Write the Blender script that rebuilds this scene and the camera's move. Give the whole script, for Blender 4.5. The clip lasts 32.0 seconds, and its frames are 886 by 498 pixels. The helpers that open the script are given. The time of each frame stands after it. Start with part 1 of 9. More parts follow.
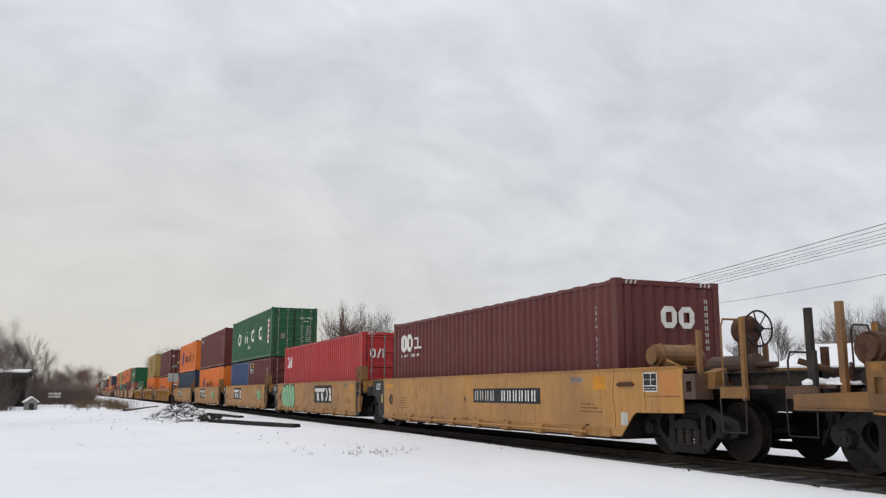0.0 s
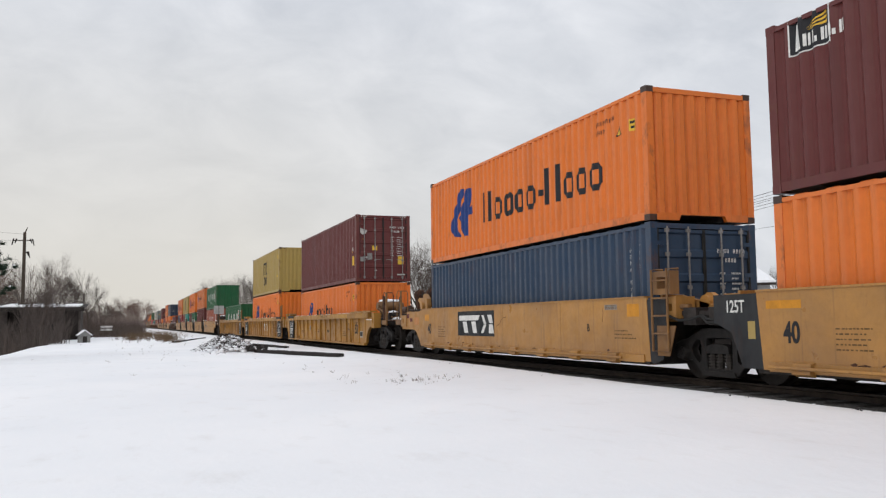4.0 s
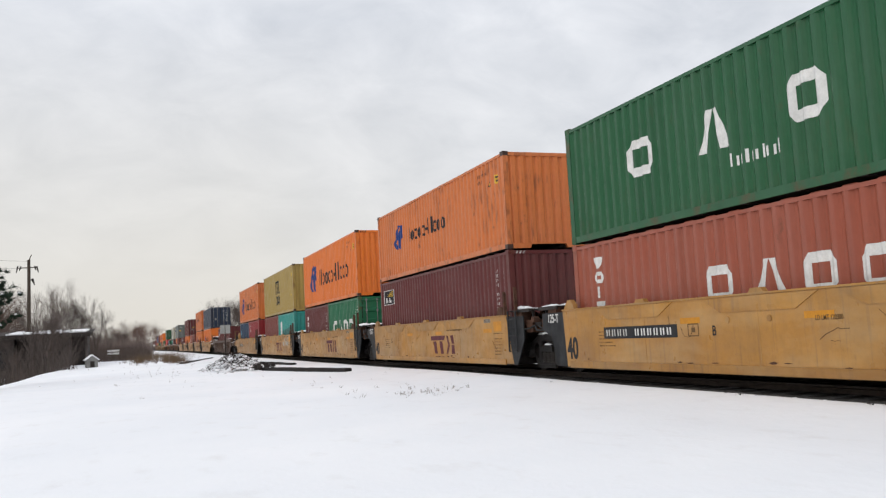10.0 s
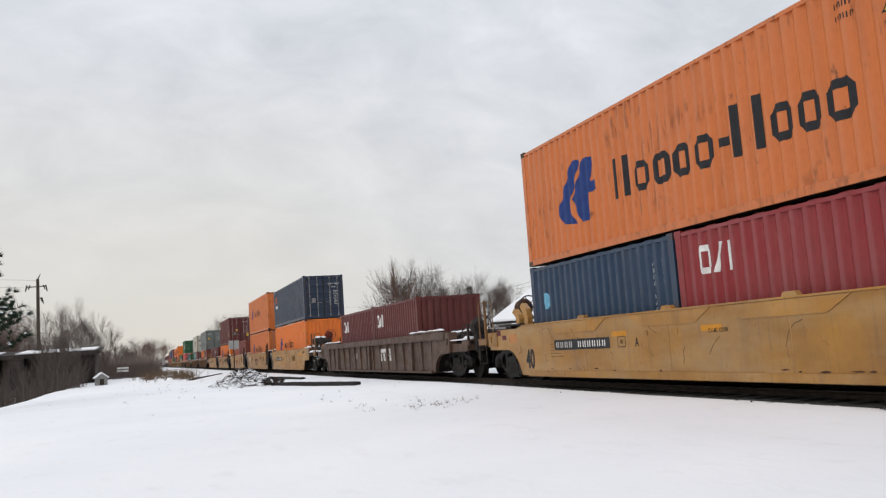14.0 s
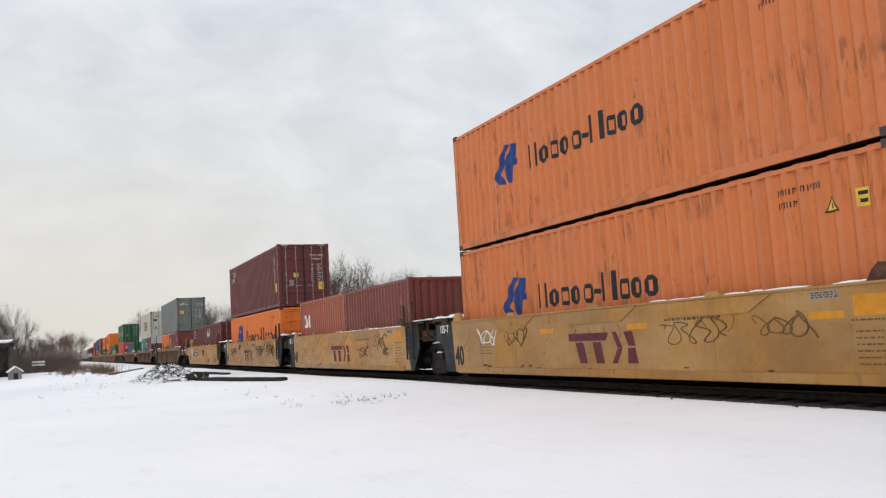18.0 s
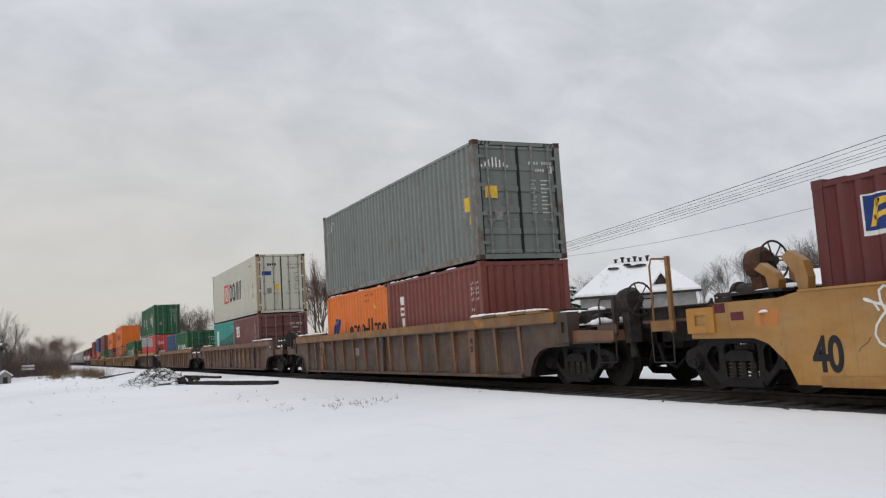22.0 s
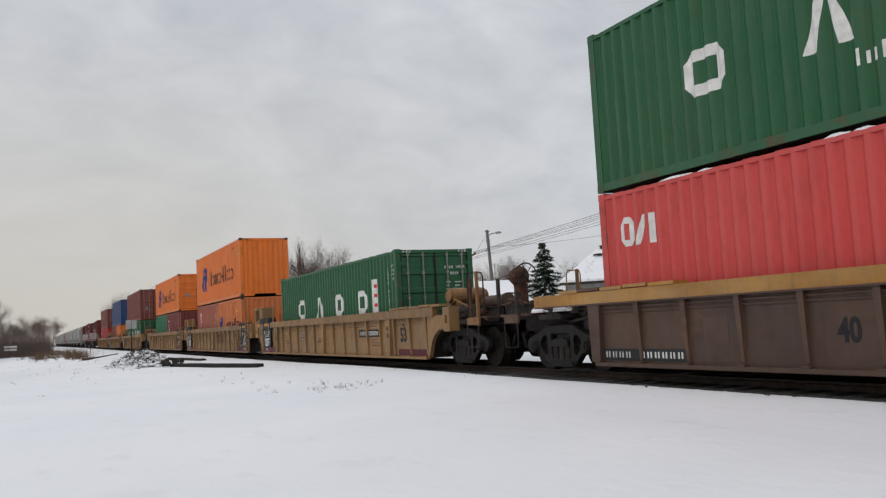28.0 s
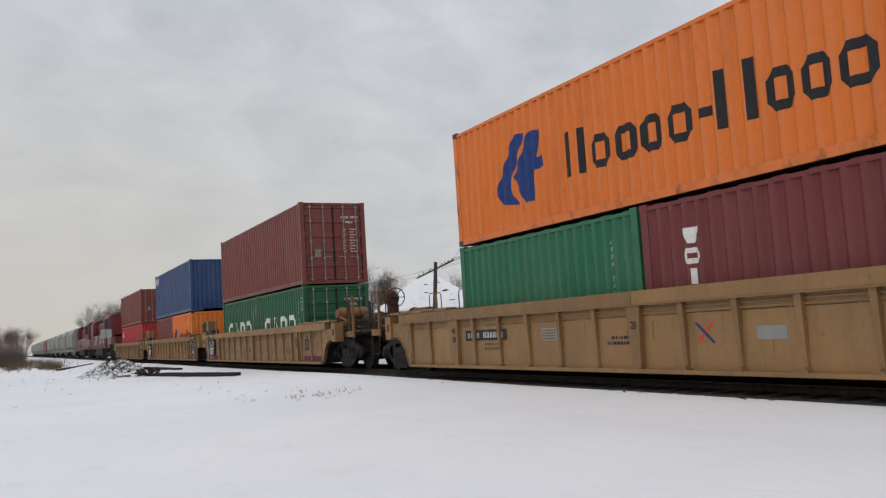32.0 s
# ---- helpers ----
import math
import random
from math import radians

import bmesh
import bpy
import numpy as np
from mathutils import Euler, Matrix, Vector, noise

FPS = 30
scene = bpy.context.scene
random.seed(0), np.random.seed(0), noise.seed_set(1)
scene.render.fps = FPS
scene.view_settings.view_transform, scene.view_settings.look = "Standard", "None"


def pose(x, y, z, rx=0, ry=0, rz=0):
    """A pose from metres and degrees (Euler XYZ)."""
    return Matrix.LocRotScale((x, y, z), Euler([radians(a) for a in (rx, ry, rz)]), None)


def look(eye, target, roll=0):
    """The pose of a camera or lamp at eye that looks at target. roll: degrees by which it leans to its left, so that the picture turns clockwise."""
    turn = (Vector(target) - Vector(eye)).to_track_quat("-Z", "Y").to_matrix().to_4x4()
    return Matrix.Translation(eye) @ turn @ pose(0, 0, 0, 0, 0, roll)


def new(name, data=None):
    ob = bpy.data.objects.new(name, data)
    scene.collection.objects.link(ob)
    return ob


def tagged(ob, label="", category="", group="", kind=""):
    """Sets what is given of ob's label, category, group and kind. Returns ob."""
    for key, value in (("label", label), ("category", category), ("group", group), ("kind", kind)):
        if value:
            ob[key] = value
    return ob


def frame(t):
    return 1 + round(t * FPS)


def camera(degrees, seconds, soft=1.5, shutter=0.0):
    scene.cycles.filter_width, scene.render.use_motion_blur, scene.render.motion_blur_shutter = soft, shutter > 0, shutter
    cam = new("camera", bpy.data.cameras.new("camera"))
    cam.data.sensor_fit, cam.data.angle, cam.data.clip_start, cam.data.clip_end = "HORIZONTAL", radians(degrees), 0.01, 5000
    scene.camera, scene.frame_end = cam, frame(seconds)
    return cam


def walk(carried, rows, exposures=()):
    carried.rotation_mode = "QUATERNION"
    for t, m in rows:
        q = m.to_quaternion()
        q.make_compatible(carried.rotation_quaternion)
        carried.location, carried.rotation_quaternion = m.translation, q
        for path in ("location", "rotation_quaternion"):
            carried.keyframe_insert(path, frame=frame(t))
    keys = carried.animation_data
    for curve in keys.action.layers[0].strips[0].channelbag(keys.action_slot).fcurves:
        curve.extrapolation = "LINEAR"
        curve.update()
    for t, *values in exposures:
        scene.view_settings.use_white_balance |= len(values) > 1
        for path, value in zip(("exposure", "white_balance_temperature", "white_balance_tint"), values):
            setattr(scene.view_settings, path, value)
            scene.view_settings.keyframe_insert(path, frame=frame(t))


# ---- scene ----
# Camera: stands beside the track and turns slightly by hand
EYE = (0.0, 0.0, 1.07)
cam = camera(55.53, 32.0, soft=1.25)
# rows: seconds, yaw, pitch, roll
walk(cam, [(t, pose(*EYE, 90 + p, r, y)) for t, y, p, r in [
    (0.0, -23.22, 9.67, 0.03),
    (0.5, -22.96, 9.15, 0.71),
    (1.0, -22.77, 8.60, 1.64),
    (1.5, -22.76, 7.99, 0.99),
    (2.0, -22.65, 7.56, -0.91),
    (2.5, -22.29, 7.04, -0.86),
    (3.0, -21.58, 6.02, -0.73),
    (3.5, -21.17, 4.90, 0.23),
    (5.5, -19.20, 6.00, 1.13),
    (6.0, -19.41, 6.17, 1.71),
    (6.5, -19.88, 5.88, 1.98),
    (7.0, -20.25, 5.50, 2.18),
    (7.5, -20.20, 5.49, 2.21),
    (8.0, -19.70, 5.78, 1.90),
    (8.5, -19.55, 5.82, 2.27),
    (9.0, -19.80, 5.66, 2.57),
    (9.5, -19.99, 5.59, 2.93),
    (10.0, -20.05, 5.66, 3.00),
    (10.5, -19.96, 5.88, 2.79),
    (11.0, -20.25, 6.00, 3.18),
    (11.5, -20.52, 6.00, 3.67),
    (12.0, -20.49, 5.98, 4.12),
    (12.5, -20.30, 6.06, 3.91),
    (13.0, -19.93, 6.25, 3.76),
    (13.5, -19.59, 6.50, 3.82),
    (14.0, -19.47, 6.50, 3.95),
    (14.5, -19.51, 6.28, 3.86),
    (16.5, -22.10, 5.97, 3.38),
    (17.0, -22.93, 6.05, 3.17),
    (17.5, -23.54, 6.13, 3.18),
    (18.0, -24.30, 5.94, 3.43),
    (18.5, -25.02, 5.66, 3.47),
    (19.0, -24.95, 5.62, 3.34),
    (19.5, -24.79, 5.83, 3.51),
    (20.0, -25.02, 5.69, 4.10),
    (20.5, -25.17, 5.44, 4.44),
    (21.0, -25.06, 5.80, 4.62),
    (21.5, -24.79, 6.35, 4.14),
    (22.0, -24.86, 6.12, 3.53),
    (22.5, -24.97, 6.09, 3.57),
    (23.0, -24.42, 6.49, 3.89),
    (23.5, -23.73, 6.26, 3.83),
    (24.0, -23.47, 5.72, 3.82),
    (24.5, -23.44, 5.21, 3.79),
    (26.5, -25.58, 5.01, 3.37),
    (27.0, -25.77, 5.06, 3.43),
    (27.5, -25.82, 5.00, 3.23),
    (28.0, -25.86, 5.00, 3.08),
    (28.5, -25.84, 5.26, 2.85),
    (29.0, -25.91, 5.31, 2.66),
    (29.5, -26.21, 5.05, 3.07),
    (30.0, -26.58, 4.99, 3.23),
    (30.5, -26.65, 5.29, 3.17),
    (31.0, -26.74, 5.47, 3.32),
    (31.5, -26.97, 5.54, 3.28),
    (32.0, -27.33, 5.37, 3.54),
]],
     exposures=[(0, -0.14), (2, -0.04), (3, -0.03), (5.5, -0.08), (6, 0.0), (8, -0.17), (9, -0.18), (10, 0.04), (12, 0.0), (14, -0.03), (17, 0.03), (18, 0.03), (19, -0.17), (20, -0.08), (22, -0.26), (23, -0.26), (24, -0.46), (26, -0.36), (28, -0.34), (29, -0.42), (30, -0.34), (31, -0.31), (32, -0.36)])

# ---- world: an overcast winter sky ----
SUN_EL, SUN_AZ = 34.0, 238.0
world = bpy.data.worlds.new("world")
scene.world = world
world.use_nodes = True
nt = world.node_tree
nt.nodes.clear()


def link(tree, a, b):
    tree.links.new(a, b)


out = nt.nodes.new("ShaderNodeOutputWorld")
bg = nt.nodes.new("ShaderNodeBackground")
sky = nt.nodes.new("ShaderNodeTexSky")
sky.sky_type = "NISHITA"
sky.sun_disc = False
sky.sun_elevation = radians(SUN_EL)
sky.sun_rotation = radians(SUN_AZ)
sky.dust_density = 3.0
co = nt.nodes.new("ShaderNodeTexCoord")
sep = nt.nodes.new("ShaderNodeSeparateXYZ")
link(nt, co.outputs["Generated"], sep.inputs[0])
zc = nt.nodes.new("ShaderNodeMath")
zc.operation = "MAXIMUM"
zc.inputs[1].default_value = 0.0
link(nt, sep.outputs["Z"], zc.inputs[0])
zo = nt.nodes.new("ShaderNodeMath")
zo.operation = "ADD"
zo.inputs[1].default_value = 0.75
link(nt, zc.outputs[0], zo.inputs[0])
dv = nt.nodes.new("ShaderNodeVectorMath")
dv.operation = "DIVIDE"
comb = nt.nodes.new("ShaderNodeCombineXYZ")
for k in range(3):
    link(nt, zo.outputs[0], comb.inputs[k])
link(nt, co.outputs["Generated"], dv.inputs[0])
link(nt, comb.outputs[0], dv.inputs[1])
rotm = nt.nodes.new("ShaderNodeMapping")
rotm.inputs["Rotation"].default_value = (0, 0, radians(28))
rotm.inputs["Scale"].default_value = (0.9, 1.25, 1.1)
link(nt, dv.outputs[0], rotm.inputs["Vector"])
big = nt.nodes.new("ShaderNodeTexNoise")
big.inputs["Scale"].default_value = 9.5
big.inputs["Detail"].default_value = 7.0
big.inputs["Roughness"].default_value = 0.56
big.inputs["Distortion"].default_value = 0.35
link(nt, rotm.outputs[0], big.inputs["Vector"])
ramp = nt.nodes.new("ShaderNodeValToRGB")
ramp.color_ramp.elements[0].position = 0.30
ramp.color_ramp.elements[0].color = (0.655, 0.685, 0.74, 1)
ramp.color_ramp.elements[1].position = 0.70
ramp.color_ramp.elements[1].color = (0.845, 0.865, 0.91, 1)
link(nt, big.outputs["Fac"], ramp.inputs[0])
# towards the horizon the cloud thins into a pale warm band
haze = nt.nodes.new("ShaderNodeMapRange")
haze.inputs["From Min"].default_value = 0.36
haze.inputs["From Max"].default_value = 0.0
link(nt, zc.outputs[0], haze.inputs["Value"])
side = nt.nodes.new("ShaderNodeMapRange")
side.inputs["From Min"].default_value = 0.12
side.inputs["From Max"].default_value = 0.62
side.inputs["To Min"].default_value = 1.0
side.inputs["To Max"].default_value = 0.12
link(nt, sep.outputs["X"], side.inputs["Value"])
warm = nt.nodes.new("ShaderNodeMath")
warm.operation = "MULTIPLY"
link(nt, haze.outputs[0], warm.inputs[0])
link(nt, side.outputs[0], warm.inputs[1])
hz = nt.nodes.new("ShaderNodeMix")
hz.data_type = "RGBA"
link(nt, warm.outputs[0], hz.inputs["Factor"])
link(nt, ramp.outputs[0], hz.inputs["A"])
hz.inputs["B"].default_value = (0.78, 0.745, 0.675, 1)
# an overcast sky is brighter overhead
up = nt.nodes.new("ShaderNodeMapRange")
up.inputs["From Min"].default_value = 0.35
up.inputs["From Max"].default_value = 1.0
up.inputs["To Min"].default_value = 1.0
up.inputs["To Max"].default_value = 1.6
link(nt, zc.outputs[0], up.inputs["Value"])
mulc = nt.nodes.new("ShaderNodeVectorMath")
mulc.operation = "SCALE"
link(nt, hz.outputs["Result"], mulc.inputs[0])
link(nt, up.outputs[0], mulc.inputs["Scale"])
skys = nt.nodes.new("ShaderNodeVectorMath")
skys.operation = "SCALE"
skys.inputs["Scale"].default_value = 0.1
link(nt, sky.outputs[0], skys.inputs[0])
mx = nt.nodes.new("ShaderNodeMix")
mx.data_type = "RGBA"
mx.inputs["Factor"].default_value = 0.95
link(nt, skys.outputs[0], mx.inputs["A"])
link(nt, mulc.outputs[0], mx.inputs["B"])
link(nt, mx.outputs["Result"], bg.inputs["Color"])
bg.inputs["Strength"].default_value = 1.0
link(nt, bg.outputs[0], out.inputs[0])

sun = new("sun", bpy.data.lights.new("sun", "SUN"))
sun.data.energy = 0.55
sun.data.angle = radians(22)
sun.data.color = (1.0, 0.95, 0.88)
az = radians(SUN_AZ)
sun.matrix_world = look((0, 0, 40), (-math.sin(az) * math.cos(radians(SUN_EL)), -math.cos(az) * math.cos(radians(SUN_EL)), 40 - math.sin(radians(SUN_EL))))


# ---- materials ----
def nodes_of(name):
    m = bpy.data.materials.new(name)
    m.use_nodes = True
    t = m.node_tree
    return m, t, t.nodes["Principled BSDF"]


def noise_node(t, scale, detail=4.0, stretch=None, coord="Object", rough=0.55):
    c = t.nodes.new("ShaderNodeTexCoord")
    mp = t.nodes.new("ShaderNodeMapping")
    mp.inputs["Scale"].default_value = stretch or (1, 1, 1)
    t.links.new(c.outputs[coord], mp.inputs["Vector"])
    info = t.nodes.new("ShaderNodeObjectInfo")
    off = t.nodes.new("ShaderNodeMath")
    off.operation = "MULTIPLY"
    off.inputs[1].default_value = 37.0
    t.links.new(info.outputs["Random"], off.inputs[0])
    t.links.new(off.outputs[0], mp.inputs["Location"])
    n = t.nodes.new("ShaderNodeTexNoise")
    n.inputs["Scale"].default_value = scale
    n.inputs["Detail"].default_value = detail
    n.inputs["Roughness"].default_value = rough
    t.links.new(mp.outputs[0], n.inputs["Vector"])
    return n.outputs["Fac"]


def ramp_node(t, fac, a, b, p0=0.3, p1=0.7):
    r = t.nodes.new("ShaderNodeMapRange")
    r.inputs["From Min"].default_value, r.inputs["From Max"].default_value = p0, p1
    r.inputs["To Min"].default_value, r.inputs["To Max"].default_value = a, b
    t.links.new(fac, r.inputs["Value"])
    return r.outputs[0]


def mix_node(t, fac, a, b):
    m = t.nodes.new("ShaderNodeMix")
    m.data_type = "RGBA"
    for sock, v in (("Factor", fac), ("A", a), ("B", b)):
        if isinstance(v, (tuple, float)):
            m.inputs[sock].default_value = (*v, 1) if isinstance(v, tuple) else v
        else:
            t.links.new(v, m.inputs[sock])
    return m.outputs["Result"]


def bump_node(t, b, h, strength, dist=0.02):
    n = t.nodes.new("ShaderNodeBump")
    n.inputs["Strength"].default_value = strength
    n.inputs["Distance"].default_value = dist
    t.links.new(h, n.inputs["Height"])
    t.links.new(n.outputs[0], b.inputs["Normal"])


def shade(c, k):
    return tuple(min(1.0, x * k) for x in c)


MATS = {}


def paint(name, col, wear=0.35, rust=0.25, rough=0.4, streak=0.45, spec=0.3, rub=0.12):
    """Weathered paint on steel: fading, run-off streaks, road grime and rust spots."""
    if name in MATS:
        return MATS[name]
    m, t, b = nodes_of(name)
    fade = ramp_node(t, noise_node(t, 0.6, 5), 0.0, wear * 0.6, 0.35, 0.7)
    c = mix_node(t, fade, col, tuple(0.7 * x + 0.3 * g for x, g in zip(col, (0.36, 0.32, 0.28))))
    st = ramp_node(t, noise_node(t, 1.0, 6, (2.6, 2.6, 0.22)), 0.0, streak, 0.5, 0.75)
    c = mix_node(t, st, c, shade(col, 0.5))
    gr = ramp_node(t, noise_node(t, 9.0, 5), 0.0, 0.22, 0.4, 0.75)
    c = mix_node(t, gr, c, shade(col, 0.62))
    # paint is rubbed and chalky on the proud ribs
    tc = t.nodes.new("ShaderNodeTexCoord")
    sx = t.nodes.new("ShaderNodeSeparateXYZ")
    t.links.new(tc.outputs["Object"], sx.inputs[0])
    ab = t.nodes.new("ShaderNodeMath")
    ab.operation = "ABSOLUTE"
    t.links.new(sx.outputs["X"], ab.inputs[0])
    mu = t.nodes.new("ShaderNodeMath")
    mu.operation = "MULTIPLY"
    t.links.new(ramp_node(t, ab.outputs[0], 0.0, rub, 1.197, 1.212), mu.inputs[0])
    t.links.new(ramp_node(t, noise_node(t, 1.4, 6, (1.5, 1.5, 0.5)), 0.35, 1.0, 0.35, 0.6), mu.inputs[1])
    c = mix_node(t, mu.outputs[0], c, tuple(0.6 * x + 0.4 * g for x, g in zip(col, (0.42, 0.43, 0.44))))
    ru = ramp_node(t, noise_node(t, 3.1, 8, (1, 1, 0.6), rough=0.68), 0.0, min(1.0, rust * 2.5), 0.63, 0.72)
    c = mix_node(t, ru, c, (0.105, 0.045, 0.022))
    # scraped ribs: short upright rust scratches gathered in patches
    sc = t.nodes.new("ShaderNodeMath")
    sc.operation = "MULTIPLY"
    t.links.new(ramp_node(t, noise_node(t, 1.0, 6, (9, 9, 1.6), rough=0.62), 0.0, min(0.9, rust * 1.9), 0.52, 0.60), sc.inputs[0])
    t.links.new(ramp_node(t, noise_node(t, 0.55, 4, (1, 1, 1.5)), 0.0, 1.0, 0.50, 0.60), sc.inputs[1])
    c = mix_node(t, sc.outputs[0], c, tuple(0.55 * x + 0.45 * g for x, g in zip(shade(col, 0.7), (0.14, 0.055, 0.028))))
    t.links.new(c, b.inputs["Base Color"])
    t.links.new(ramp_node(t, noise_node(t, 4.0, 4), rough - 0.1, rough + 0.18), b.inputs["Roughness"])
    b.inputs["Specular IOR Level"].default_value = spec
    bump_node(t, b, noise_node(t, 26.0, 4), 0.12, 0.01)
    MATS[name] = m
    return m


def railpaint(name, col, second, amount, rust, rough=0.4, fresh=None, dust=0.0, grime=0.5):
    """Old railcar paint: two worn tones in blotches, long run-off stains, soot and rust pits."""
    m, t, b = nodes_of(name)
    c = mix_node(t, ramp_node(t, noise_node(t, 0.9, 9, (1, 1, 0.75), rough=0.66), 0.0, amount, 0.40, 0.62), col, second)
    c = mix_node(t, ramp_node(t, noise_node(t, 1.0, 7, (3.4, 3.4, 0.3), rough=0.6), 0.0, 0.45, 0.54, 0.72), c, shade(second, 0.75))
    if fresh:
        c = mix_node(t, ramp_node(t, noise_node(t, 0.7, 3, (1, 1, 2.0)), 0.0, 0.75, 0.62, 0.66), c, fresh)
    c = mix_node(t, ramp_node(t, noise_node(t, 11.0, 6, rough=0.65), 0.0, 0.3, 0.45, 0.7), c, shade(col, 0.6))
    c = mix_node(t, ramp_node(t, noise_node(t, 4.3, 9, (1, 1, 0.5), rough=0.72), 0.0, min(1.0, rust * 2.5), 0.61, 0.69), c, (0.085, 0.036, 0.02))
    c = mix_node(t, ramp_node(t, noise_node(t, 23.0, 5, rough=0.7), 0.0, 0.5, 0.66, 0.72), c, (0.05, 0.028, 0.02))
    # brown road film in broad soft clouds and thin upright runs
    c = mix_node(t, ramp_node(t, noise_node(t, 0.42, 8, (1, 1, 1.3), rough=0.62), 0.0, grime, 0.42, 0.68), c, (0.15, 0.086, 0.045))
    c = mix_node(t, ramp_node(t, noise_node(t, 1.0, 8, (9, 9, 0.5), rough=0.6), 0.0, grime * 0.9, 0.56, 0.70), c, (0.13, 0.072, 0.038))
    if dust:
        # pale road salt dried on in long soft bands
        c = mix_node(t, ramp_node(t, noise_node(t, 0.8, 7, (1, 0.5, 1.6), rough=0.6), 0.0, dust, 0.42, 0.66), c, (0.50, 0.37, 0.20))
    info = t.nodes.new("ShaderNodeObjectInfo")
    hsv = t.nodes.new("ShaderNodeHueSaturation")
    t.links.new(ramp_node(t, info.outputs["Random"], 0.86, 1.12, 0.0, 1.0), hsv.inputs["Value"])
    t.links.new(c, hsv.inputs["Color"])
    t.links.new(hsv.outputs[0], b.inputs["Base Color"])
    t.links.new(ramp_node(t, noise_node(t, 3.0, 5), rough - 0.1, rough + 0.25), b.inputs["Roughness"])
    b.inputs["Specular IOR Level"].default_value = 0.36
    bump_node(t, b, noise_node(t, 18.0, 6), 0.15, 0.012)
    MATS[name] = m
    return m


def plain(name, col, rough=0.7, metal=0.0, scale=6.0, var=0.45, bump=0.15, stretch=None, dist=0.02, spec=0.22):
    if name in MATS:
        return MATS[name]
    m, t, b = nodes_of(name)
    c = mix_node(t, ramp_node(t, noise_node(t, scale, 6, stretch), 0.0, 1.0), shade(col, 1 - var), shade(col, 1 + var * 0.6))
    c = mix_node(t, ramp_node(t, noise_node(t, scale * 7, 4, stretch), 0.0, 0.35), c, shade(col, 0.6))
    t.links.new(c, b.inputs["Base Color"])
    b.inputs["Roughness"].default_value = rough
    b.inputs["Metallic"].default_value = metal
    b.inputs["Specular IOR Level"].default_value = spec
    bump_node(t, b, noise_node(t, scale * 5, 5, stretch), bump, dist)
    MATS[name] = m
    return m


ORANGE = paint("orange_paint", (0.66, 0.158, 0.020), 0.25, 0.12)
ORANGE2 = paint("faded_orange_paint", (0.55, 0.152, 0.038), 0.4, 0.5)
GREEN = paint("green_paint", (0.011, 0.088, 0.032), 0.2, 0.1, rub=0.10)
GREEN2 = paint("emerald_paint", (0.011, 0.125, 0.055), 0.3, 0.1)
MAROON = paint("maroon_paint", (0.103, 0.0185, 0.0175), 0.25, 0.14, rub=0.06)
CLARET = paint("claret_paint", (0.150, 0.025, 0.026), 0.3, 0.12, rub=0.06)
DULLRED = paint("dull_plum_paint", (0.135, 0.042, 0.037), 0.5, 0.3, rub=0.3)
BROWNRED = paint("brown_red_paint", (0.160, 0.034, 0.025), 0.4, 0.22)
CRIMSON = paint("crimson_paint", (0.235, 0.017, 0.021), 0.4, 0.2, rub=0.2)
RED = paint("red_paint", (0.38, 0.024, 0.027), 0.3, 0.1)
PINKRED = paint("faded_red_paint", (0.30, 0.074, 0.040), 0.4, 0.2)
BLUE = paint("blue_paint", (0.012, 0.044, 0.140), 0.4, 0.26, rub=0.3)
NAVY = paint("navy_paint", (0.015, 0.027, 0.052), 0.3, 0.16, rub=0.5)
TEALBLUE = paint("steel_blue_paint", (0.011, 0.034, 0.074), 0.35, 0.15, rub=0.18)
TEAL = paint("teal_paint", (0.026, 0.249, 0.215), 0.35, 0.15)
RED2 = paint("bright_red_paint", (0.55, 0.058, 0.052), 0.35, 0.14)
TEALD = paint("dark_teal_repaint", (0.02, 0.125, 0.115), 0.35, 0.15)
GREY = paint("grey_paint", (0.140, 0.160, 0.150), 0.5, 0.3, rub=0.35)
OFFWHITE = paint("reefer_white_paint", (0.47, 0.465, 0.385), 0.25, 0.2, streak=0.16)
MUSTARD = paint("mustard_paint", (0.335, 0.232, 0.062), 0.3, 0.15)
YEL = railpaint("railcar_yellow_paint", (0.405, 0.2, 0.050), (0.30, 0.15, 0.050), 0.55, 0.12, 0.36)
YEL2 = railpaint("railcar_ochre_paint", (0.40, 0.188, 0.030), (0.30, 0.14, 0.036), 0.55, 0.16, 0.34, None, 0.34)
OCHRE = railpaint("railcar_brown_ochre_paint", (0.385, 0.186, 0.028), (0.285, 0.139, 0.032), 0.6, 0.22, 0.4)
OCHREF = railpaint("fresher_ochre_paint", (0.46, 0.245, 0.045), (0.33, 0.18, 0.05), 0.4, 0.12, 0.42, grime=0.3)
TAN = railpaint("railcar_tan_paint", (0.272, 0.152, 0.059), (0.19, 0.114, 0.052), 0.6, 0.14, 0.42, grime=0.4)
DKBROWN = railpaint("railcar_dark_brown_paint", (0.053, 0.034, 0.028), (0.038, 0.027, 0.024), 0.7, 0.4, 0.5)
BROWN = railpaint("railcar_brown_paint", (0.086, 0.048, 0.034), (0.060, 0.038, 0.031), 0.7, 0.45, 0.5, (0.125, 0.066, 0.034), grime=0.3)
BROWNY = railpaint("grimy_yellow_paint", (0.25, 0.122, 0.034), (0.12, 0.062, 0.034), 0.85, 0.5, 0.5, (0.38, 0.17, 0.025))
PANELB = railpaint("rusted_panel_paint", (0.18, 0.086, 0.043), (0.115, 0.06, 0.04), 0.8, 0.4, 0.5, (0.21, 0.115, 0.045))
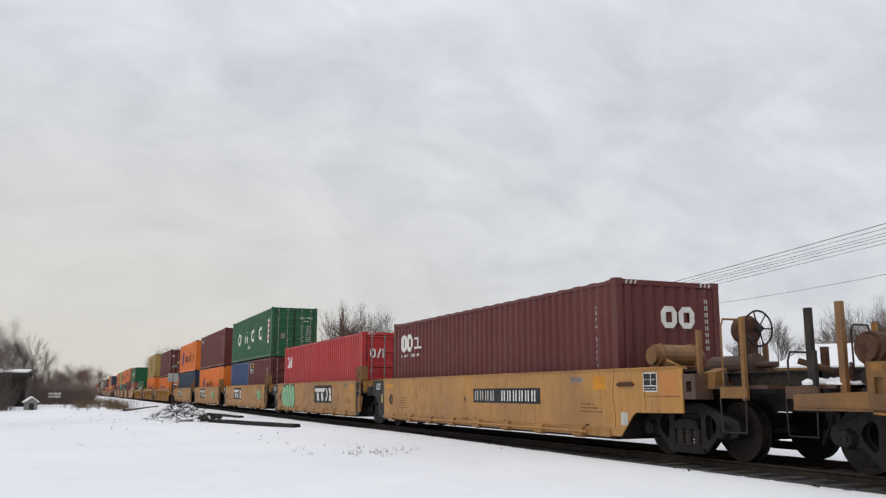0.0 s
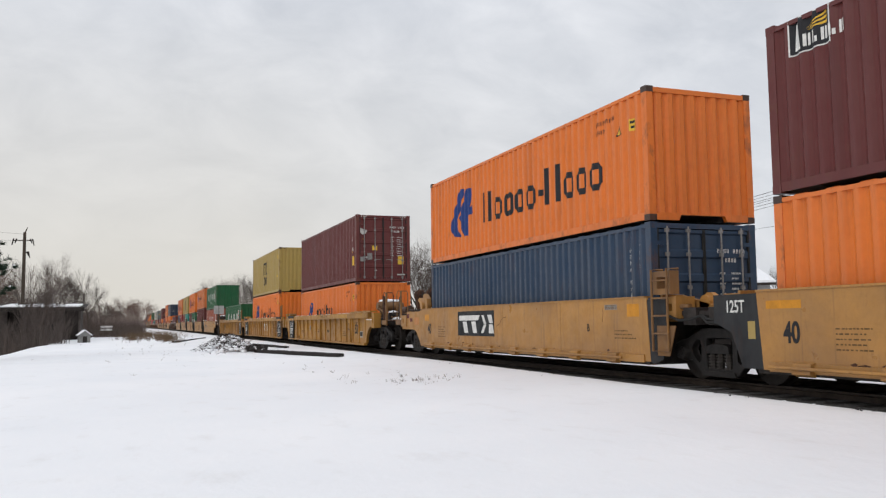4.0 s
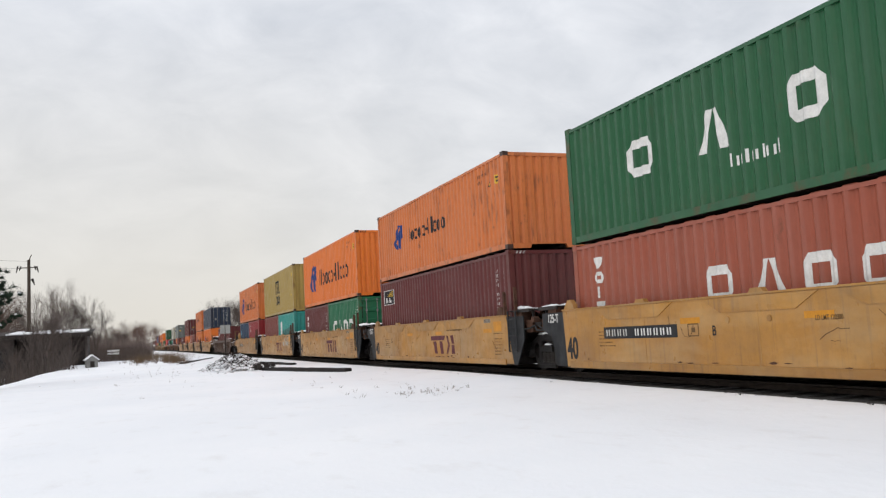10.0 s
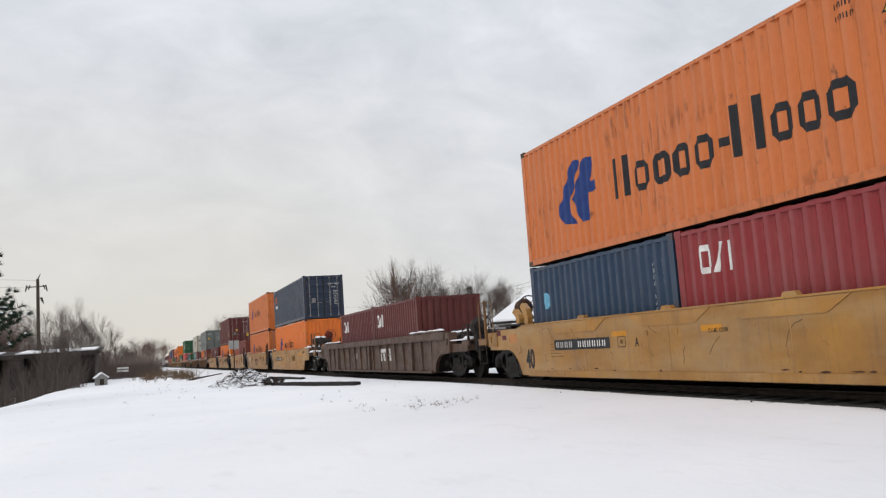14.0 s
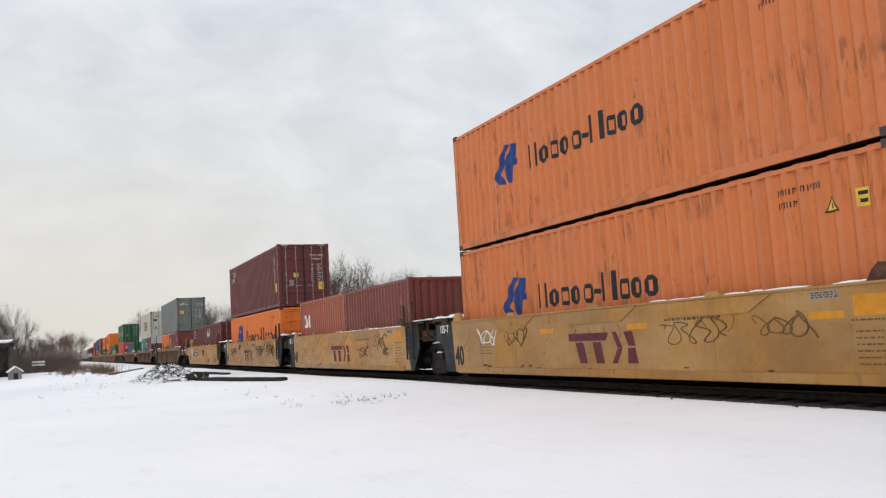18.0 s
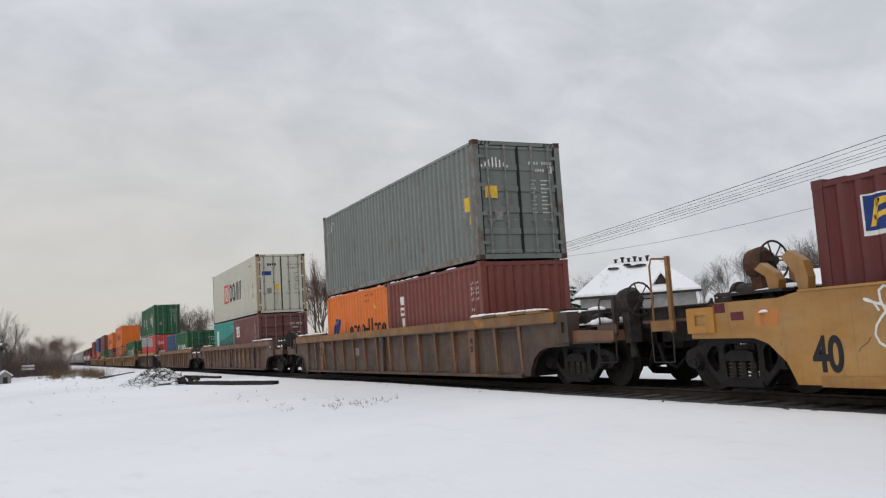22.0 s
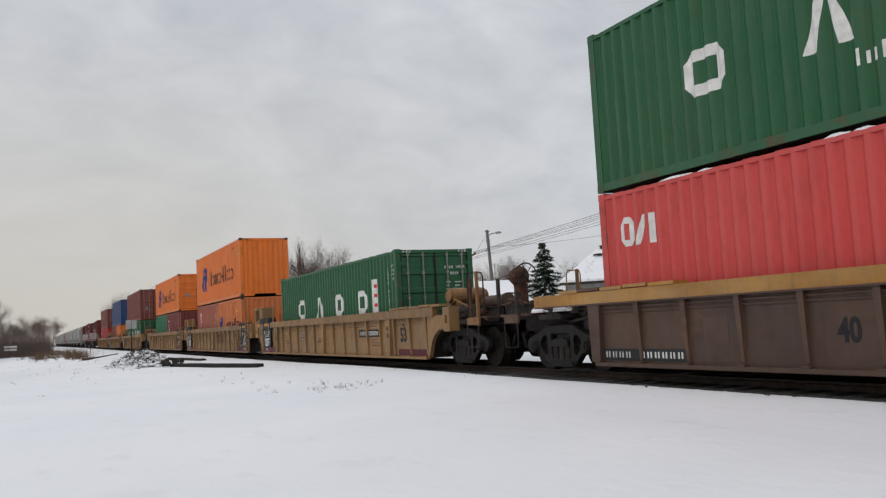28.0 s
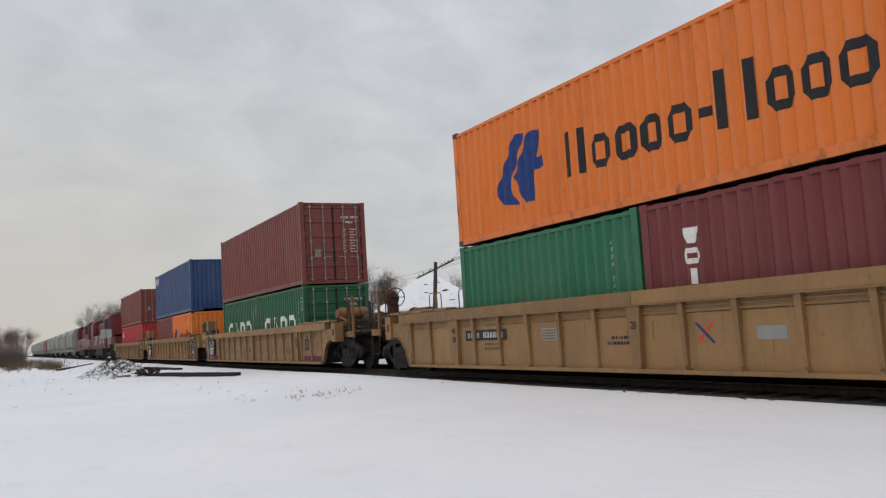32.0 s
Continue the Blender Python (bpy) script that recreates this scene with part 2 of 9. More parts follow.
DARK = paint("black_panel_paint", (0.013, 0.014, 0.016), 0.15, 0.1, 0.6, 0.3, 0.15)
LOCORED = paint("locomotive_red_paint", (0.115, 0.012, 0.014), 0.3, 0.08)
HOPGREY = paint("hopper_grey_paint", (0.25, 0.25, 0.24), 0.4, 0.3)
MARKW = plain("white_marking", (0.72, 0.71, 0.68), 0.6, var=0.2)
MARKK = plain("black_marking", (0.022, 0.022, 0.025), 0.6, var=0.3)
MARKB = plain("blue_marking", (0.018, 0.045, 0.18), 0.55, var=0.25)
MARKM = plain("maroon_marking", (0.115, 0.025, 0.035), 0.6, var=0.3)
MARKY = plain("safety_yellow", (0.72, 0.44, 0.05), 0.55, var=0.2)
MARKO = plain("reflector_orange", (0.58, 0.245, 0.02), 0.45, var=0.2)
MARKR = plain("red_marking", (0.62, 0.05, 0.04), 0.6, var=0.2)
OCHRETAG = plain("ochre_spray_paint", (0.30, 0.16, 0.05), 0.7, var=0.4)
MINT = plain("mint_spray_paint", (0.26, 0.52, 0.30), 0.6, var=0.2)
STEEL = plain("grimy_steel", (0.043, 0.036, 0.033), 0.75, 0.1, 8, 0.5)
WHEELM = plain("wheel_steel", (0.028, 0.023, 0.020), 0.6, 0.3, 10, 0.5)
RODM = plain("galvanised_rod", (0.25, 0.235, 0.225), 0.6, 0.3, 10, 0.4)
RUBBER = plain("black_gap", (0.028, 0.027, 0.026), 0.9, 0, 4, 0.3)
WOOD = plain("weathered_wood", (0.075, 0.058, 0.045), 0.9, 0, 3, 0.5, 0.4, (6, 6, 0.6))
TIE = plain("creosoted_tie", (0.030, 0.026, 0.024), 0.92, 0, 5, 0.5, 0.5, (1, 8, 8))
BARK = plain("bare_bark", (0.085, 0.07, 0.06), 0.95, 0, 3, 0.45, 0.5, (5, 5, 1))
TWIG = plain("bare_twigs", (0.105, 0.085, 0.075), 0.95, 0, 2, 0.4, 0.2)
# TWIG made paler for far trees: the haze is in the colour
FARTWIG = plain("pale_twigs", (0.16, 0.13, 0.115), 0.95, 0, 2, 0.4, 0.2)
TWIGR = plain("reddish_twigs", (0.15, 0.095, 0.075), 0.95, 0, 2, 0.4, 0.2)
NEEDLE = plain("dark_needles", (0.022, 0.042, 0.024), 0.85, 0, 3, 0.5, 0.2)
WEED = plain("dry_weed", (0.145, 0.098, 0.06), 0.95, 0, 2, 0.5, 0.2)
WALLW = plain("pale_siding", (0.27, 0.265, 0.255), 0.8, 0, 3, 0.2, 0.1)
BRICKW = plain("weathered_brick", (0.16, 0.075, 0.055), 0.9, 0, 6, 0.35, 0.2)
WALLD = plain("dark_siding", (0.045, 0.038, 0.034), 0.9, 0, 2, 0.5, 0.2)
GLASSD = plain("dark_window", (0.02, 0.022, 0.026), 0.15, 0, 2, 0.2, 0.0)
WIRE = plain("overhead_wire", (0.03, 0.03, 0.032), 0.7, 0, 2, 0.1, 0.0)
REDRUST = plain("red_oxide_casting", (0.17, 0.036, 0.024), 0.75, 0.1, 8, 0.5)
GRIME_SHADE = plain("dark_paint_crack", (0.11, 0.064, 0.034), 0.9, 0, 8, 0.4)
DULLW = plain("dulled_white_stencil", (0.48, 0.47, 0.44), 0.7, var=0.35)
STAIN = paint("rust_stained_white_paint", (0.31, 0.235, 0.145), 0.5, 0.5, streak=0.6)
RAILM = plain("rail_steel", (0.06, 0.045, 0.037), 0.6, 0.4, 6, 0.5)


def snow_material(name, dirt, bump):
    m, t, b = nodes_of(name)
    c = mix_node(t, ramp_node(t, noise_node(t, 0.22, 6, coord="Object"), 0, 1, 0.35, 0.65), (0.79, 0.80, 0.82), (0.85, 0.85, 0.86))
    c = mix_node(t, ramp_node(t, noise_node(t, 2.2, 8, (1, 0.45, 1), rough=0.65), 0.0, dirt, 0.56, 0.74), c, (0.50, 0.46, 0.42))
    c = mix_node(t, ramp_node(t, noise_node(t, 40, 3), 0.0, 0.10), c, (0.70, 0.71, 0.74))
    t.links.new(c, b.inputs["Base Color"])
    b.inputs["Roughness"].default_value = 0.75
    b.inputs["Specular IOR Level"].default_value = 0.25
    b.inputs["Subsurface Weight"].default_value = 0.0
    bump_node(t, b, noise_node(t, 5.0, 8, (1, 0.7, 1), rough=0.6), bump, 0.06)
    return m


SNOW = snow_material("field_snow", 0.2, 0.22)
ROOFSNOW = snow_material("patchy_roof_snow", 0.75, 0.5)
SNOWCAP = snow_material("settled_snow", 0.1, 0.4)


def ballast_material():
    m, t, b = nodes_of("ballast")
    v = t.nodes.new("ShaderNodeTexVoronoi")
    c0 = t.nodes.new("ShaderNodeTexCoord")
    v.inputs["Scale"].default_value = 18
    t.links.new(c0.outputs["Object"], v.inputs["Vector"])
    c = mix_node(t, v.outputs["Color"], (0.038, 0.035, 0.034), (0.10, 0.095, 0.09))
    c = mix_node(t, ramp_node(t, noise_node(t, 1.1, 6), 0.0, 0.5, 0.58, 0.75), c, (0.6, 0.6, 0.62))
    t.links.new(c, b.inputs["Base Color"])
    b.inputs["Roughness"].default_value = 0.95
    bump_node(t, b, v.outputs["Distance"], 0.9, 0.05)
    return m


BALLAST = ballast_material()


FRESHO = paint("orange_touch_up_paint", (0.46, 0.17, 0.03), 0.3, 0.2, streak=0.4)


# ---- mesh helpers ----
def box(bm, x0, x1, y0, y1, z0, z1):
    vs = [bm.verts.new(p) for p in ((x0, y0, z0), (x1, y0, z0), (x1, y1, z0), (x0, y1, z0), (x0, y0, z1), (x1, y0, z1), (x1, y1, z1), (x0, y1, z1))]
    for f in ((3, 2, 1, 0), (4, 5, 6, 7), (0, 1, 5, 4), (1, 2, 6, 5), (2, 3, 7, 6), (3, 0, 4, 7)):
        bm.faces.new([vs[i] for i in f])


def prism(bm, poly, axis, a0, a1):
    """A closed outline (two coordinates, in the order of the other two axes) drawn out along an axis."""
    def at(p, a):
        q = list(p)
        q.insert(axis, a)
        return bm.verts.new(q)
    lo, hi = [at(p, a0) for p in poly], [at(p, a1) for p in poly]
    n = len(poly)
    for i in range(n):
        bm.faces.new((lo[i], lo[(i + 1) % n], hi[(i + 1) % n], hi[i]))
    bm.faces.new(lo[::-1])
    bm.faces.new(hi)


def rod(bm, a, b, r0, r1=None, n=8, caps=True):
    a, b = Vector(a), Vector(b)
    r1 = r0 if r1 is None else r1
    d = (b - a).normalized()
    u = d.orthogonal().normalized()
    w = d.cross(u)
    ring = [[bm.verts.new(p + (u * math.cos(k * 2 * math.pi / n) + w * math.sin(k * 2 * math.pi / n)) * r) for k in range(n)] for p, r in ((a, r0), (b, r1))]
    for k in range(n):
        bm.faces.new((ring[0][k], ring[0][(k + 1) % n], ring[1][(k + 1) % n], ring[1][k]))
    if caps:
        bm.faces.new(ring[0][::-1])
        bm.faces.new(ring[1])


def path_rod(bm, pts, r, n=6):
    """A bent round bar or pipe: one tube swept along the points."""
    pts = [Vector(p) for p in pts]
    closed = (pts[0] - pts[-1]).length < 1e-6
    if closed:
        pts = pts[:-1]
    m = len(pts)
    u = None
    rings = []
    for i, p in enumerate(pts):
        a = pts[i - 1] if i > 0 or closed else p
        b = pts[(i + 1) % m] if i < m - 1 or closed else p
        d = (b - a).normalized()
        u = d.orthogonal() if u is None else u - d * u.dot(d)
        u = u.normalized() if u.length > 1e-4 else d.orthogonal().normalized()
        w = d.cross(u)
        rings.append([bm.verts.new(p + (u * math.cos(k * 2 * math.pi / n) + w * math.sin(k * 2 * math.pi / n)) * r) for k in range(n)])
    for i in range(m if closed else m - 1):
        p, q = rings[i], rings[(i + 1) % m]
        for k in range(n):
            bm.faces.new((p[k], p[(k + 1) % n], q[(k + 1) % n], q[k]))
    if not closed:
        bm.faces.new(rings[0][::-1])
        bm.faces.new(rings[-1])


def mound(bm, x, y, z, rx, ry, h, rng, n=10):
    """A soft settled heap of snow on a ledge."""
    rings = []
    for k, (s, hh) in enumerate(((1.0, 0.0), (0.9, 0.6), (0.6, 0.9), (0.25, 1.0))):
        rings.append([bm.verts.new((x + math.cos(a) * rx * s * rng.uniform(0.78, 1.15), y + math.sin(a) * ry * s * rng.uniform(0.78, 1.15), z + h * hh * (rng.uniform(0.7, 1.2) if k else 1))) for a in (j * 2 * math.pi / n for j in range(n))])
    for p, q in zip(rings, rings[1:]):
        for j in range(n):
            bm.faces.new((p[j], p[(j + 1) % n], q[(j + 1) % n], q[j]))
    bm.faces.new(rings[-1])
    bm.faces.new(rings[0][::-1])


def mesh(name, bm, smooth=False):
    bmesh.ops.recalc_face_normals(bm, faces=bm.faces)
    me = bpy.data.meshes.new(name)
    bm.to_mesh(me)
    bm.free()
    if smooth:
        me.shade_smooth()
    return me


def put(name, me, mat, parent=None, m=None, label=""):
    """One mesh object, whose material belongs to the object, so that alike pieces share a mesh."""
    if not me.materials:
        me.materials.append(mat)
    ob = new(name, me)
    ob.material_slots[0].link = "OBJECT"
    ob.material_slots[0].material = mat
    if parent is not None:
        ob.parent = parent
    if m is not None:
        ob.matrix_basis = m
    if label:
        tagged(ob, label)
    return ob


def part(name, bm, mat, parent=None, label="", m=None, smooth=False):
    return put(name, mesh(name, bm, smooth), mat, parent, m, label)


SHARED = {}


def shared(key, make, smooth=False):
    if key not in SHARED:
        bm = bmesh.new()
        make(bm)
        SHARED[key] = mesh(key if isinstance(key, str) else str(key[0]), bm, smooth)
    return SHARED[key]


TEXTS = {}


def text_mesh(body, size):
    if (body, size) not in TEXTS:
        cu = bpy.data.curves.new("lettering", "FONT")
        cu.body, cu.size, cu.align_x, cu.align_y, cu.offset = body, size, "CENTER", "CENTER", size * (0.03 if size > 0.4 else 0.014)
        cu.extrude = 0.002
        ob = bpy.data.objects.new("lettering", cu)
        scene.collection.objects.link(ob)
        me = bpy.data.meshes.new_from_object(ob)
        bpy.data.objects.remove(ob)
        me.materials.clear()
        TEXTS[(body, size)] = me
    return TEXTS[(body, size)]


def lettering(body, size, x, y, z, mat, parent, squeeze=0.8):
    """Text on a car's near side, read from the near side of the track."""
    m = Matrix(((0, 0, -1, x), (-squeeze, 0, 0, y), (0, 1, 0, z), (0, 0, 0, 1)))
    return put("stencil_number", text_mesh(body, size), mat, parent, m)


def ribbon(bm, pts, w, x, dx=-0.003):
    """A painted stroke on a plane of constant x: pts are (y, z)."""
    for i, ((y0, z0), (y1, z1)) in enumerate(zip(pts, pts[1:])):
        d = Vector((y1 - y0, z1 - z0))
        if d.length < 1e-5:
            continue
        d.normalize()
        n = Vector((-d.y, d.x)) * w / 2
        e = d * w * 0.3
        prism(bm, [(y0 + n.x - e.x, z0 + n.y - e.y), (y0 - n.x - e.x, z0 - n.y - e.y), (y1 - n.x + e.x, z1 - n.y + e.y), (y1 + n.x + e.x, z1 + n.y + e.y)], 0, x + dx - i * 0.0002, x)


# ---- ground, track and surroundings ----
TRACK_X = 10.39


def smooth(a, b, x):
    k = max(0.0, min(1.0, (x - a) / (b - a)))
    return k * k * (3 - 2 * k)


def ground_z(x, y):
    z = -0.16 + 0.035 * noise.noise((x * 0.16, y * 0.1, 0.0)) + 0.012 * noise.noise((x * 0.7, y * 0.5, 3.0))
    z -= 0.14 * (1 - smooth(1.5, 6.5, x)) * (1 - smooth(14, 40, y))
    z += 0.10 * smooth(6.5, 8.4, x) * (1 - smooth(8.5, 8.95, x))
    z -= 0.22 * smooth(8.55, 8.95, x) * (1 - smooth(11.9, 12.3, x))
    z += 0.05 * smooth(12.0, 14.0, x)
    edge = -5.3 + 0.5 * noise.noise((y * 0.06, 5.0, 0.0))
    z -= 1.7 * (1 - smooth(edge - 5.0, edge, x))
    drift = -4.5 + 0.068 * (y - 33) + 0.25 * noise.noise((y * 0.12, 9.0, 0.0))
    z -= 0.13 * (1 - smooth(drift - 1.1, drift, x)) * smooth(18, 28, y) * (1 - smooth(70, 84, y))
    far = smooth(150, 500, math.hypot(x, y))
    return z * (1 - far) + far * (-0.35 if -5 < x < 20 else -0.9)


def axis_steps(spans):
    out_ = []
    for a, b, n in spans:
        out_ += list(np.linspace(a, b, n, endpoint=False))
    return out_ + [spans[-1][1]]


gx = axis_steps([(-2500, -200, 6), (-200, -40, 10), (-40, -12, 18), (-12, 6, 46), (6, 13, 60), (13, 30, 24), (30, 120, 20), (120, 2500, 8)])
gy = axis_steps([(-1500, -60, 6), (-60, 2, 24), (2, 30, 90), (30, 70, 70), (70, 160, 50), (160, 500, 40), (500, 4000, 10)])
gv = [(x, y, ground_z(x, y)) for y in gy for x in gx]
nx = len(gx)
gf = [(j * nx + i, j * nx + i + 1, (j + 1) * nx + i + 1, (j + 1) * nx + i) for j in range(len(gy) - 1) for i in range(nx - 1)]
gme = bpy.data.meshes.new("ground")
gme.from_pydata(gv, [], gf)
gme.shade_smooth()
tagged(put("ground", gme, SNOW), "snow-covered open ground with wind-smoothed drifts", "ground", kind="structure")

bm = bmesh.new()
prism(bm, [(8.62, -0.34), (8.78, -0.14), (9.1, -0.12), (11.7, -0.12), (12.05, -0.16), (12.25, -0.34)], 1, -80, 1300)
tagged(part("track_bed", bm, BALLAST), "dark crushed-stone ballast bed with blown snow", "track bed", kind="structure")


def rail_profile(cx):
    return [(cx - 0.07, -0.17), (cx + 0.07, -0.17), (cx + 0.07, -0.155), (cx + 0.012, -0.13), (cx + 0.012, -0.045), (cx + 0.036, -0.03), (cx + 0.036, 0.0), (cx - 0.036, 0.0), (cx - 0.036, -0.03), (cx - 0.012, -0.045), (cx - 0.012, -0.13), (cx - 0.07, -0.155)]


for side in (-0.754, 0.754):
    bm = bmesh.new()
    prism(bm, rail_profile(TRACK_X + side), 1, -80, 1300)
    tagged(part("rail", bm, RAILM), "rusty steel rail with a worn top", "rail", "rails of the track", kind="structure")

# timber ties in the ballast
tie_set = tagged(new("tie_row"), "dark creosoted timber ties in the ballast", "railway ties", kind="structure")


def make_tie(b):
    box(b, -1.3, 1.3, -0.115, 0.115, -0.16, 0.0)


tie_me = shared("tie", make_tie)
for i in range(110):
    put("tie", tie_me, TIE, tie_set, pose(TRACK_X + random.uniform(-0.03, 0.03), 3 + i * 0.51, -0.118, 0, 0, random.uniform(-1.2, 1.2)))
bm = bmesh.new()
for i in range(-120, 900):
    y = 3 + i * 0.51
    if not -0.2 <= (y - 3) / 0.51 <= 109.5:
        box(bm, TRACK_X - 1.3, TRACK_X + 1.3, y - 0.115, y + 0.115, -0.25, -0.118)
tagged(part("far_ties", bm, TIE, tie_set), kind="stuff")

# ragged snow crumbs and stones along the edge of the ballast
bm = bmesh.new()
rng = random.Random(5)
for i in range(700):
    y = rng.uniform(3, 60)
    x = 8.66 + rng.gauss(0, 0.07)
    r = rng.uniform(0.006, 0.022)
    mound(bm, x, y, ground_z(x, y) - 0.01, r, r * rng.uniform(1, 2.2), r * rng.uniform(0.5, 1.0), rng, 6)
tagged(part("snow_crumbs", bm, SNOWCAP), "crumbled snow along the edge of the ballast", "snow", kind="stuff")


# ---- trees ----
def grow(bt, bc, rng, p, d, length, r, depth, spread, lift):
    """Limbs that fork; thick ones go into the trunk mesh, thin ones into the crown."""
    n = 3 if depth > 1 else 2
    q = p
    for k in range(n):
        step = d * (length / n)
        e = q + step
        bm_ = bt if depth >= 4 else bc
        rod(bm_, q, e, r * (1 - 0.22 * k), r * (1 - 0.22 * (k + 1)), 5 if depth >= 4 else 3, False)
        if depth > 0 and (k > 0 or depth < 4):
            for _ in range(1 if depth > 3 else (2 if rng.random() < 0.75 else 1)):
                a = rng.uniform(0, 2 * math.pi)
                side = d.orthogonal().normalized()
                side = Matrix.Rotation(a, 3, d) @ side
                nd = (d * rng.uniform(0.75, 1.1) + side * spread * rng.uniform(0.6, 1.25) + Vector((0, 0, lift))).normalized()
                grow(bt, bc, rng, e, nd, length * rng.uniform(0.55, 0.8), r * 0.52, depth - 1, spread, lift)
        d = (d + Vector((rng.uniform(-.13, .13), rng.uniform(-.13, .13), rng.uniform(-.02, .1)))).normalized()
        q = e
    if depth > 0:
        grow(bt, bc, rng, q, d, length * 0.72, r * 0.45, depth - 1, spread, lift)


def bare_tree_meshes(seed, spread, lift, depth=5):
    rng = random.Random(seed)
    bt, bc = bmesh.new(), bmesh.new()
    grow(bt, bc, rng, Vector((0, 0, -0.3)), Vector((0, 0, 1)), 3.2, 0.15, depth, spread, lift)
    top = max(v.co.z for v in bc.verts)
    return mesh("trunk", bt, True), mesh("crown", bc), top


TREES = [bare_tree_meshes(s, sp, li, dp) for s, sp, li, dp in ((11, 0.65, 0.12, 5), (12, 0.8, 0.06, 5), (13, 0.55, 0.2, 5), (14, 0.75, 0.1, 5), (15, 0.35, 0.35, 4), (16, 0.5, 0.25, 4), (17, 0.58, 0.2, 5), (18, 0.62, 0.14, 5))]


def bare_tree(kind, x, y, h, turn, twig=None, z=None, fat=1.0):
    tm, cm, top = TREES[kind]
    root = new("bare_tree")
    s = h / top
    root.matrix_basis = Matrix.Translation((x, y, (ground_z(x, y) if z is None else z))) @ Matrix.Rotation(radians(turn), 4, "Z") @ Matrix.Diagonal((s * fat, s * fat, s, 1))
    put("trunk", tm, BARK, root)
    put("crown", cm, twig or TWIG, root)
    return tagged(root, "leafless deciduous tree with grey-brown branches", "tree", "bare trees")


rng = random.Random(21)
# behind the shed, left of the track
for i in range(15):
    y = rng.uniform(92, 150)
    bare_tree(rng.randrange(6), -y * math.tan(radians(rng.uniform(2.2, 8.5))), y, rng.uniform(5.0, 8.6), rng.uniform(0, 360), fat=0.9)
for x, y, h, k in ((-9.6, 118, 10.2, 2), (-8.3, 121, 9.2, 0), (-5.6, 122, 7.4, 1), (-11.8, 112, 8.8, 3), (-3.6, 130, 6.0, 1), (-1.9, 150, 5.4, 3)):
    bare_tree(k, x, y, h, rng.uniform(0, 360))
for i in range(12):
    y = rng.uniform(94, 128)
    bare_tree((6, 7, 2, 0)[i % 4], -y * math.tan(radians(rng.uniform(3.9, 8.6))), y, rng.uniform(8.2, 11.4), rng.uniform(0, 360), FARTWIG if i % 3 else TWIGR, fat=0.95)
for i in range(12):
    y = rng.uniform(66, 81)
    bare_tree(rng.randrange(4, 6), -y * math.tan(radians(rng.uniform(3.8, 9.5))), y, rng.uniform(3.2, 5.6), rng.uniform(0, 360))
# far along the track
for i in range(16):
    y = rng.uniform(170, 330)
    bare_tree(rng.randrange(4), rng.uniform(-16, 1.0) - (y - 170) * 0.03, y, rng.uniform(5.0, 8.5), rng.uniform(0, 360), TWIGR if i % 2 else None, fat=1.3)
for x, y, h, k in ((1.5, 190, 7.0, 0), (3.5, 230, 8.5, 1), (-1.5, 175, 7.2, 3), (0.5, 210, 8.0, 2), (5.0, 260, 8.0, 0), (-4, 165, 6.5, 1), (2.5, 280, 9.5, 3)):
    bare_tree(k, x, y, h, rng.uniform(0, 360), TWIGR, fat=1.4)
# beyond the train
for x, y, h, k in ((18.9, 62, 8.3, 4), (20.0, 66, 8.8, 1), (21.2, 61, 8.0, 3), (22.4, 67, 8.6, 0), (21.5, 63, 7.6, 0), (23.6, 64, 8.2, 1), (25.2, 62, 7.3, 3), (27.5, 64, 6.2, 1), (26.0, 74, 7.2, 2), (17.5, 90, 6.4, 5)):
    bare_tree(k, x, y, h, rng.uniform(0, 360), TWIGR if k == 4 else None)
for x, y, h, k in ((15.2, 135, 8.8, 1), (17.5, 140, 10.0, 3), (19.5, 132, 9.4, 0), (16.0, 172, 10.8, 1), (18.5, 180, 11.5, 3), (20.5, 176, 11.0, 0), (16.5, 200, 12.0, 3), (22, 145, 9.0, 3), (16.5, 118, 7.5, 1), (18.5, 122, 8.6, 0), (20.5, 117, 8.2, 3), (23, 125, 8.0, 1), (25, 118, 7.4, 0), (17, 150, 8.5, 3), (20, 160, 9.5, 1), (24, 155, 9.0, 0)):
    bare_tree(k, x, y, h, rng.uniform(0, 360))
for i, (a, h, k) in enumerate(((43.9, 7.4, 7), (45.0, 8.6, 6), (46.3, 7.8, 7), (48.6, 8.6, 6), (49.6, 9.4, 7), (50.4, 9.0, 6), (51.2, 9.6, 7), (52.0, 9.2, 6), (52.9, 9.8, 7), (53.8, 9.4, 6), (54.6, 9.8, 7), (55.6, 9.4, 6), (56.6, 9.6, 7), (57.8, 9.2, 6), (59.0, 9.4, 7), (60.2, 9.0, 6))):
    r = 92 + 5 * (i % 3)
    bare_tree(k, r * math.sin(radians(a)), r * math.cos(radians(a)), h * 1.12, 70 * i, fat=1.05)
for i, a in enumerate((47.6, 49.2, 50.8, 52.4, 54.2, 56.0, 58.4)):
    r = 84 + 5 * (i % 2)
    bare_tree((6, 7, 2)[i % 3], r * math.sin(radians(a)), r * math.cos(radians(a)), 7.6 + 0.6 * (i % 3), 50 * i, TWIGR, fat=1.0)
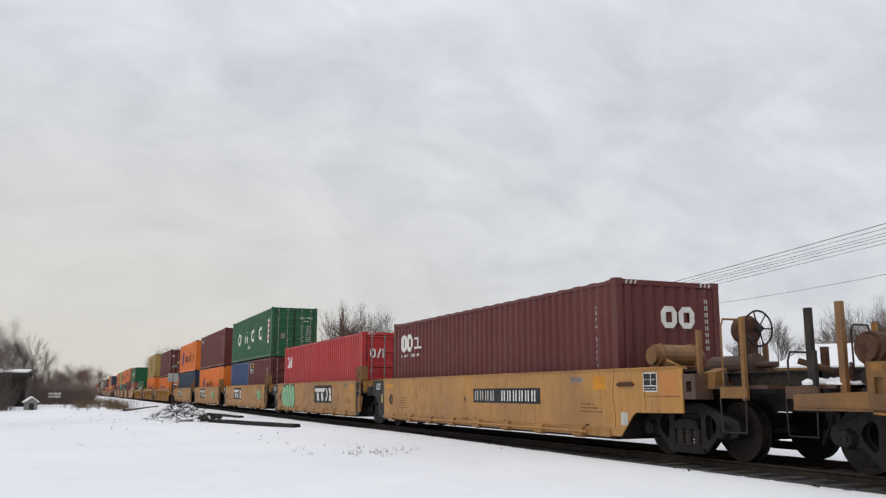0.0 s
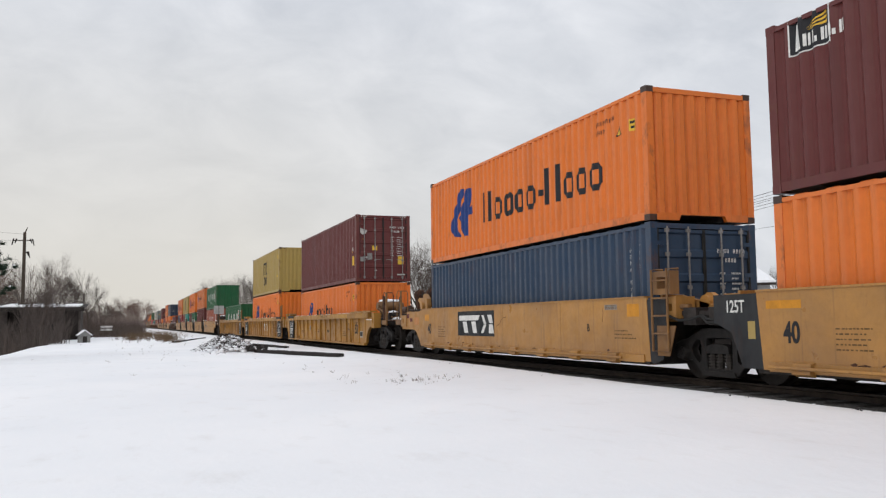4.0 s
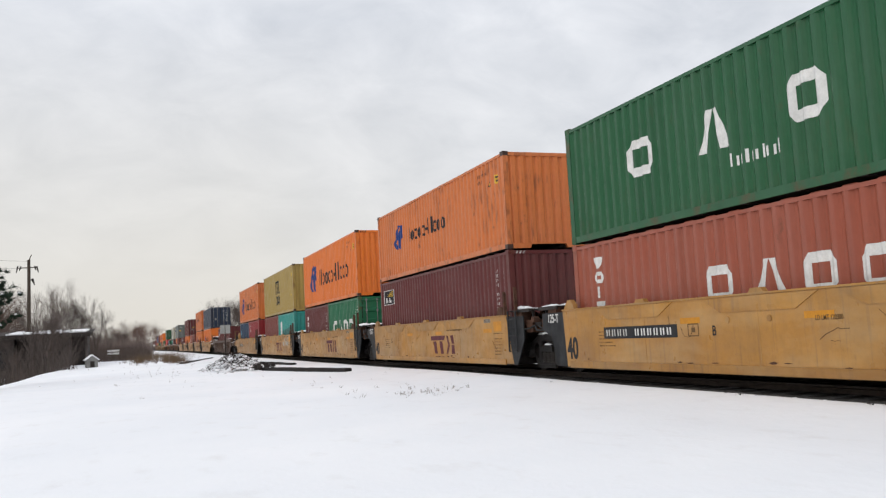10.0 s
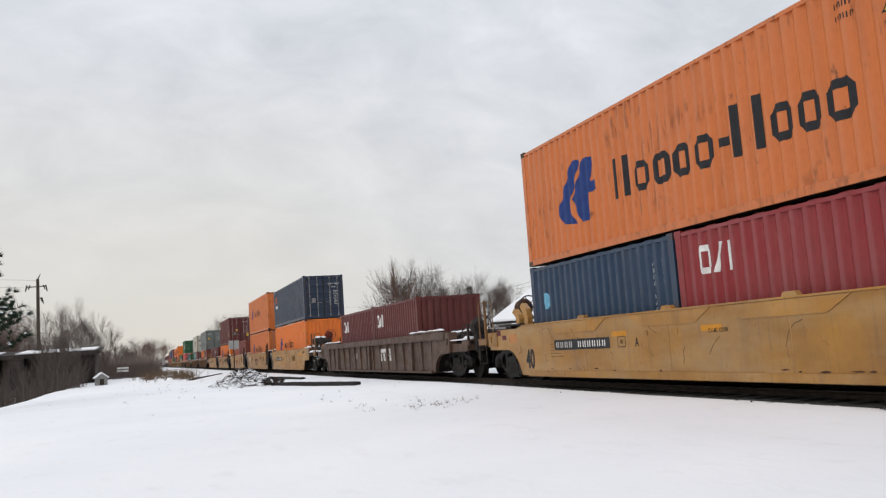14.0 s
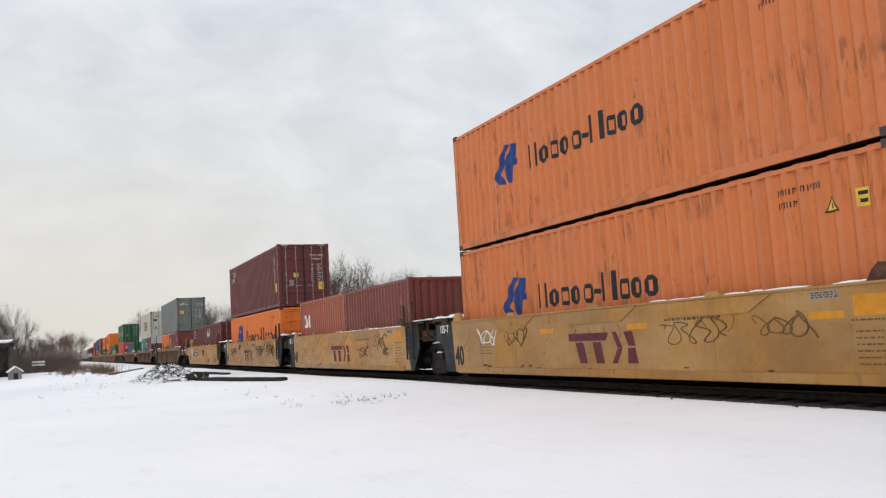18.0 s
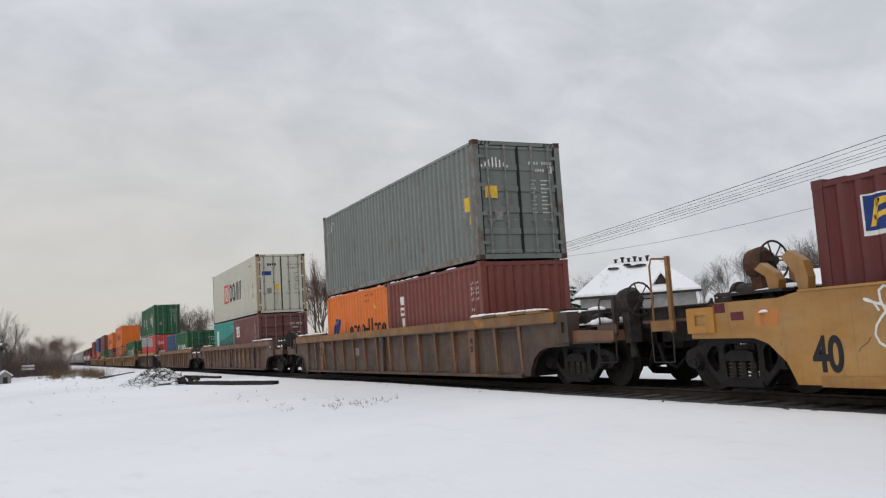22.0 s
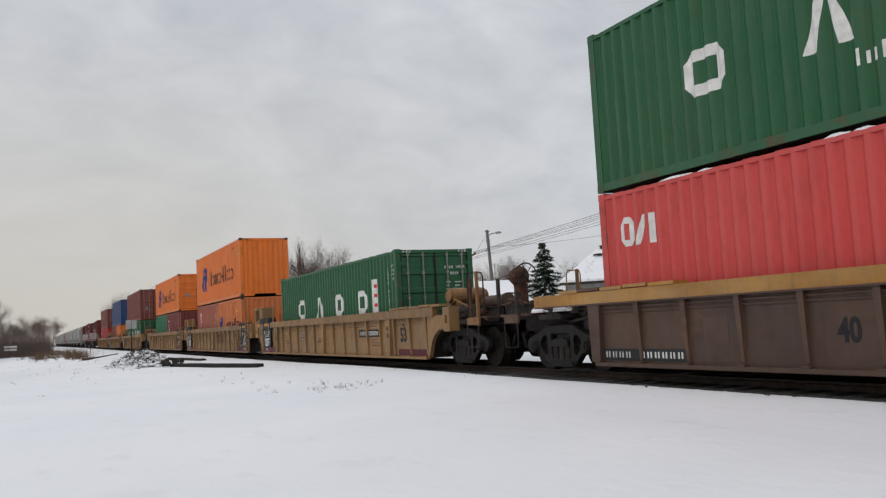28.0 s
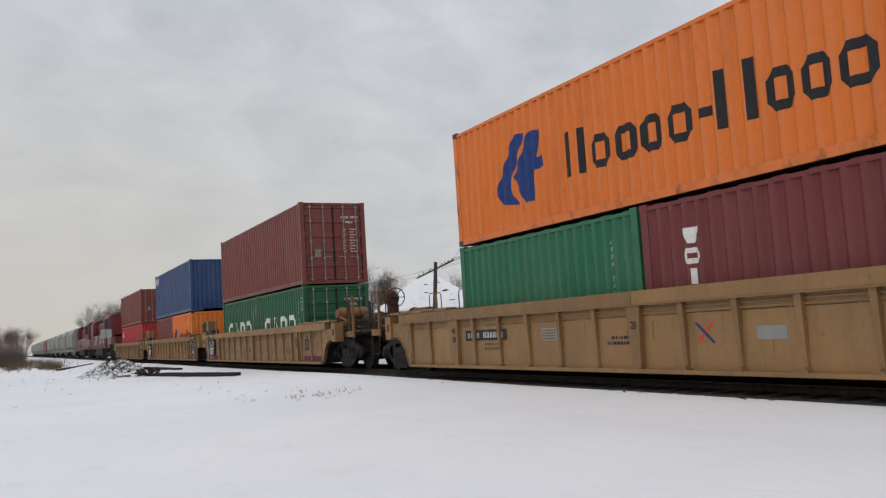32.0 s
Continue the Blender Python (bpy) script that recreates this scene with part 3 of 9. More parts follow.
# between the bungalows
for i, (a, r, h, k) in enumerate(((22.6, 80, 7.4, 6), (23.6, 76, 6.6, 7), (24.3, 82, 7.6, 0), (28.6, 84, 7.2, 7), (29.6, 88, 8.0, 6), (30.6, 84, 7.6, 7), (31.6, 90, 8.2, 6), (34.4, 88, 7.4, 7), (41.8, 86, 6.4, 6))):
    bare_tree(k, r * math.sin(radians(a)), r * math.cos(radians(a)), h, 83 * i, TWIGR if i % 2 else None)


def sapling_band(name, label, spots, seed, h0, h1, mat, blades=7, w=0.02, lean=0.35):
    """Many thin stalks that nobody could count."""
    rng = random.Random(seed)
    vs, fs = [], []
    for x, y in spots:
        z = ground_z(x, y)
        h = rng.uniform(h0, h1)
        for _ in range(blades):
            a = rng.uniform(0, 2 * math.pi)
            l = rng.uniform(0.1, lean) * h
            b0 = Vector((x + rng.uniform(-.15, .15) * h, y + rng.uniform(-.15, .15) * h, z - 0.03))
            tip = b0 + Vector((math.cos(a) * l, math.sin(a) * l, h * rng.uniform(0.55, 1.0)))
            mid = b0.lerp(tip, 0.55) + Vector((0, 0, h * 0.06))
            s = Vector((math.cos(a + 1.57), math.sin(a + 1.57), 0)) * w
            k = len(vs)
            vs += [b0 - s, b0 + s, mid + s * 0.7, mid - s * 0.7, tip]
            fs += [(k, k + 1, k + 2, k + 3), (k + 3, k + 2, k + 4)]
    me = bpy.data.meshes.new(name)
    me.from_pydata(vs, [], fs)
    return tagged(put(name, me, mat), label, "undergrowth", kind="stuff")


# far scrub: distance haze is mixed into its colour, so paler than SCRUB
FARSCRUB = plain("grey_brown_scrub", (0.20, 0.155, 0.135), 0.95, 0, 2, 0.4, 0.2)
SCRUB = plain("dark_scrub", (0.105, 0.080, 0.068), 0.95, 0, 2, 0.4, 0.2)
rng = random.Random(31)
sapling_band("brush", "dense leafless scrub beyond the embankment", [(rng.uniform(-40, -4.5) - max(0, (y - 120)) * 0.02, y) for y in (rng.uniform(91, 175) for _ in range(7000))] + [(rng.uniform(-22, -7.2), rng.uniform(46, 72)) for _ in range(90)], 1, 1.2, 3.9, SCRUB, 9, 0.010, 0.8)
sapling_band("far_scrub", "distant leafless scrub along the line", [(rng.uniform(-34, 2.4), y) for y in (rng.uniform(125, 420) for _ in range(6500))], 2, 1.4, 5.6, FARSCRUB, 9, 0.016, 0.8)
sapling_band("lineside_scrub", "leafless scrub beyond the train", [(rng.uniform(14.5, 40), y) for y in (rng.uniform(60, 260) for _ in range(4200))], 3, 1.5, 3.8, TWIGR, 9, 0.013, 0.7)
sapling_band("hedge_scrub", "leafless hedge far behind the houses", [(math.sin(a) * r, math.cos(a) * r) for a, r in ((radians(rng.uniform(28, 66)), rng.uniform(92, 112)) for _ in range(3000))], 4, 2.5, 5.0, TWIGR, 9, 0.02, 0.7)
weeds = [(rng.gauss(3.1, .5), rng.gauss(74, 5)) for _ in range(520)] + [(rng.gauss(0.8, .9), rng.gauss(79, 5)) for _ in range(420)] + [(rng.gauss(2.0, 1.5), rng.gauss(106, 10)) for _ in range(800)]
sapling_band("garden_scrub", "leafless bushes before the far house", [(math.sin(a) * q, math.cos(a) * q) for a, q in ((radians(rng.uniform(43.5, 62)), rng.uniform(70, 77)) for _ in range(900))], 11, 1.2, 3.3, TWIGR, 9, 0.014, 0.7)
sapling_band("weed_bank", "bank of brown dry weeds in the snow", [p for p in weeds if noise.noise((p[0] * 1.3, p[1] * .3, 2.0)) > 0.02 and p[0] < 6], 5, 0.15, 1.05, WEED, 6, 0.007, 1.0)
sapling_band("shed_brush", "thin bare brush standing before the shed", [(-y * math.tan(radians(rng.uniform(3.7, 14.0))), y) for y in (rng.uniform(70, 81) for _ in range(400))], 9, 0.6, 5.0, TWIG, 8, 0.011, 1.2)
sapling_band("bank_brush", "low brown brush between the shed and the line", [(rng.uniform(-4.6, 1.6), rng.uniform(96, 150)) for _ in range(1300)], 14, 0.7, 2.3, SCRUB, 9, 0.010, 0.9)
sapling_band("loose_weeds", "sparse dry weed stalks poking through the snow", [(rng.gauss(0.9, 1.8), rng.gauss(43, 8)) for _ in range(80)] + [(rng.gauss(5.85, 0.5), rng.gauss(17.2, 0.4)) for _ in range(44)] + [(rng.uniform(4.3, 7), rng.uniform(17, 20)) for _ in range(16)] + [(rng.uniform(4.5, 7.6), rng.uniform(20, 40)) for _ in range(26)], 6, 0.04, 0.16, WEED, 5, 0.004, 1.0)
sapling_band("track_edge_debris", "dark twigs and clods by the track edge", [(rng.gauss(8.42, 0.05), rng.gauss(7.75, .25)) for _ in range(14)] + [(rng.uniform(8.1, 8.5), rng.uniform(5, 30)) for _ in range(30)], 7, 0.03, 0.07, STEEL, 5, 0.012, 1.6)


# ---- heap, timbers, small things on the snow ----
rng = random.Random(8)
HEAP = (4.35, 39.6)
HEAPTWIG = plain("cut_brushwood", (0.05, 0.038, 0.032), 0.95, 0, 3, 0.5, 0.2)


def heap_z(x, y):
    d = ((x - HEAP[0]) / 0.95) ** 2 + ((y - HEAP[1]) / 1.7) ** 2
    return ground_z(x, y) + 0.68 * math.exp(-d) - 0.04


bm = bmesh.new()
for i in range(190):
    x, y = HEAP[0] + rng.gauss(0, .52), HEAP[1] + rng.gauss(0, 1.0)
    w = rng.uniform(0.05, 0.17)
    mound(bm, x, y, heap_z(x, y) - 0.05, w, w * 1.3, rng.uniform(0.08, 0.2), rng, 8)
heap = new("brush_heap")
tagged(heap, "snow-dusted heap of cut brush and dark rubble", "heap")
tagged(part("snow_cover", bm, SNOWCAP, heap, smooth=True), kind="stuff")
bm = bmesh.new()
for i in range(1100):
    x, y = HEAP[0] + rng.gauss(-.05, .52), HEAP[1] + rng.gauss(0, 1.0)
    z = heap_z(x, y) + rng.uniform(-0.05, 0.16)
    a, t_ = rng.uniform(0, 6.28), rng.uniform(-0.3, 0.9)
    l = rng.uniform(0.08, 0.28)
    rod(bm, (x, y, z), (x + math.cos(a) * l, y + math.sin(a) * l, z + t_ * l * 0.6), rng.uniform(0.008, 0.02), 0.005, 4)
tagged(part("cut_branch", bm, HEAPTWIG, heap), kind="stuff")
bm = bmesh.new()
for i in range(40):
    x, y = 5.15 + rng.gauss(0, .22), 37.4 + rng.gauss(0, .8)
    s = rng.uniform(0.04, 0.11)
    z = ground_z(x, y) + rng.uniform(0, .28)
    prism(bm, [(x - s, z), (x + s, z - s * .3), (x + s * .8, z + s), (x - s * .7, z + s * 1.2)], 1, y - s, y + s * 1.4)
tagged(part("rubble", bm, STEEL, heap), kind="stuff")


def timber(name, a, b, w, h, label):
    d = Vector(b) - Vector(a)
    bm = bmesh.new()
    n = 14
    prof = [(-w / 2, 0), (w / 2, 0), (w / 2, h * 0.9), (w * 0.35, h), (-w * 0.4, h), (-w / 2, h * 0.86)]
    prev = None
    for i in range(n + 1):
        j = random.uniform(-0.012, 0.012)
        ring = [bm.verts.new((px_ + j, d.length * i / n, pz + random.uniform(-.008, .008))) for px_, pz in prof]
        if prev:
            for k in range(6):
                bm.faces.new((prev[k], prev[(k + 1) % 6], ring[(k + 1) % 6], ring[k]))
        else:
            bm.faces.new(ring[::-1])
        prev = ring
    bm.faces.new(prev)
    z = min(ground_z(*a[:2]), ground_z(*b[:2])) - 0.02
    ob = part(name, bm, TIE)
    ob.matrix_basis = Matrix.Translation((a[0], a[1], z)) @ Matrix.Rotation(math.atan2(-d.x, d.y), 4, "Z")
    return tagged(ob, label, "timber", "timbers by the track")


timber("timber", (5.2, 36.6, 0), (7.15, 29.6, 0), 0.26, 0.15, "long dark weathered timber lying on the snow")
timber("timber", (5.9, 35.6, 0), (7.0, 31.6, 0), 0.24, 0.13, "dark weathered timber beside a longer one on the snow")
timber("timber", (6.9, 47.6, 0), (7.35, 41.6, 0), 0.22, 0.13, "short dark timber half sunk in the snow")
timber("timber", (3.0, 62, 0), (6.6, 79, 0), 0.16, 0.12, "rusty spare rail length lying in the snow")


def lineside_hut():
    root = new("lineside_hut")
    x, y = -3.25, 74.0
    root.matrix_basis = pose(x, y, ground_z(x, y), 0, 0, 12)
    bm = bmesh.new()
    box(bm, -0.42, 0.42, -0.4, 0.4, -0.1, 0.62)
    prism(bm, [(-0.42, 0.62), (0.42, 0.62), (0, 0.93)], 1, -0.4, 0.4)
    part("wall", bm, WALLW, root)
    bm = bmesh.new()
    for s in (-1, 1):
        prism(bm, [(0, 0.95), (s * 0.55, 0.56), (s * 0.55, 0.63), (0, 1.04)], 1, -0.5, 0.5)
    part("roof", bm, SNOWCAP, root, "snow-covered pitched roof")
    bm = bmesh.new()
    box(bm, -0.16, 0.16, -0.425, -0.4, 0.0, 0.5)
    part("door", bm, WALLD, root)
    return tagged(root, "small pale wooden lineside hut with snowy gable roof", "hut")


lineside_hut()


def mile_board():
    root = new("mile_board")
    x, y = -2.1, 98.0
    root.matrix_basis = pose(x, y, ground_z(x, y))
    bm = bmesh.new()
    box(bm, -0.05, 0.05, -0.05, 0.05, -0.2, 1.05)
    part("post", bm, WOOD, root)
    for z in (0.72, 1.02):
        bm = bmesh.new()
        box(bm, -0.6, 0.6, -0.08, -0.05, z, z + 0.2)
        part("board", bm, MARKW, root, "white weathered board")
    return tagged(root, "post with two white boards at the line's edge", "sign")


mile_board()


PLATEG = plain("dull_sign_plate", (0.33, 0.34, 0.33), 0.6, 0, 5, 0.2)


def mast_sign():
    root = new("mast_sign")
    x, y = 6.25, 63.5
    root.matrix_basis = pose(x, y, ground_z(x, y), 0, 0, -5)
    bm = bmesh.new()
    rod(bm, (0, 0, -0.3), (0, 0, 2.55), 0.04)
    part("post", bm, STEEL, root)
    for s in (-1, 1):
        bm = bmesh.new()
        box(bm, s * 0.19 - 0.17, s * 0.19 + 0.17, -0.07, -0.04, 2.0, 2.62)
        part("plate", bm, PLATEG, root, "dull grey metal plate")
    return tagged(root, "thin dark post with two small grey plates", "sign")


mast_sign()


# ---- poles and wires ----
def utility_pole(x, y, z0, h, turn, arms, label, r0=0.16, r1=0.10):
    root = new("utility_pole")
    root.matrix_basis = pose(x, y, z0, 0, 0, turn)
    bm = bmesh.new()
    rod(bm, (0, 0, -0.4), (0, 0, h), r0, r1, 10)
    part("pole", bm, WOOD, root)
    for z, w in arms:
        bm = bmesh.new()
        box(bm, -w, w, -0.06, 0.06, z - 0.06, z + 0.06)
        rod(bm, (-w * 0.6, 0, z), (0, 0, z - 0.7), 0.025, n=5)
        rod(bm, (w * 0.6, 0, z), (0, 0, z - 0.7), 0.025, n=5)
        arm = part("cross_arm", bm, WOOD, root)
        for k in (-0.92, -0.5, 0.5, 0.92):
            bm = bmesh.new()
            rod(bm, (k * w, 0, z + 0.06), (k * w, 0, z + 0.2), 0.045, 0.03, 6)
            part("insulator", bm, STEEL, arm)
    return tagged(root, label, "utility pole", "utility poles")


pole = utility_pole(-9.25, 88, ground_z(-9.25, 88), 11.6, 20, (), "dark wooden utility pole with short drooping fuse arms", 0.2, 0.14)
bm = bmesh.new()
rod(bm, (0, 0, 11.5), (0.25, 0, 12.1), 0.06, 0.03, 6)
part("peak_pin", bm, WOOD, pole)
for sx, zz, w in ((-1, 10.85, 0.95), (1, 10.9, 0.7), (1, 9.7, 0.35)):
    bm = bmesh.new()
    rod(bm, (0, 0, zz), (sx * w, 0, zz - 0.05), 0.05, 0.04, 6)
    arm = part("fuse_arm", bm, WOOD, pole)
    for k, dz in ((1.0, -0.5), (0.72, -0.3)):
        bm = bmesh.new()
        rod(bm, (sx * w * k, 0, zz + 0.12), (sx * (w * k + 0.14), 0, zz + dz), 0.07, 0.05, 7)
        part("insulator", bm, STEEL, arm)
LINE_X = 34.0
GREYWOOD = plain("silvered_pole_wood", (0.17, 0.155, 0.145), 0.9, 0, 3, 0.4, 0.4, (6, 6, 0.6))
for y in (5.0, 116.0):
    utility_pole(LINE_X, y, ground_z(LINE_X, y), 8.6 if y > 50 else 11.0, 4, ((8.1 if y > 50 else 10.2, 0.9),), "weathered wooden utility pole with a crossarm")


def lamp_pole(x, y, h):
    """A leaning grey pole with a short street-light bracket and a guy wire."""
    root = new("street_light_pole")
    root.matrix_basis = pose(x, y, ground_z(x, y), 0, -2.6, -29)
    bm = bmesh.new()
    rod(bm, (0, 0, -0.4), (0, 0, h), 0.17, 0.12, 12)
    part("pole", bm, GREYWOOD, root)
    bm = bmesh.new()
    path_rod(bm, [(0, 0, h - 0.55), (0.35, 0, h - 0.32), (0.75, 0, h - 0.3)], 0.035, 6)
    arm = part("bracket", bm, GREYWOOD, root)
    bm = bmesh.new()
    prism(bm, [(0.7, h - 0.4), (1.15, h - 0.36), (1.2, h - 0.3), (1.0, h - 0.2), (0.7, h - 0.24)], 1, -0.12, 0.12)
    part("lamp_head", bm, HOPGREY, arm, "dull grey street-light head")
    bm = bmesh.new()
    rod(bm, (0, 0, h - 0.3), (-1.3, 0, h - 2.0), 0.012, n=4)
    part("guy_wire", bm, WIRE, root)
    for z in (h - 0.12, h - 0.9):
        bm = bmesh.new()
        rod(bm, (-0.2, 0, z), (0.2, 0, z), 0.04, n=6)
        part("insulator", bm, STEEL, root)
    return tagged(root, "leaning grey wooden pole with a street-light bracket", "utility pole", "utility poles")


lamp_pole(LINE_X + 0.25, 60.5, 8.6)
wires = new("overhead_wires")
tagged(wires, "sagging overhead power wires between poles", "wires")


def wire(a, b, sag, r=0.011):
    bm = bmesh.new()
    pts = []
    for i in range(15):
        k = i / 14
        p = Vector(a).lerp(Vector(b), k)
        p.z -= sag * 4 * k * (1 - k)
        pts.append(p)
    path_rod(bm, pts, r, 4)
    part("wire", bm, WIRE, wires)


ARM_AT, ARM_AZ = (28.2, 55.2), 27.06


def arm_point(k):
    """A place on the leaning telegraph pole's slanting crossarm, k metres from its middle."""
    return (ARM_AT[0] + k * math.cos(radians(ARM_AZ)), ARM_AT[1] - k * math.sin(radians(ARM_AZ)), 5.42 + 0.42 * k)


for k, dx, z1, sag in ((1.3, -0.9, 10.1, 0.25), (1.0, -0.5, 9.92, 0.27), (0.75, 0.0, 9.75, 0.28), (0.5, 0.2, 9.66, 0.3), (-0.4, 0.4, 9.58, 0.3), (-0.9, 0.6, 9.42, 0.32)):
    p = arm_point(k)
    wire((p[0], p[1], p[2] + 0.16), (LINE_X + dx, 5.0, z1), sag, 0.016 if k == 1.3 else 0.011)
wire((LINE_X, 60.5, 7.1), (LINE_X, 5.0, 8.4), 1.5)
wire(arm_point(-1.2), (22, 110, 7.2), 0.6)
wire((LINE_X, 60.5, 6.9), (27, 68, 5.2), 0.3)
wire((-9.25, 88, 9.8), (-32, 60, 10.4), 0.5)
wire((-9.0, 88, 9.1), (-32, 60, 9.6), 0.5)

utility_pole(58, 80, 0, 7.2, 10, ((6.6, 0.5),), "thin wooden pole far behind the houses")


def telegraph_pole():
    """A short old pole leaning to one side, its crossarm slanting with it."""
    root = new("telegraph_pole")
    x, y = ARM_AT
    root.matrix_basis = pose(x, y, ground_z(x, y), 0, 0, -ARM_AZ)
    h = 5.95 - ground_z(x, y)
    bm = bmesh.new()
    rod(bm, (-0.45, 0, -0.3), (0.05, 0, h), 0.17, 0.13, 8)
    part("pole", bm, WOOD, root)
    bm = bmesh.new()
    z = 5.42 - ground_z(x, y)
    prism(bm, [(-1.4, z - 0.65), (1.4, z + 0.53), (1.4, z + 0.65), (-1.4, z - 0.53)], 1, -0.2, -0.1)
    arm = part("crossarm", bm, WOOD, root)
    for k in (-1.2, -0.9, -0.4, 0.5, 0.75, 1.0, 1.3):
        bm = bmesh.new()
        zz = z + 0.42 * k
        rod(bm, (k, -0.15, zz), (k - 0.04, -0.15, zz + 0.2), 0.045, 0.03, 6)
        part("insulator", bm, STEEL, arm)
    return tagged(root, "short leaning telegraph pole with a slanting crossarm", "utility pole", "utility poles")


telegraph_pole()


# ---- houses beyond the line ----
def house(x, y, turn, w, d, eave, apex, ridge, label, pots=False, windows=3, wing=0.0, wall=None):
    root = new("house")
    z0 = ground_z(x, y)
    root.matrix_basis = pose(x, y, z0, 0, 0, turn)
    e, a = eave - z0, apex - z0
    bm = bmesh.new()
    box(bm, -w / 2 + 0.35, w / 2 - 0.35, -d / 2 + 0.35, d / 2 - 0.35, -0.3, e)
    part("wall", bm, wall or WALLW, root, "weathered red brick wall" if wall else "pale grey siding wall")
    bm = bmesh.new()
    base = [bm.verts.new(p) for p in ((-w / 2, -d / 2, e), (w / 2, -d / 2, e), (w / 2, d / 2, e), (-w / 2, d / 2, e))]
    lip = [bm.verts.new((p.co.x, p.co.y, e + 0.22)) for p in base]
    top = [bm.verts.new((-ridge / 2, 0, a)), bm.verts.new((ridge / 2, 0, a))]
    bm.faces.new(base[::-1])
    for i in range(4):
        bm.faces.new((base[i], base[(i + 1) % 4], lip[(i + 1) % 4], lip[i]))
    bm.faces.new((lip[0], lip[1], top[1], top[0]))
    bm.faces.new((lip[1], lip[2], top[1]))
    bm.faces.new((lip[2], lip[3], top[0], top[1]))
    bm.faces.new((lip[3], lip[0], top[0]))
    roof = part("roof", bm, ROOFSNOW, root, "hipped roof under settled snow")
    if wing:
        # a lower gabled wing beside the main roof
        bm = bmesh.new()
        wx, wz = w * 0.5 + wing, a - (a - e) * 0.42
        box(bm, 0, wx - 0.5, -d * 0.2, d / 2 - 0.4, -0.3, e)
        part("wing_wall", bm, WALLW, root)
        bm = bmesh.new()
        lo = [bm.verts.new(p) for p in ((0, -d * 0.3, e), (wx, -d * 0.3, e), (wx, d * 0.5, e), (0, d * 0.5, e))]
        hi = [bm.verts.new(p) for p in ((0, d * 0.1, wz), (wx - wing * 0.75, d * 0.1, wz))]
        for f in ((0, 1, 2, 3), ):
            bm.faces.new([lo[i] for i in f][::-1])
        bm.faces.new((lo[0], lo[1], hi[1], hi[0]))
        bm.faces.new((lo[1], lo[2], hi[1]))
        bm.faces.new((lo[2], lo[3], hi[0], hi[1]))
        bm.faces.new((lo[3], lo[0], hi[0]))
        part("wing_roof", bm, ROOFSNOW, root, "lower roof under settled snow")
        q = random.Random(6)
        for k in range(9):
            # shingles that show through the snow
            u_, v_ = q.uniform(-0.6, 0.6), q.uniform(0.15, 0.8)
            bm = bmesh.new()
            mound(bm, u_ * w * 0.5 * (1 - v_), -d / 2 * (1 - v_) + 0.02, e + 0.22 + (a - e - 0.22) * v_, q.uniform(.08, .26), q.uniform(.06, .14), 0.06, q, 7)
            part("bare_shingles", bm, STEEL, roof)
    bm = bmesh.new()
    box(bm, -w / 2 - 0.03, w / 2 + 0.03, -d / 2 - 0.05, -d / 2 - 0.01, e - 0.12, e + 0.06)
    part("gutter", bm, WALLD, root)
    if pots:
        for xx, k in ((-1.35, .6), (-0.85, 1.0), (-0.4, .7), (0.05, 1.0), (0.45, .65), (0.95, 1.0)):
            bm = bmesh.new()
            rod(bm, (xx, -0.1, a - 0.15), (xx, -0.1, a + 0.2 * k), 0.08, 0.10, 8)
            rod(bm, (xx, -0.1, a + 0.2 * k), (xx, -0.1, a + 0.3 * k), 0.15, 0.17, 8)
            part("roof_vent", bm, STEEL, roof)
        bm = bmesh.new()
        yy, zz = -d * 0.10, a - (a - e) * 0.19
        for px_, py_, s in ((-1.5, -0.1, 0.42), (0.05, 0.0, 0.62), (-0.5, 0.3, 0.3), (0.45, 0.12, 0.45)):
            mound(bm, px_, yy + py_, zz + py_ * 0.55, s, 0.42, 0.10, random.Random(3), 9)
        part("bare_shingles", bm, STEEL, roof, "patch of bare dark shingles")
        bm = bmesh.new()
        gx_, gz = w * 0.20, e + 0.25
        prism(bm, [(gx_ - 0.75, gz), (gx_ + 0.75, gz), (gx_, gz + 1.15)], 1, -d * 0.42, -d * 0.2)
        part("dormer", bm, WALLD, root, "dark gabled dormer")
        bm = bmesh.new()
        for s in (-1, 1):
            prism(bm, [(gx_, gz + 1.12), (gx_ + s * 0.95, gz - 0.1), (gx_ + s * 0.95, gz + 0.04), (gx_, gz + 1.3)], 1, -d * 0.45, -d * 0.15)
        part("dormer_roof", bm, SNOWCAP, root)
    for k in range(windows):
        xx = (k - (windows - 1) / 2) * w / (windows + 0.5)
        win = put("window", shared("house_window", lambda b: box(b, -0.5, 0.5, -0.02, 0.03, 0, 1.1)), WALLD, root, pose(xx, -d / 2 + 0.33, 0.95))
        put("pane", shared("house_pane", lambda b: box(b, -0.42, 0.42, -0.03, -0.021, 0.08, 1.02)), GLASSD, win)
    return tagged(root, label, "house", "houses beyond the line")


def polar(azimuth, r):
    return r * math.sin(radians(azimuth)), r * math.cos(radians(azimuth))


house(*polar(38.0, 64), -38, 8.6, 8.0, 3.35, 6.0, 3.3, "pale bungalow with snow-covered hipped roof and vents", True)
house(*polar(26.5, 68), -24, 8.6, 8.6, 2.45, 5.6, 0.5, "pale bungalow with snow-covered pyramid roof beside scrub", wing=2.0)
house(*polar(48.2, 84), -50, 10.6, 8.0, 3.1, 5.4, 3.6, "distant brick house with snow-covered roof below bare trees", wall=BRICKW)


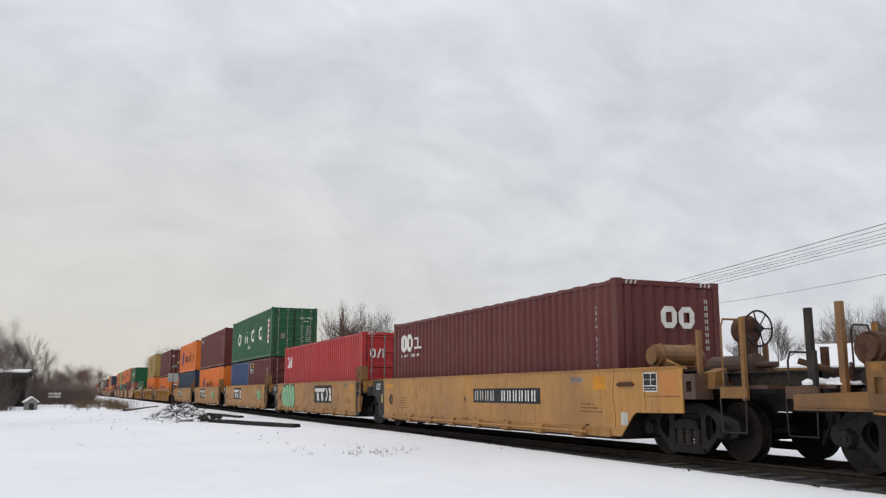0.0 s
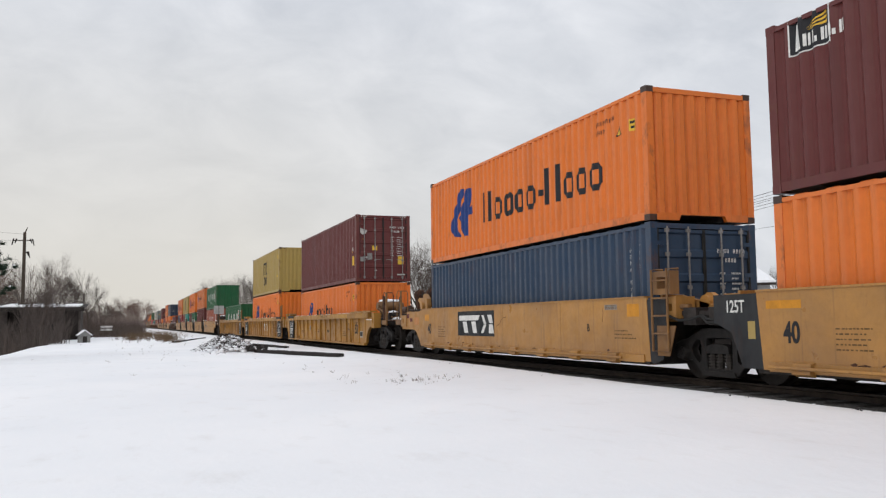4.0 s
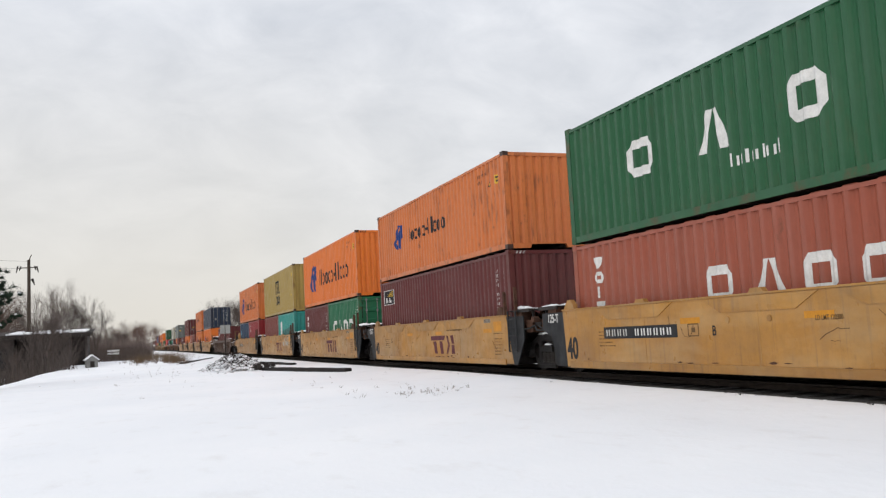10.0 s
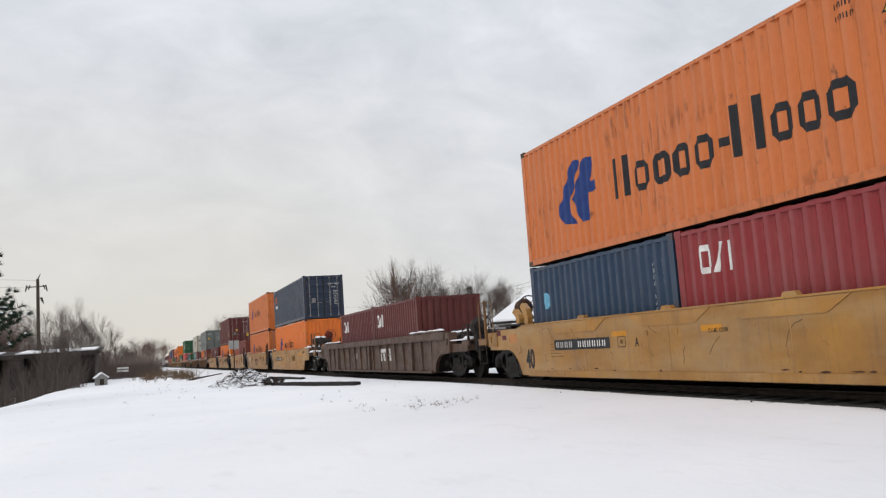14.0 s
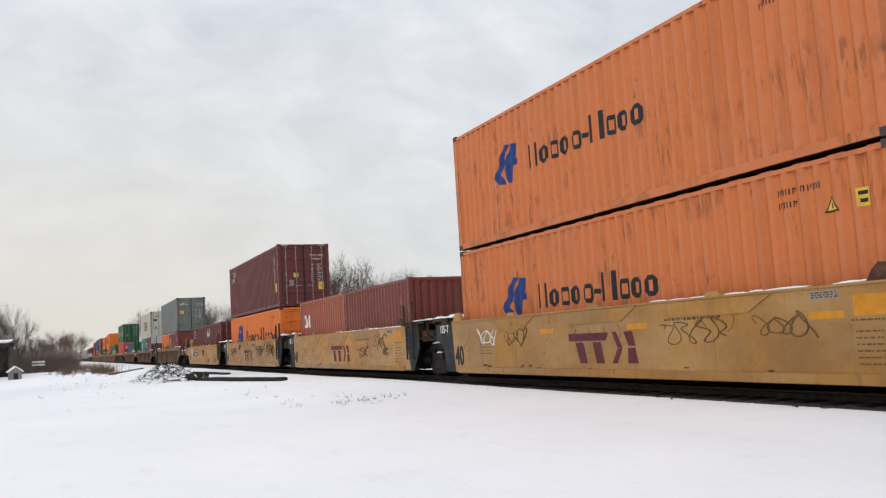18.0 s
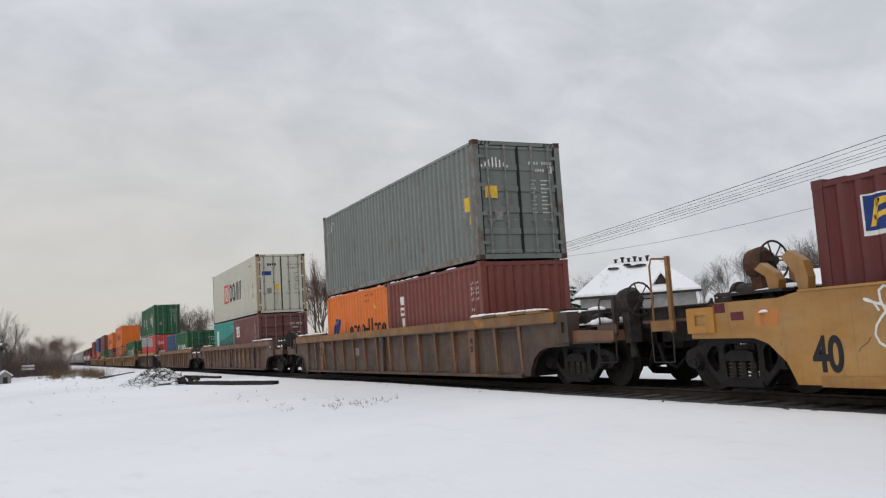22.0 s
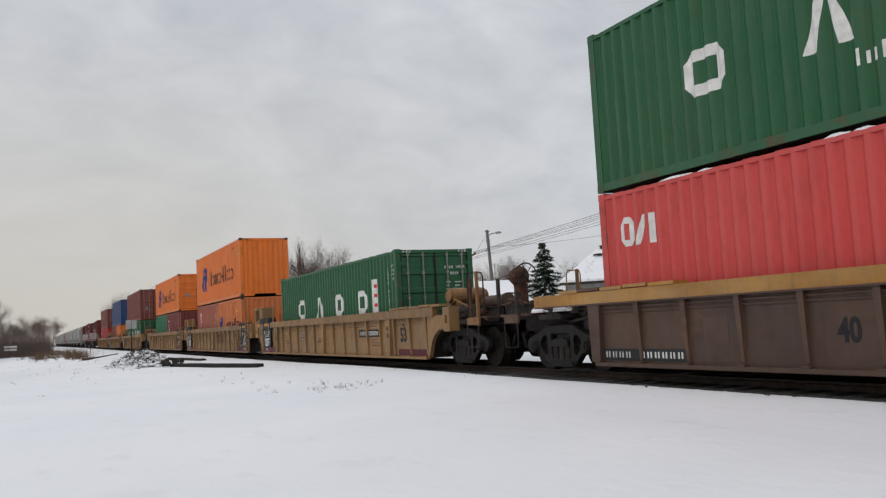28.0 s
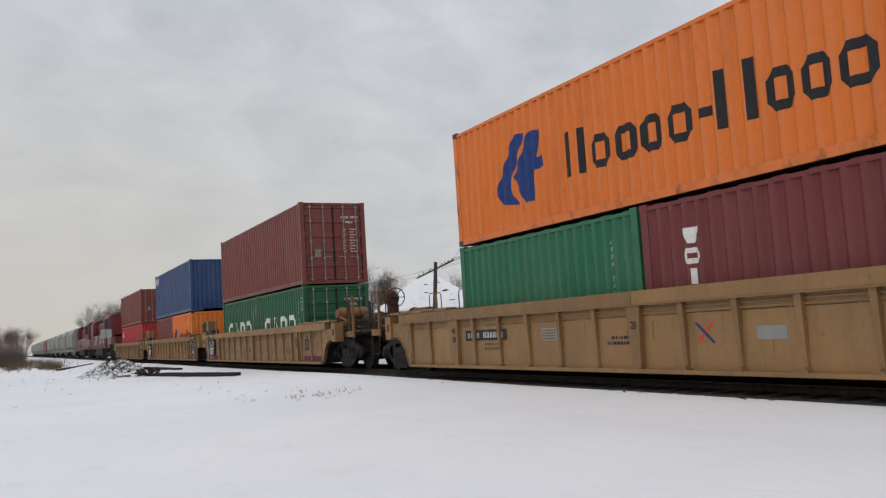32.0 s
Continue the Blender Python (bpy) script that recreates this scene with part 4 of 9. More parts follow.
def spruce(x, y, h, seed, label, snow=0.1, r0=0.22, density=1.0):
    """Whorls of drooping boughs covered with short needle sprays."""
    rng = random.Random(seed)
    root = new("conifer")
    root.matrix_basis = pose(x, y, ground_z(x, y))
    bm = bmesh.new()
    rod(bm, (0, 0, -0.3), (0, 0, h), h * 0.022, 0.02, 7)
    bough = []
    z = h * 0.08
    while z < h * 0.98:
        n = 6
        for k in range(n):
            a = rng.uniform(0, 6.28)
            l = (h - z) * r0 * rng.uniform(0.65, 1.15) + 0.12
            tip = Vector((math.cos(a) * l, math.sin(a) * l, z - l * 0.22 + rng.uniform(-.1, .15)))
            rod(bm, (0, 0, z), tip, 0.02, 0.006, 3, False)
            bough.append((Vector((0, 0, z)), tip))
        z += h * 0.034
    part("trunk", bm, BARK, root)
    vs, fs, ws, wf = [], [], [], []
    for a, b in bough:
        l = (b - a).length
        for _ in range(int((10 + 26 * l) * density)):
            k = rng.uniform(0.15, 1.0)
            p = a.lerp(b, k)
            d = Vector((rng.uniform(-1, 1), rng.uniform(-1, 1), rng.uniform(-0.7, 0.35))).normalized()
            s = d.orthogonal().normalized() * 0.035
            q = p + d * rng.uniform(0.12, 0.3)
            sn = rng.random() < snow
            V, F = (ws, wf) if sn else (vs, fs)
            if sn:
                p, q = p + Vector((0, 0, .03)), q + Vector((0, 0, .03))
            i = len(V)
            V += [p - s, p + s, q + s * 0.8, q - s * 0.8]
            F += [(i, i + 1, i + 2, i + 3)]
    me = bpy.data.meshes.new("crown")
    me.from_pydata(vs, [], fs)
    put("crown", me, NEEDLE, root)
    if ws:
        me = bpy.data.meshes.new("snow_on_boughs")
        me.from_pydata(ws, [], wf)
        put("snow_on_boughs", me, SNOWCAP, root)
    return tagged(root, label, "tree", "conifers")


spruce(*polar(32.9, 76), 8.0, 3, "dark spruce beside a bungalow", 0.04, 0.46, 3.2)
spruce(*polar(21.5, 85), 7.0, 4, "dark spruce among bare trees", 0.05, 0.36, 1.3)


def pine(x, y, h, seed):
    """Open pine with upswept limbs that end in tufts of long needles."""
    rng = random.Random(seed)
    root = new("pine_tree")
    root.matrix_basis = pose(x, y, ground_z(x, y))
    bm = bmesh.new()
    rod(bm, (0, 0, -0.3), (0.1, 0, h), 0.17, 0.04, 8)
    vs, fs, ws, wf = [], [], [], []

    def tuft(p, d, n):
        for _ in range(n):
            e = (d + Vector((rng.uniform(-1, 1), rng.uniform(-1, 1), rng.uniform(-.6, .9)))).normalized()
            s = e.orthogonal().normalized() * 0.014
            q = p + e * rng.uniform(0.14, 0.28)
            i = len(vs)
            vs.extend([p - s, p + s, q])
            fs.append((i, i + 1, i + 2))
        if rng.random() < 0.14:
            s = 0.07
            i = len(ws)
            c = p + Vector((0, 0, 0.1))
            ws.extend([c + Vector((-s, -s, 0)), c + Vector((s, -s, 0)), c + Vector((s, s, 0.02)), c + Vector((-s, s, 0)), c + Vector((0, 0, 0.07))])
            wf.extend([(i, i + 1, i + 4), (i + 1, i + 2, i + 4), (i + 2, i + 3, i + 4), (i + 3, i, i + 4)])

    z = 2.3
    while z < h:
        for k in range(5):
            a = rng.uniform(0, 6.28)
            l = (0.36 * (h - z) + 0.35) * rng.uniform(0.6, 1.1)
            p = Vector((0, 0, z))
            d = Vector((math.cos(a), math.sin(a), 0.05))
            for s in range(5):
                q = p + d * l / 5
                rod(bm, p, q, 0.045 * (1 - s / 6), 0.045 * (1 - (s + 1) / 6), 4, False)
                if s > 0:
                    for _ in range(3):
                        e = (d + Vector((rng.uniform(-1, 1), rng.uniform(-1, 1), rng.uniform(-.1, .7))) * 0.9).normalized() * rng.uniform(0.25, 0.6)
                        rod(bm, q, q + e, 0.014, 0.006, 3, False)
                        tuft(q + e, e.normalized(), 50)
                        if rng.random() < 0.6:
                            tuft(q + e * 0.6, e.normalized(), 22)
                d = (d + Vector((rng.uniform(-.15, .15), rng.uniform(-.15, .15), 0.12))).normalized()
                p = q
            tuft(p, d, 70)
        z += 0.42
    part("trunk", bm, BARK, root)
    for nm, v_, f_, mt in (("crown", vs, fs, NEEDLE), ("snow_on_boughs", ws, wf, SNOWCAP)):
        me = bpy.data.meshes.new(nm)
        me.from_pydata(v_, [], f_)
        put(nm, me, mt, root)
    return tagged(root, "dark green pine with open snow-dusted boughs", "tree", "conifers")


pine(-6.6, 36.5, 7.9, 9)


BOARDS = plain("grey_weathered_boards", (0.10, 0.085, 0.078), 0.9, 0, 2.5, 0.5, 0.3)


def shed():
    """Long low dark building below the embankment."""
    root = new("trackside_shed")
    x0, x1, y0, y1 = -26.0, -3.9, 82.0, 90.0
    z0 = -1.85
    root.matrix_basis = pose(0, 0, 0)
    top = 2.6
    q = random.Random(12)
    n = 15
    for i in range(n):
        xa, xb = x0 + (x1 - x0) * i / n, x0 + (x1 - x0) * (i + 1) / n - 0.18
        back = (0.0, 1.6, 0.25, 0.0, 2.2)[i % 5]
        bm = bmesh.new()
        box(bm, xa, xb, y0 + back, y1, z0, top - 0.05 * (i % 3))
        part("wall_bay", bm, (BOARDS, WALLD, WALLD, BOARDS, WALLD)[i % 5], root)
        bm = bmesh.new()
        box(bm, xb, xb + 0.18, y0 - 0.15, y0 + 0.3, z0, top)
        part("pillar", bm, BOARDS if i % 3 else WOOD, root)
        for k in range(2):
            bm = bmesh.new()
            a = q.uniform(xa, xb - .5)
            box(bm, a, a + q.uniform(.3, .9), y0 - 1.0, y0 - .3, z0, z0 + q.uniform(.5, 1.5))
            part("stacked_lumber", bm, (WOOD, BOARDS, SNOWCAP)[(i + k) % 3], root)
        if i % 5 in (0, 3):
            bm = bmesh.new()
            box(bm, xa + 0.35, xb - 0.35, y0 - 0.03, y0 + 0.04, z0 + 1.6, top - 1.0)
            part("window", bm, GLASSD, root)
    bm = bmesh.new()
    prism(bm, [(y0 - 0.8, top), (y1 + 0.4, top + 0.5), (y1 + 0.4, top + 0.64), (y0 - 0.8, top + 0.13)], 0, x0 - 0.3, x1 + 0.3)
    part("roof", bm, WALLD, root, "low dark roof")
    bm = bmesh.new()
    x = x0
    while x < x1 - 1.2:
        w = q.uniform(.5, 1.9)
        if q.random() < .78:
            a, c = q.uniform(-.7, .8), q.uniform(4.0, 8.0)
            zs = lambda y: top + .13 + (y - (y0 - .8)) * .0554
            b0 = [(x, y0 + a), (x + w * .5, y0 + a + q.uniform(-.1, .5)), (x + w, y0 + a + q.uniform(-.1, .6)), (x + w * 1.05, y0 + c), (x + .1, y0 + c - q.uniform(0, 1))]
            vs = [[bm.verts.new((px, py, zs(py) + dz)) for px, py in b0] for dz in (.002, .09)]
            bm.faces.new(vs[1])
            for k in range(5):
                bm.faces.new((vs[0][k], vs[0][(k + 1) % 5], vs[1][(k + 1) % 5], vs[1][k]))
        x += w * 1.06 + q.uniform(0, .25)
    tagged(part("roof_snow", bm, ROOFSNOW, root, "thin broken snow"), kind="stuff")
    bm = bmesh.new()
    box(bm, x0 - 0.3, x1 + 0.3, y0 - 0.9, y0 - 0.805, top - 0.2, top + 0.06)
    part("fascia", bm, WALLD, root)
    return tagged(root, "long low dark building with snowy roof", "building")


shed()

SPRING = plain("spring_steel", (0.06, 0.052, 0.047), 0.6, 0.3, 8, 0.4)
CASTIRON = plain("cast_truck_steel", (0.022, 0.0195, 0.0185), 0.6, 0.2, 8, 0.5, 0.3)
FADED = plain("faded_stencil", (0.15, 0.085, 0.035), 0.7, var=0.4)
RUSTY = plain("rusty_fitting", (0.10, 0.05, 0.032), 0.85, 0.1, 8, 0.5)

CASTING = paint("worn_casting", (0.05, 0.027, 0.02), 0.3, 0.8, spec=0.2)

# ---- shipping containers ----
HALF_W = 1.219
PITCH, DEPTH = 0.2785, 0.044
MOVERS = []   # things that ride along the track: object, place along the train, height
WHEELS = []   # wheelsets: object, place along its truck


def corrugation(length):
    """Outline of a side sheet along its length: (y, inset)."""
    a = -length / 2 + 0.16
    n = int((length - 0.32) / PITCH)
    a0 = a + ((length - 0.32) - n * PITCH) / 2
    pts = [(a, 0.012)]
    for i in range(n):
        y = a0 + i * PITCH
        pts += [(y - 0.008, DEPTH + 0.006), (y + 0.010, DEPTH), (y + 0.058, 0.012), (y + 0.076, 0.006), (y + 0.132, 0.006), (y + 0.150, 0.012), (y + 0.198, DEPTH), (y + 0.216, DEPTH + 0.006)]
    pts += [(a0 + n * PITCH, DEPTH + 0.006), (-a, 0.012)]
    return pts


def inset_at(length, y, flat=False):
    if flat:
        return 0.004
    pts = corrugation_of(length)
    for (a, d0), (b, d1) in zip(pts, pts[1:]):
        if a <= y <= b:
            return d0 + (d1 - d0) * (y - a) / max(b - a, 1e-6)
    return 0.0


CORR = {}


def corrugation_of(length):
    if length not in CORR:
        CORR[length] = corrugation(length)
    return CORR[length]


def sheet(bm, pts, z0, z1, at):
    """A closed sheet that follows an outline; at() gives the place of (along, inset, z)."""
    front = [(bm.verts.new(at(y, d, z0)), bm.verts.new(at(y, d, z1))) for y, d in pts]
    back = [(bm.verts.new(at(y, 0.062, z0)), bm.verts.new(at(y, 0.062, z1))) for y in (pts[0][0], pts[-1][0])]
    for a, b in zip(front, front[1:]):
        bm.faces.new((a[0], b[0], b[1], a[1]))
    bm.faces.new((back[1][0], back[0][0], back[0][1], back[1][1]))


def box_meshes(length, height, flat):
    """Shared meshes of one container size."""
    L2 = length / 2
    key = (length, height, flat)
    def side(b):
        pts = [(-L2 + 0.16 + (length - 0.32) * (i + k) / 13, 0.004 + d) for i in range(13) for k, d in ((0.0, 0), (0.94, 0), (0.96, .004), (0.985, .004))] + [(L2 - 0.16, 0.004)] if flat else corrugation_of(length)
        sheet(b, pts, 0.15, height - 0.10, lambda y, d, z: (-HALF_W + d, y, z))
    def roof(b):
        top, n = [], int(length / 0.6)
        for i in range(n):
            y = -L2 + 0.3 + i * 0.6
            top += [(y - 0.14, height - 0.028), (y - 0.12, height - 0.012), (y + 0.12, height - 0.012), (y + 0.14, height - 0.028)]
        prism(b, [(-L2 + 0.1, height - 0.05), (L2 - 0.1, height - 0.05), (L2 - 0.1, height - 0.028)] + top[::-1] + [(-L2 + 0.1, height - 0.028)], 0, -HALF_W + 0.07, HALF_W - 0.07)
    def floor(b):
        if length > 7:
            for x0, x1, z0 in ((-HALF_W + .03, -.52, .03), (-.519, .519, .122), (.52, HALF_W - .03, .03)):
                box(b, x0, x1, -L2 + .1, L2 - .1, z0, .14)
        else:
            box(b, -HALF_W + 0.03, HALF_W - 0.03, -L2 + 0.1, L2 - 0.1, 0.03, 0.14)
        for i in range(int(length / 1.2)):
            y = -L2 + 0.6 + i * 1.2
            for x0, x1 in ((-HALF_W + .02, -.53), (.53, HALF_W - .02)):
                box(b, x0, x1, y - 0.06, y + 0.06, 0.012, 0.03)
    def rail_low(b):
        prism(b, [(-HALF_W + 0.004, 0.02), (-HALF_W + 0.05, 0.02), (-HALF_W + 0.06, 0.16), (-HALF_W + 0.004, 0.16)], 1, -L2 + 0.17, L2 - 0.17)
    def rail_top(b):
        box(b, -HALF_W + 0.003, -HALF_W + 0.065, -L2 + 0.17, L2 - 0.17, height - 0.105, height - 0.04)
    def post(b):
        prism(b, [(-HALF_W, -L2), (-HALF_W + 0.15, -L2), (-HALF_W + 0.15, -L2 + 0.05), (-HALF_W + 0.05, -L2 + 0.165), (-HALF_W, -L2 + 0.165)], 2, 0.118, height - 0.118)
    def casting(b):
        box(b, -HALF_W - 0.004, -HALF_W + 0.158, -L2 - 0.004, -L2 + 0.174, 0, 0.118)
        box(b, -HALF_W - 0.006, -HALF_W - 0.0045, -L2 + 0.05, -L2 + 0.12, 0.03, 0.09)
    def header(b):
        box(b, -HALF_W + 0.15, HALF_W - 0.15, -L2, -L2 + 0.09, height - 0.115, height - 0.02)
    def sill(b):
        box(b, -HALF_W + 0.15, HALF_W - 0.15, -L2, -L2 + 0.09, 0.012, 0.13)
    def front_sill(b):
        # arched over the tunnel for the trailer's neck
        prism(b, [(-HALF_W + .15, .012), (-.56, .012), (-.51, .118), (.51, .118), (.56, .012), (HALF_W - .15, .012), (HALF_W - .15, .15), (-HALF_W + .15, .15)], 1, -L2, -L2 + .09)
    def wall(b):
        pts, x = [(-HALF_W + 0.15, 0.02)], -HALF_W + 0.2
        while x < HALF_W - 0.3:
            pts += [(x, 0.055), (x + 0.05, 0.012), (x + 0.15, 0.012), (x + 0.2, 0.055)]
            x += 0.255
        pts.append((HALF_W - 0.15, 0.02))
        front = [(b.verts.new((p, -L2 + d, 0.13)), b.verts.new((p, -L2 + d, height - 0.115))) for p, d in pts]
        back = [(b.verts.new((p, -L2 + 0.08, 0.13)), b.verts.new((p, -L2 + 0.08, height - 0.115))) for p in (pts[0][0], pts[-1][0])]
        for p, q in zip(front, front[1:]):
            b.faces.new((p[0], q[0], q[1], p[1]))
        b.faces.new((back[1][0], back[0][0], back[0][1], back[1][1]))
    def leaf(b):
        x0, x1, z0, z1 = -HALF_W + 0.188, -0.032, 0.15, height - 0.135
        n = 1 if flat else 5
        pr = [(-L2 + 0.07, z0), (-L2 + 0.012, z0)]
        for i in range(n):
            a, c = z0 + (z1 - z0) * i / n + 0.06, z0 + (z1 - z0) * (i + 1) / n - 0.06
            if not flat:
                pr += [(-L2 + 0.012, a), (-L2 + 0.042, a + 0.03), (-L2 + 0.042, c - 0.03), (-L2 + 0.012, c)]
        pr += [(-L2 + 0.012, z1), (-L2 + 0.07, z1)]
        prism(b, pr, 0, x0, x1)
    def hinge(b):
        box(b, -HALF_W + 0.09, -HALF_W + 0.30, -L2 - 0.003, -L2 + 0.011, -0.04, 0.04)
    def bar_rod(b):
        z0, z1 = 0.10, height - 0.08
        rod(b, (0, -L2 - 0.022, z0), (0, -L2 - 0.022, z1), 0.019, n=6)
        for k in (0.03, 0.3, 0.52, 0.78, 0.97):
            z = z0 + (z1 - z0) * k
            box(b, -0.04, 0.04, -L2 - 0.035, -L2 + 0.012, z - 0.035, z + 0.035)
        z = 0.95
        box(b, -0.02, 0.26, -L2 - 0.034, -L2 - 0.024, z - 0.012, z + 0.012)
    def stripes(b):
        for sx in (-1, 1):
            for k in range(3):
                x = sx * (HALF_W - 0.24 - k * 0.1)
                prism(b, [(x - .03, height - .10), (x + .015, height - .10), (x + .045, height - .03), (x, height - .03)], 1, -L2 - 0.004, -L2 - 0.001)
    def gasket(b):
        box(b, -0.03, -0.006, -L2 + 0.004, -L2 + 0.06, 0.14, height - 0.125)
        box(b, 0.006, 0.03, -L2 + 0.004, -L2 + 0.06, 0.14, height - 0.125)
        box(b, -0.006, 0.006, -L2 + 0.02, -L2 + 0.06, 0.14, height - 0.125)
        for s in (-1, 1):
            box(b, *sorted((s * (HALF_W - 0.185), s * (HALF_W - 0.15))), -L2 + 0.004, -L2 + 0.06, 0.14, height - 0.125)
    names = dict(height_stripe=stripes, gasket=gasket, side_panel=side, roof=roof, floor=floor, bottom_rail=rail_low, top_rail=rail_top, corner_post=post, corner_casting=casting, header=header, door_sill=sill, front_sill=front_sill, end_wall=wall, door=leaf, hinge=hinge, lock_rod=bar_rod)
    return {k: shared((k, *key), f) for k, f in names.items()}


TURN = pose(0, 0, 0, 0, 0, 180)
MIRX = Matrix.Diagonal((-1, 1, 1, 1))
MIRY = Matrix.Diagonal((1, -1, 1, 1))


def convex_span(poly, y):
    zs = []
    for (y0, z0), (y1, z1) in zip(poly, poly[1:] + poly[:1]):
        if abs(y1 - y0) < 1e-9:
            if abs(y - y0) < 1e-6:
                zs += [z0, z1]
        elif min(y0, y1) - 1e-9 <= y <= max(y0, y1) + 1e-9:
            zs.append(z0 + (z1 - z0) * (y - y0) / (y1 - y0))
    return (min(zs), max(zs)) if zs else None


def side_mark(root, length, polys, mat, flat=False, name="painted_mark", label=""):
    """Paint on the near side, following the ribs. Outlines are convex, in metres from the far end and from the base."""
    bm = bmesh.new()
    cuts = [p[0] for p in corrugation_of(length)]
    for poly in polys:
        poly = [(length / 2 - u, z) for u, z in poly]
        lo, hi = min(p[0] for p in poly), max(p[0] for p in poly)
        ys = sorted({lo, hi, *[p[0] for p in poly], *([] if flat else [c for c in cuts if lo < c < hi])})
        col = []
        for y in ys:
            sp = convex_span(poly, min(max(y, lo + 1e-6), hi - 1e-6))
            if sp is None:
                continue
            x = -HALF_W + inset_at(length, y, flat) - 0.004
            col.append((bm.verts.new((x, y, sp[0])), bm.verts.new((x, y, sp[1] + 1e-5))))
        for a, b in zip(col, col[1:]):
            bm.faces.new((a[0], a[1], b[1], b[0]))
    me = bpy.data.meshes.new(name)
    bm.to_mesh(me)
    bm.free()
    ob = put(name, me, mat, root, None, label)
    if len(polys) > 1:
        tagged(ob, label, kind="stuff")
    return ob


def R_(u0, u1, z0, z1):
    return [(u0, z0), (u1, z0), (u1, z1), (u0, z1)]


def ring(u0, u1, z0, z1, w):
    """A plain ring with cut corners, as four strokes that meet edge to edge."""
    k = w * 0.85
    return [R_(u0, u0 + w, z0 + w, z1 - w), R_(u1 - w, u1, z0 + w, z1 - w),
            [(u0, z0 + w), (u0 + k, z0), (u1 - k, z0), (u1, z0 + w)], [(u0, z1 - w), (u1, z1 - w), (u1 - k, z1), (u0 + k, z1)]]


def tri(u, z, s):
    return [(u - s, z), (u + s, z), (u, z + s * 1.8)]


def id_column(u, z1, n=11, w=0.027, h=0.08, gap=0.045):
    """A column of signs too small to read: each a pair of thin bars."""
    out_ = []
    for i in range(n):
        if i != 4:
            z = z1 - i * (h + gap)
            out_ += [R_(u - w, u - w + .013, z - h, z - h * (0 if i % 3 else .35)), R_(u + w - .013, u + w, z - h * (1.0 if i % 2 else .6), z)]
    return out_


def id_line(u, z, n=10, w=0.058, h=0.085):
    out_ = []
    for i in range(n):
        if i not in (4, 9):
            a = u + i * w * 1.5
            out_ += [R_(a, a + .016, z, z + h), R_(a + w - .016, a + w, z + (0 if i % 3 else h * .4), z + h)]
            if i % 2:
                out_.append(R_(a + .017, a + w - .017, z + h - .018, z + h))
    return out_


def warnings(root, L, u, v, z):
    """A rimmed triangle and a square sticker with two lines of print."""
    side_mark(root, L, [tri(u, z, 0.125)], MARKK, name="sticker_rim")
    for name, polys, mt, d in (("warning_sticker", [tri(u, z + .025, 0.09), R_(v - .09, v + .09, z, z + .24)], MARKY, .0015), ("sticker_print", [R_(u - .014, u + .014, z + .05, z + .12), R_(v - .06, v + .06, z + .15, z + .2), R_(v - .045, v + .05, z + .05, z + .1)], MARKK, .003)):
        side_mark(root, L, polys, mt, name=name).location.x -= d


# liveries: each paints plain blocks in the place of the lettering
def livery_orange(root, L, H, z, small=False, dark=MARKK):
    k = 0.62 if small else 1.0
    u0 = 2.05 if small else 1.7
    def P(pts):
        return [(u0 + (u - 1.7) * k, z + (w - 1.0) * k) for u, w in pts]
    side_mark(root, L, [P(p) for p in ([(1.72, 1.0), (2.5, 2.05), (2.88, 2.02), (2.25, 1.02)], [(1.72, 1.0), (2.25, 1.02), (2.55, .62), (1.95, .70)], [(2.42, 1.2), (3.02, 2.0), (3.42, 1.96), (3.2, 1.2)], [(2.42, 1.2), (3.2, 1.2), (3.08, .62), (2.78, .62)], [(3.2, 1.2), (3.52, 1.22), (3.5, 1.44), (3.253, 1.44)])], MARKB, name="blue_emblem")
    w = 0.17
    polys = []
    polys += [R_(4.2, 4.2 + w, .85, 1.68), R_(4.62, 4.62 + w, .85, 1.68)]
    for a, b in ((4.98, 5.5), (5.66, 6.18), (6.3, 6.78), (6.92, 7.45), (8.85, 9.32), (9.42, 9.88), (9.98, 10.52)):
        polys += ring(a, b, .85, 1.44, .14)
    polys += [R_(7.58, 7.85, 1.1, 1.25), R_(7.95, 7.95 + w, 0.85, 1.72), R_(8.5, 8.5 + w, 0.85, 1.72)]
    side_mark(root, L, [P(p) for p in polys], dark, name="dark_wordmark")
    warnings(root, L, L - 1.0, L - 0.52, H - 0.77)
    side_mark(root, L, id_line(L - 1.9, H - 0.42) + id_line(L - 1.9, H - 0.6, 4), MARKK, name="stencil_bar")


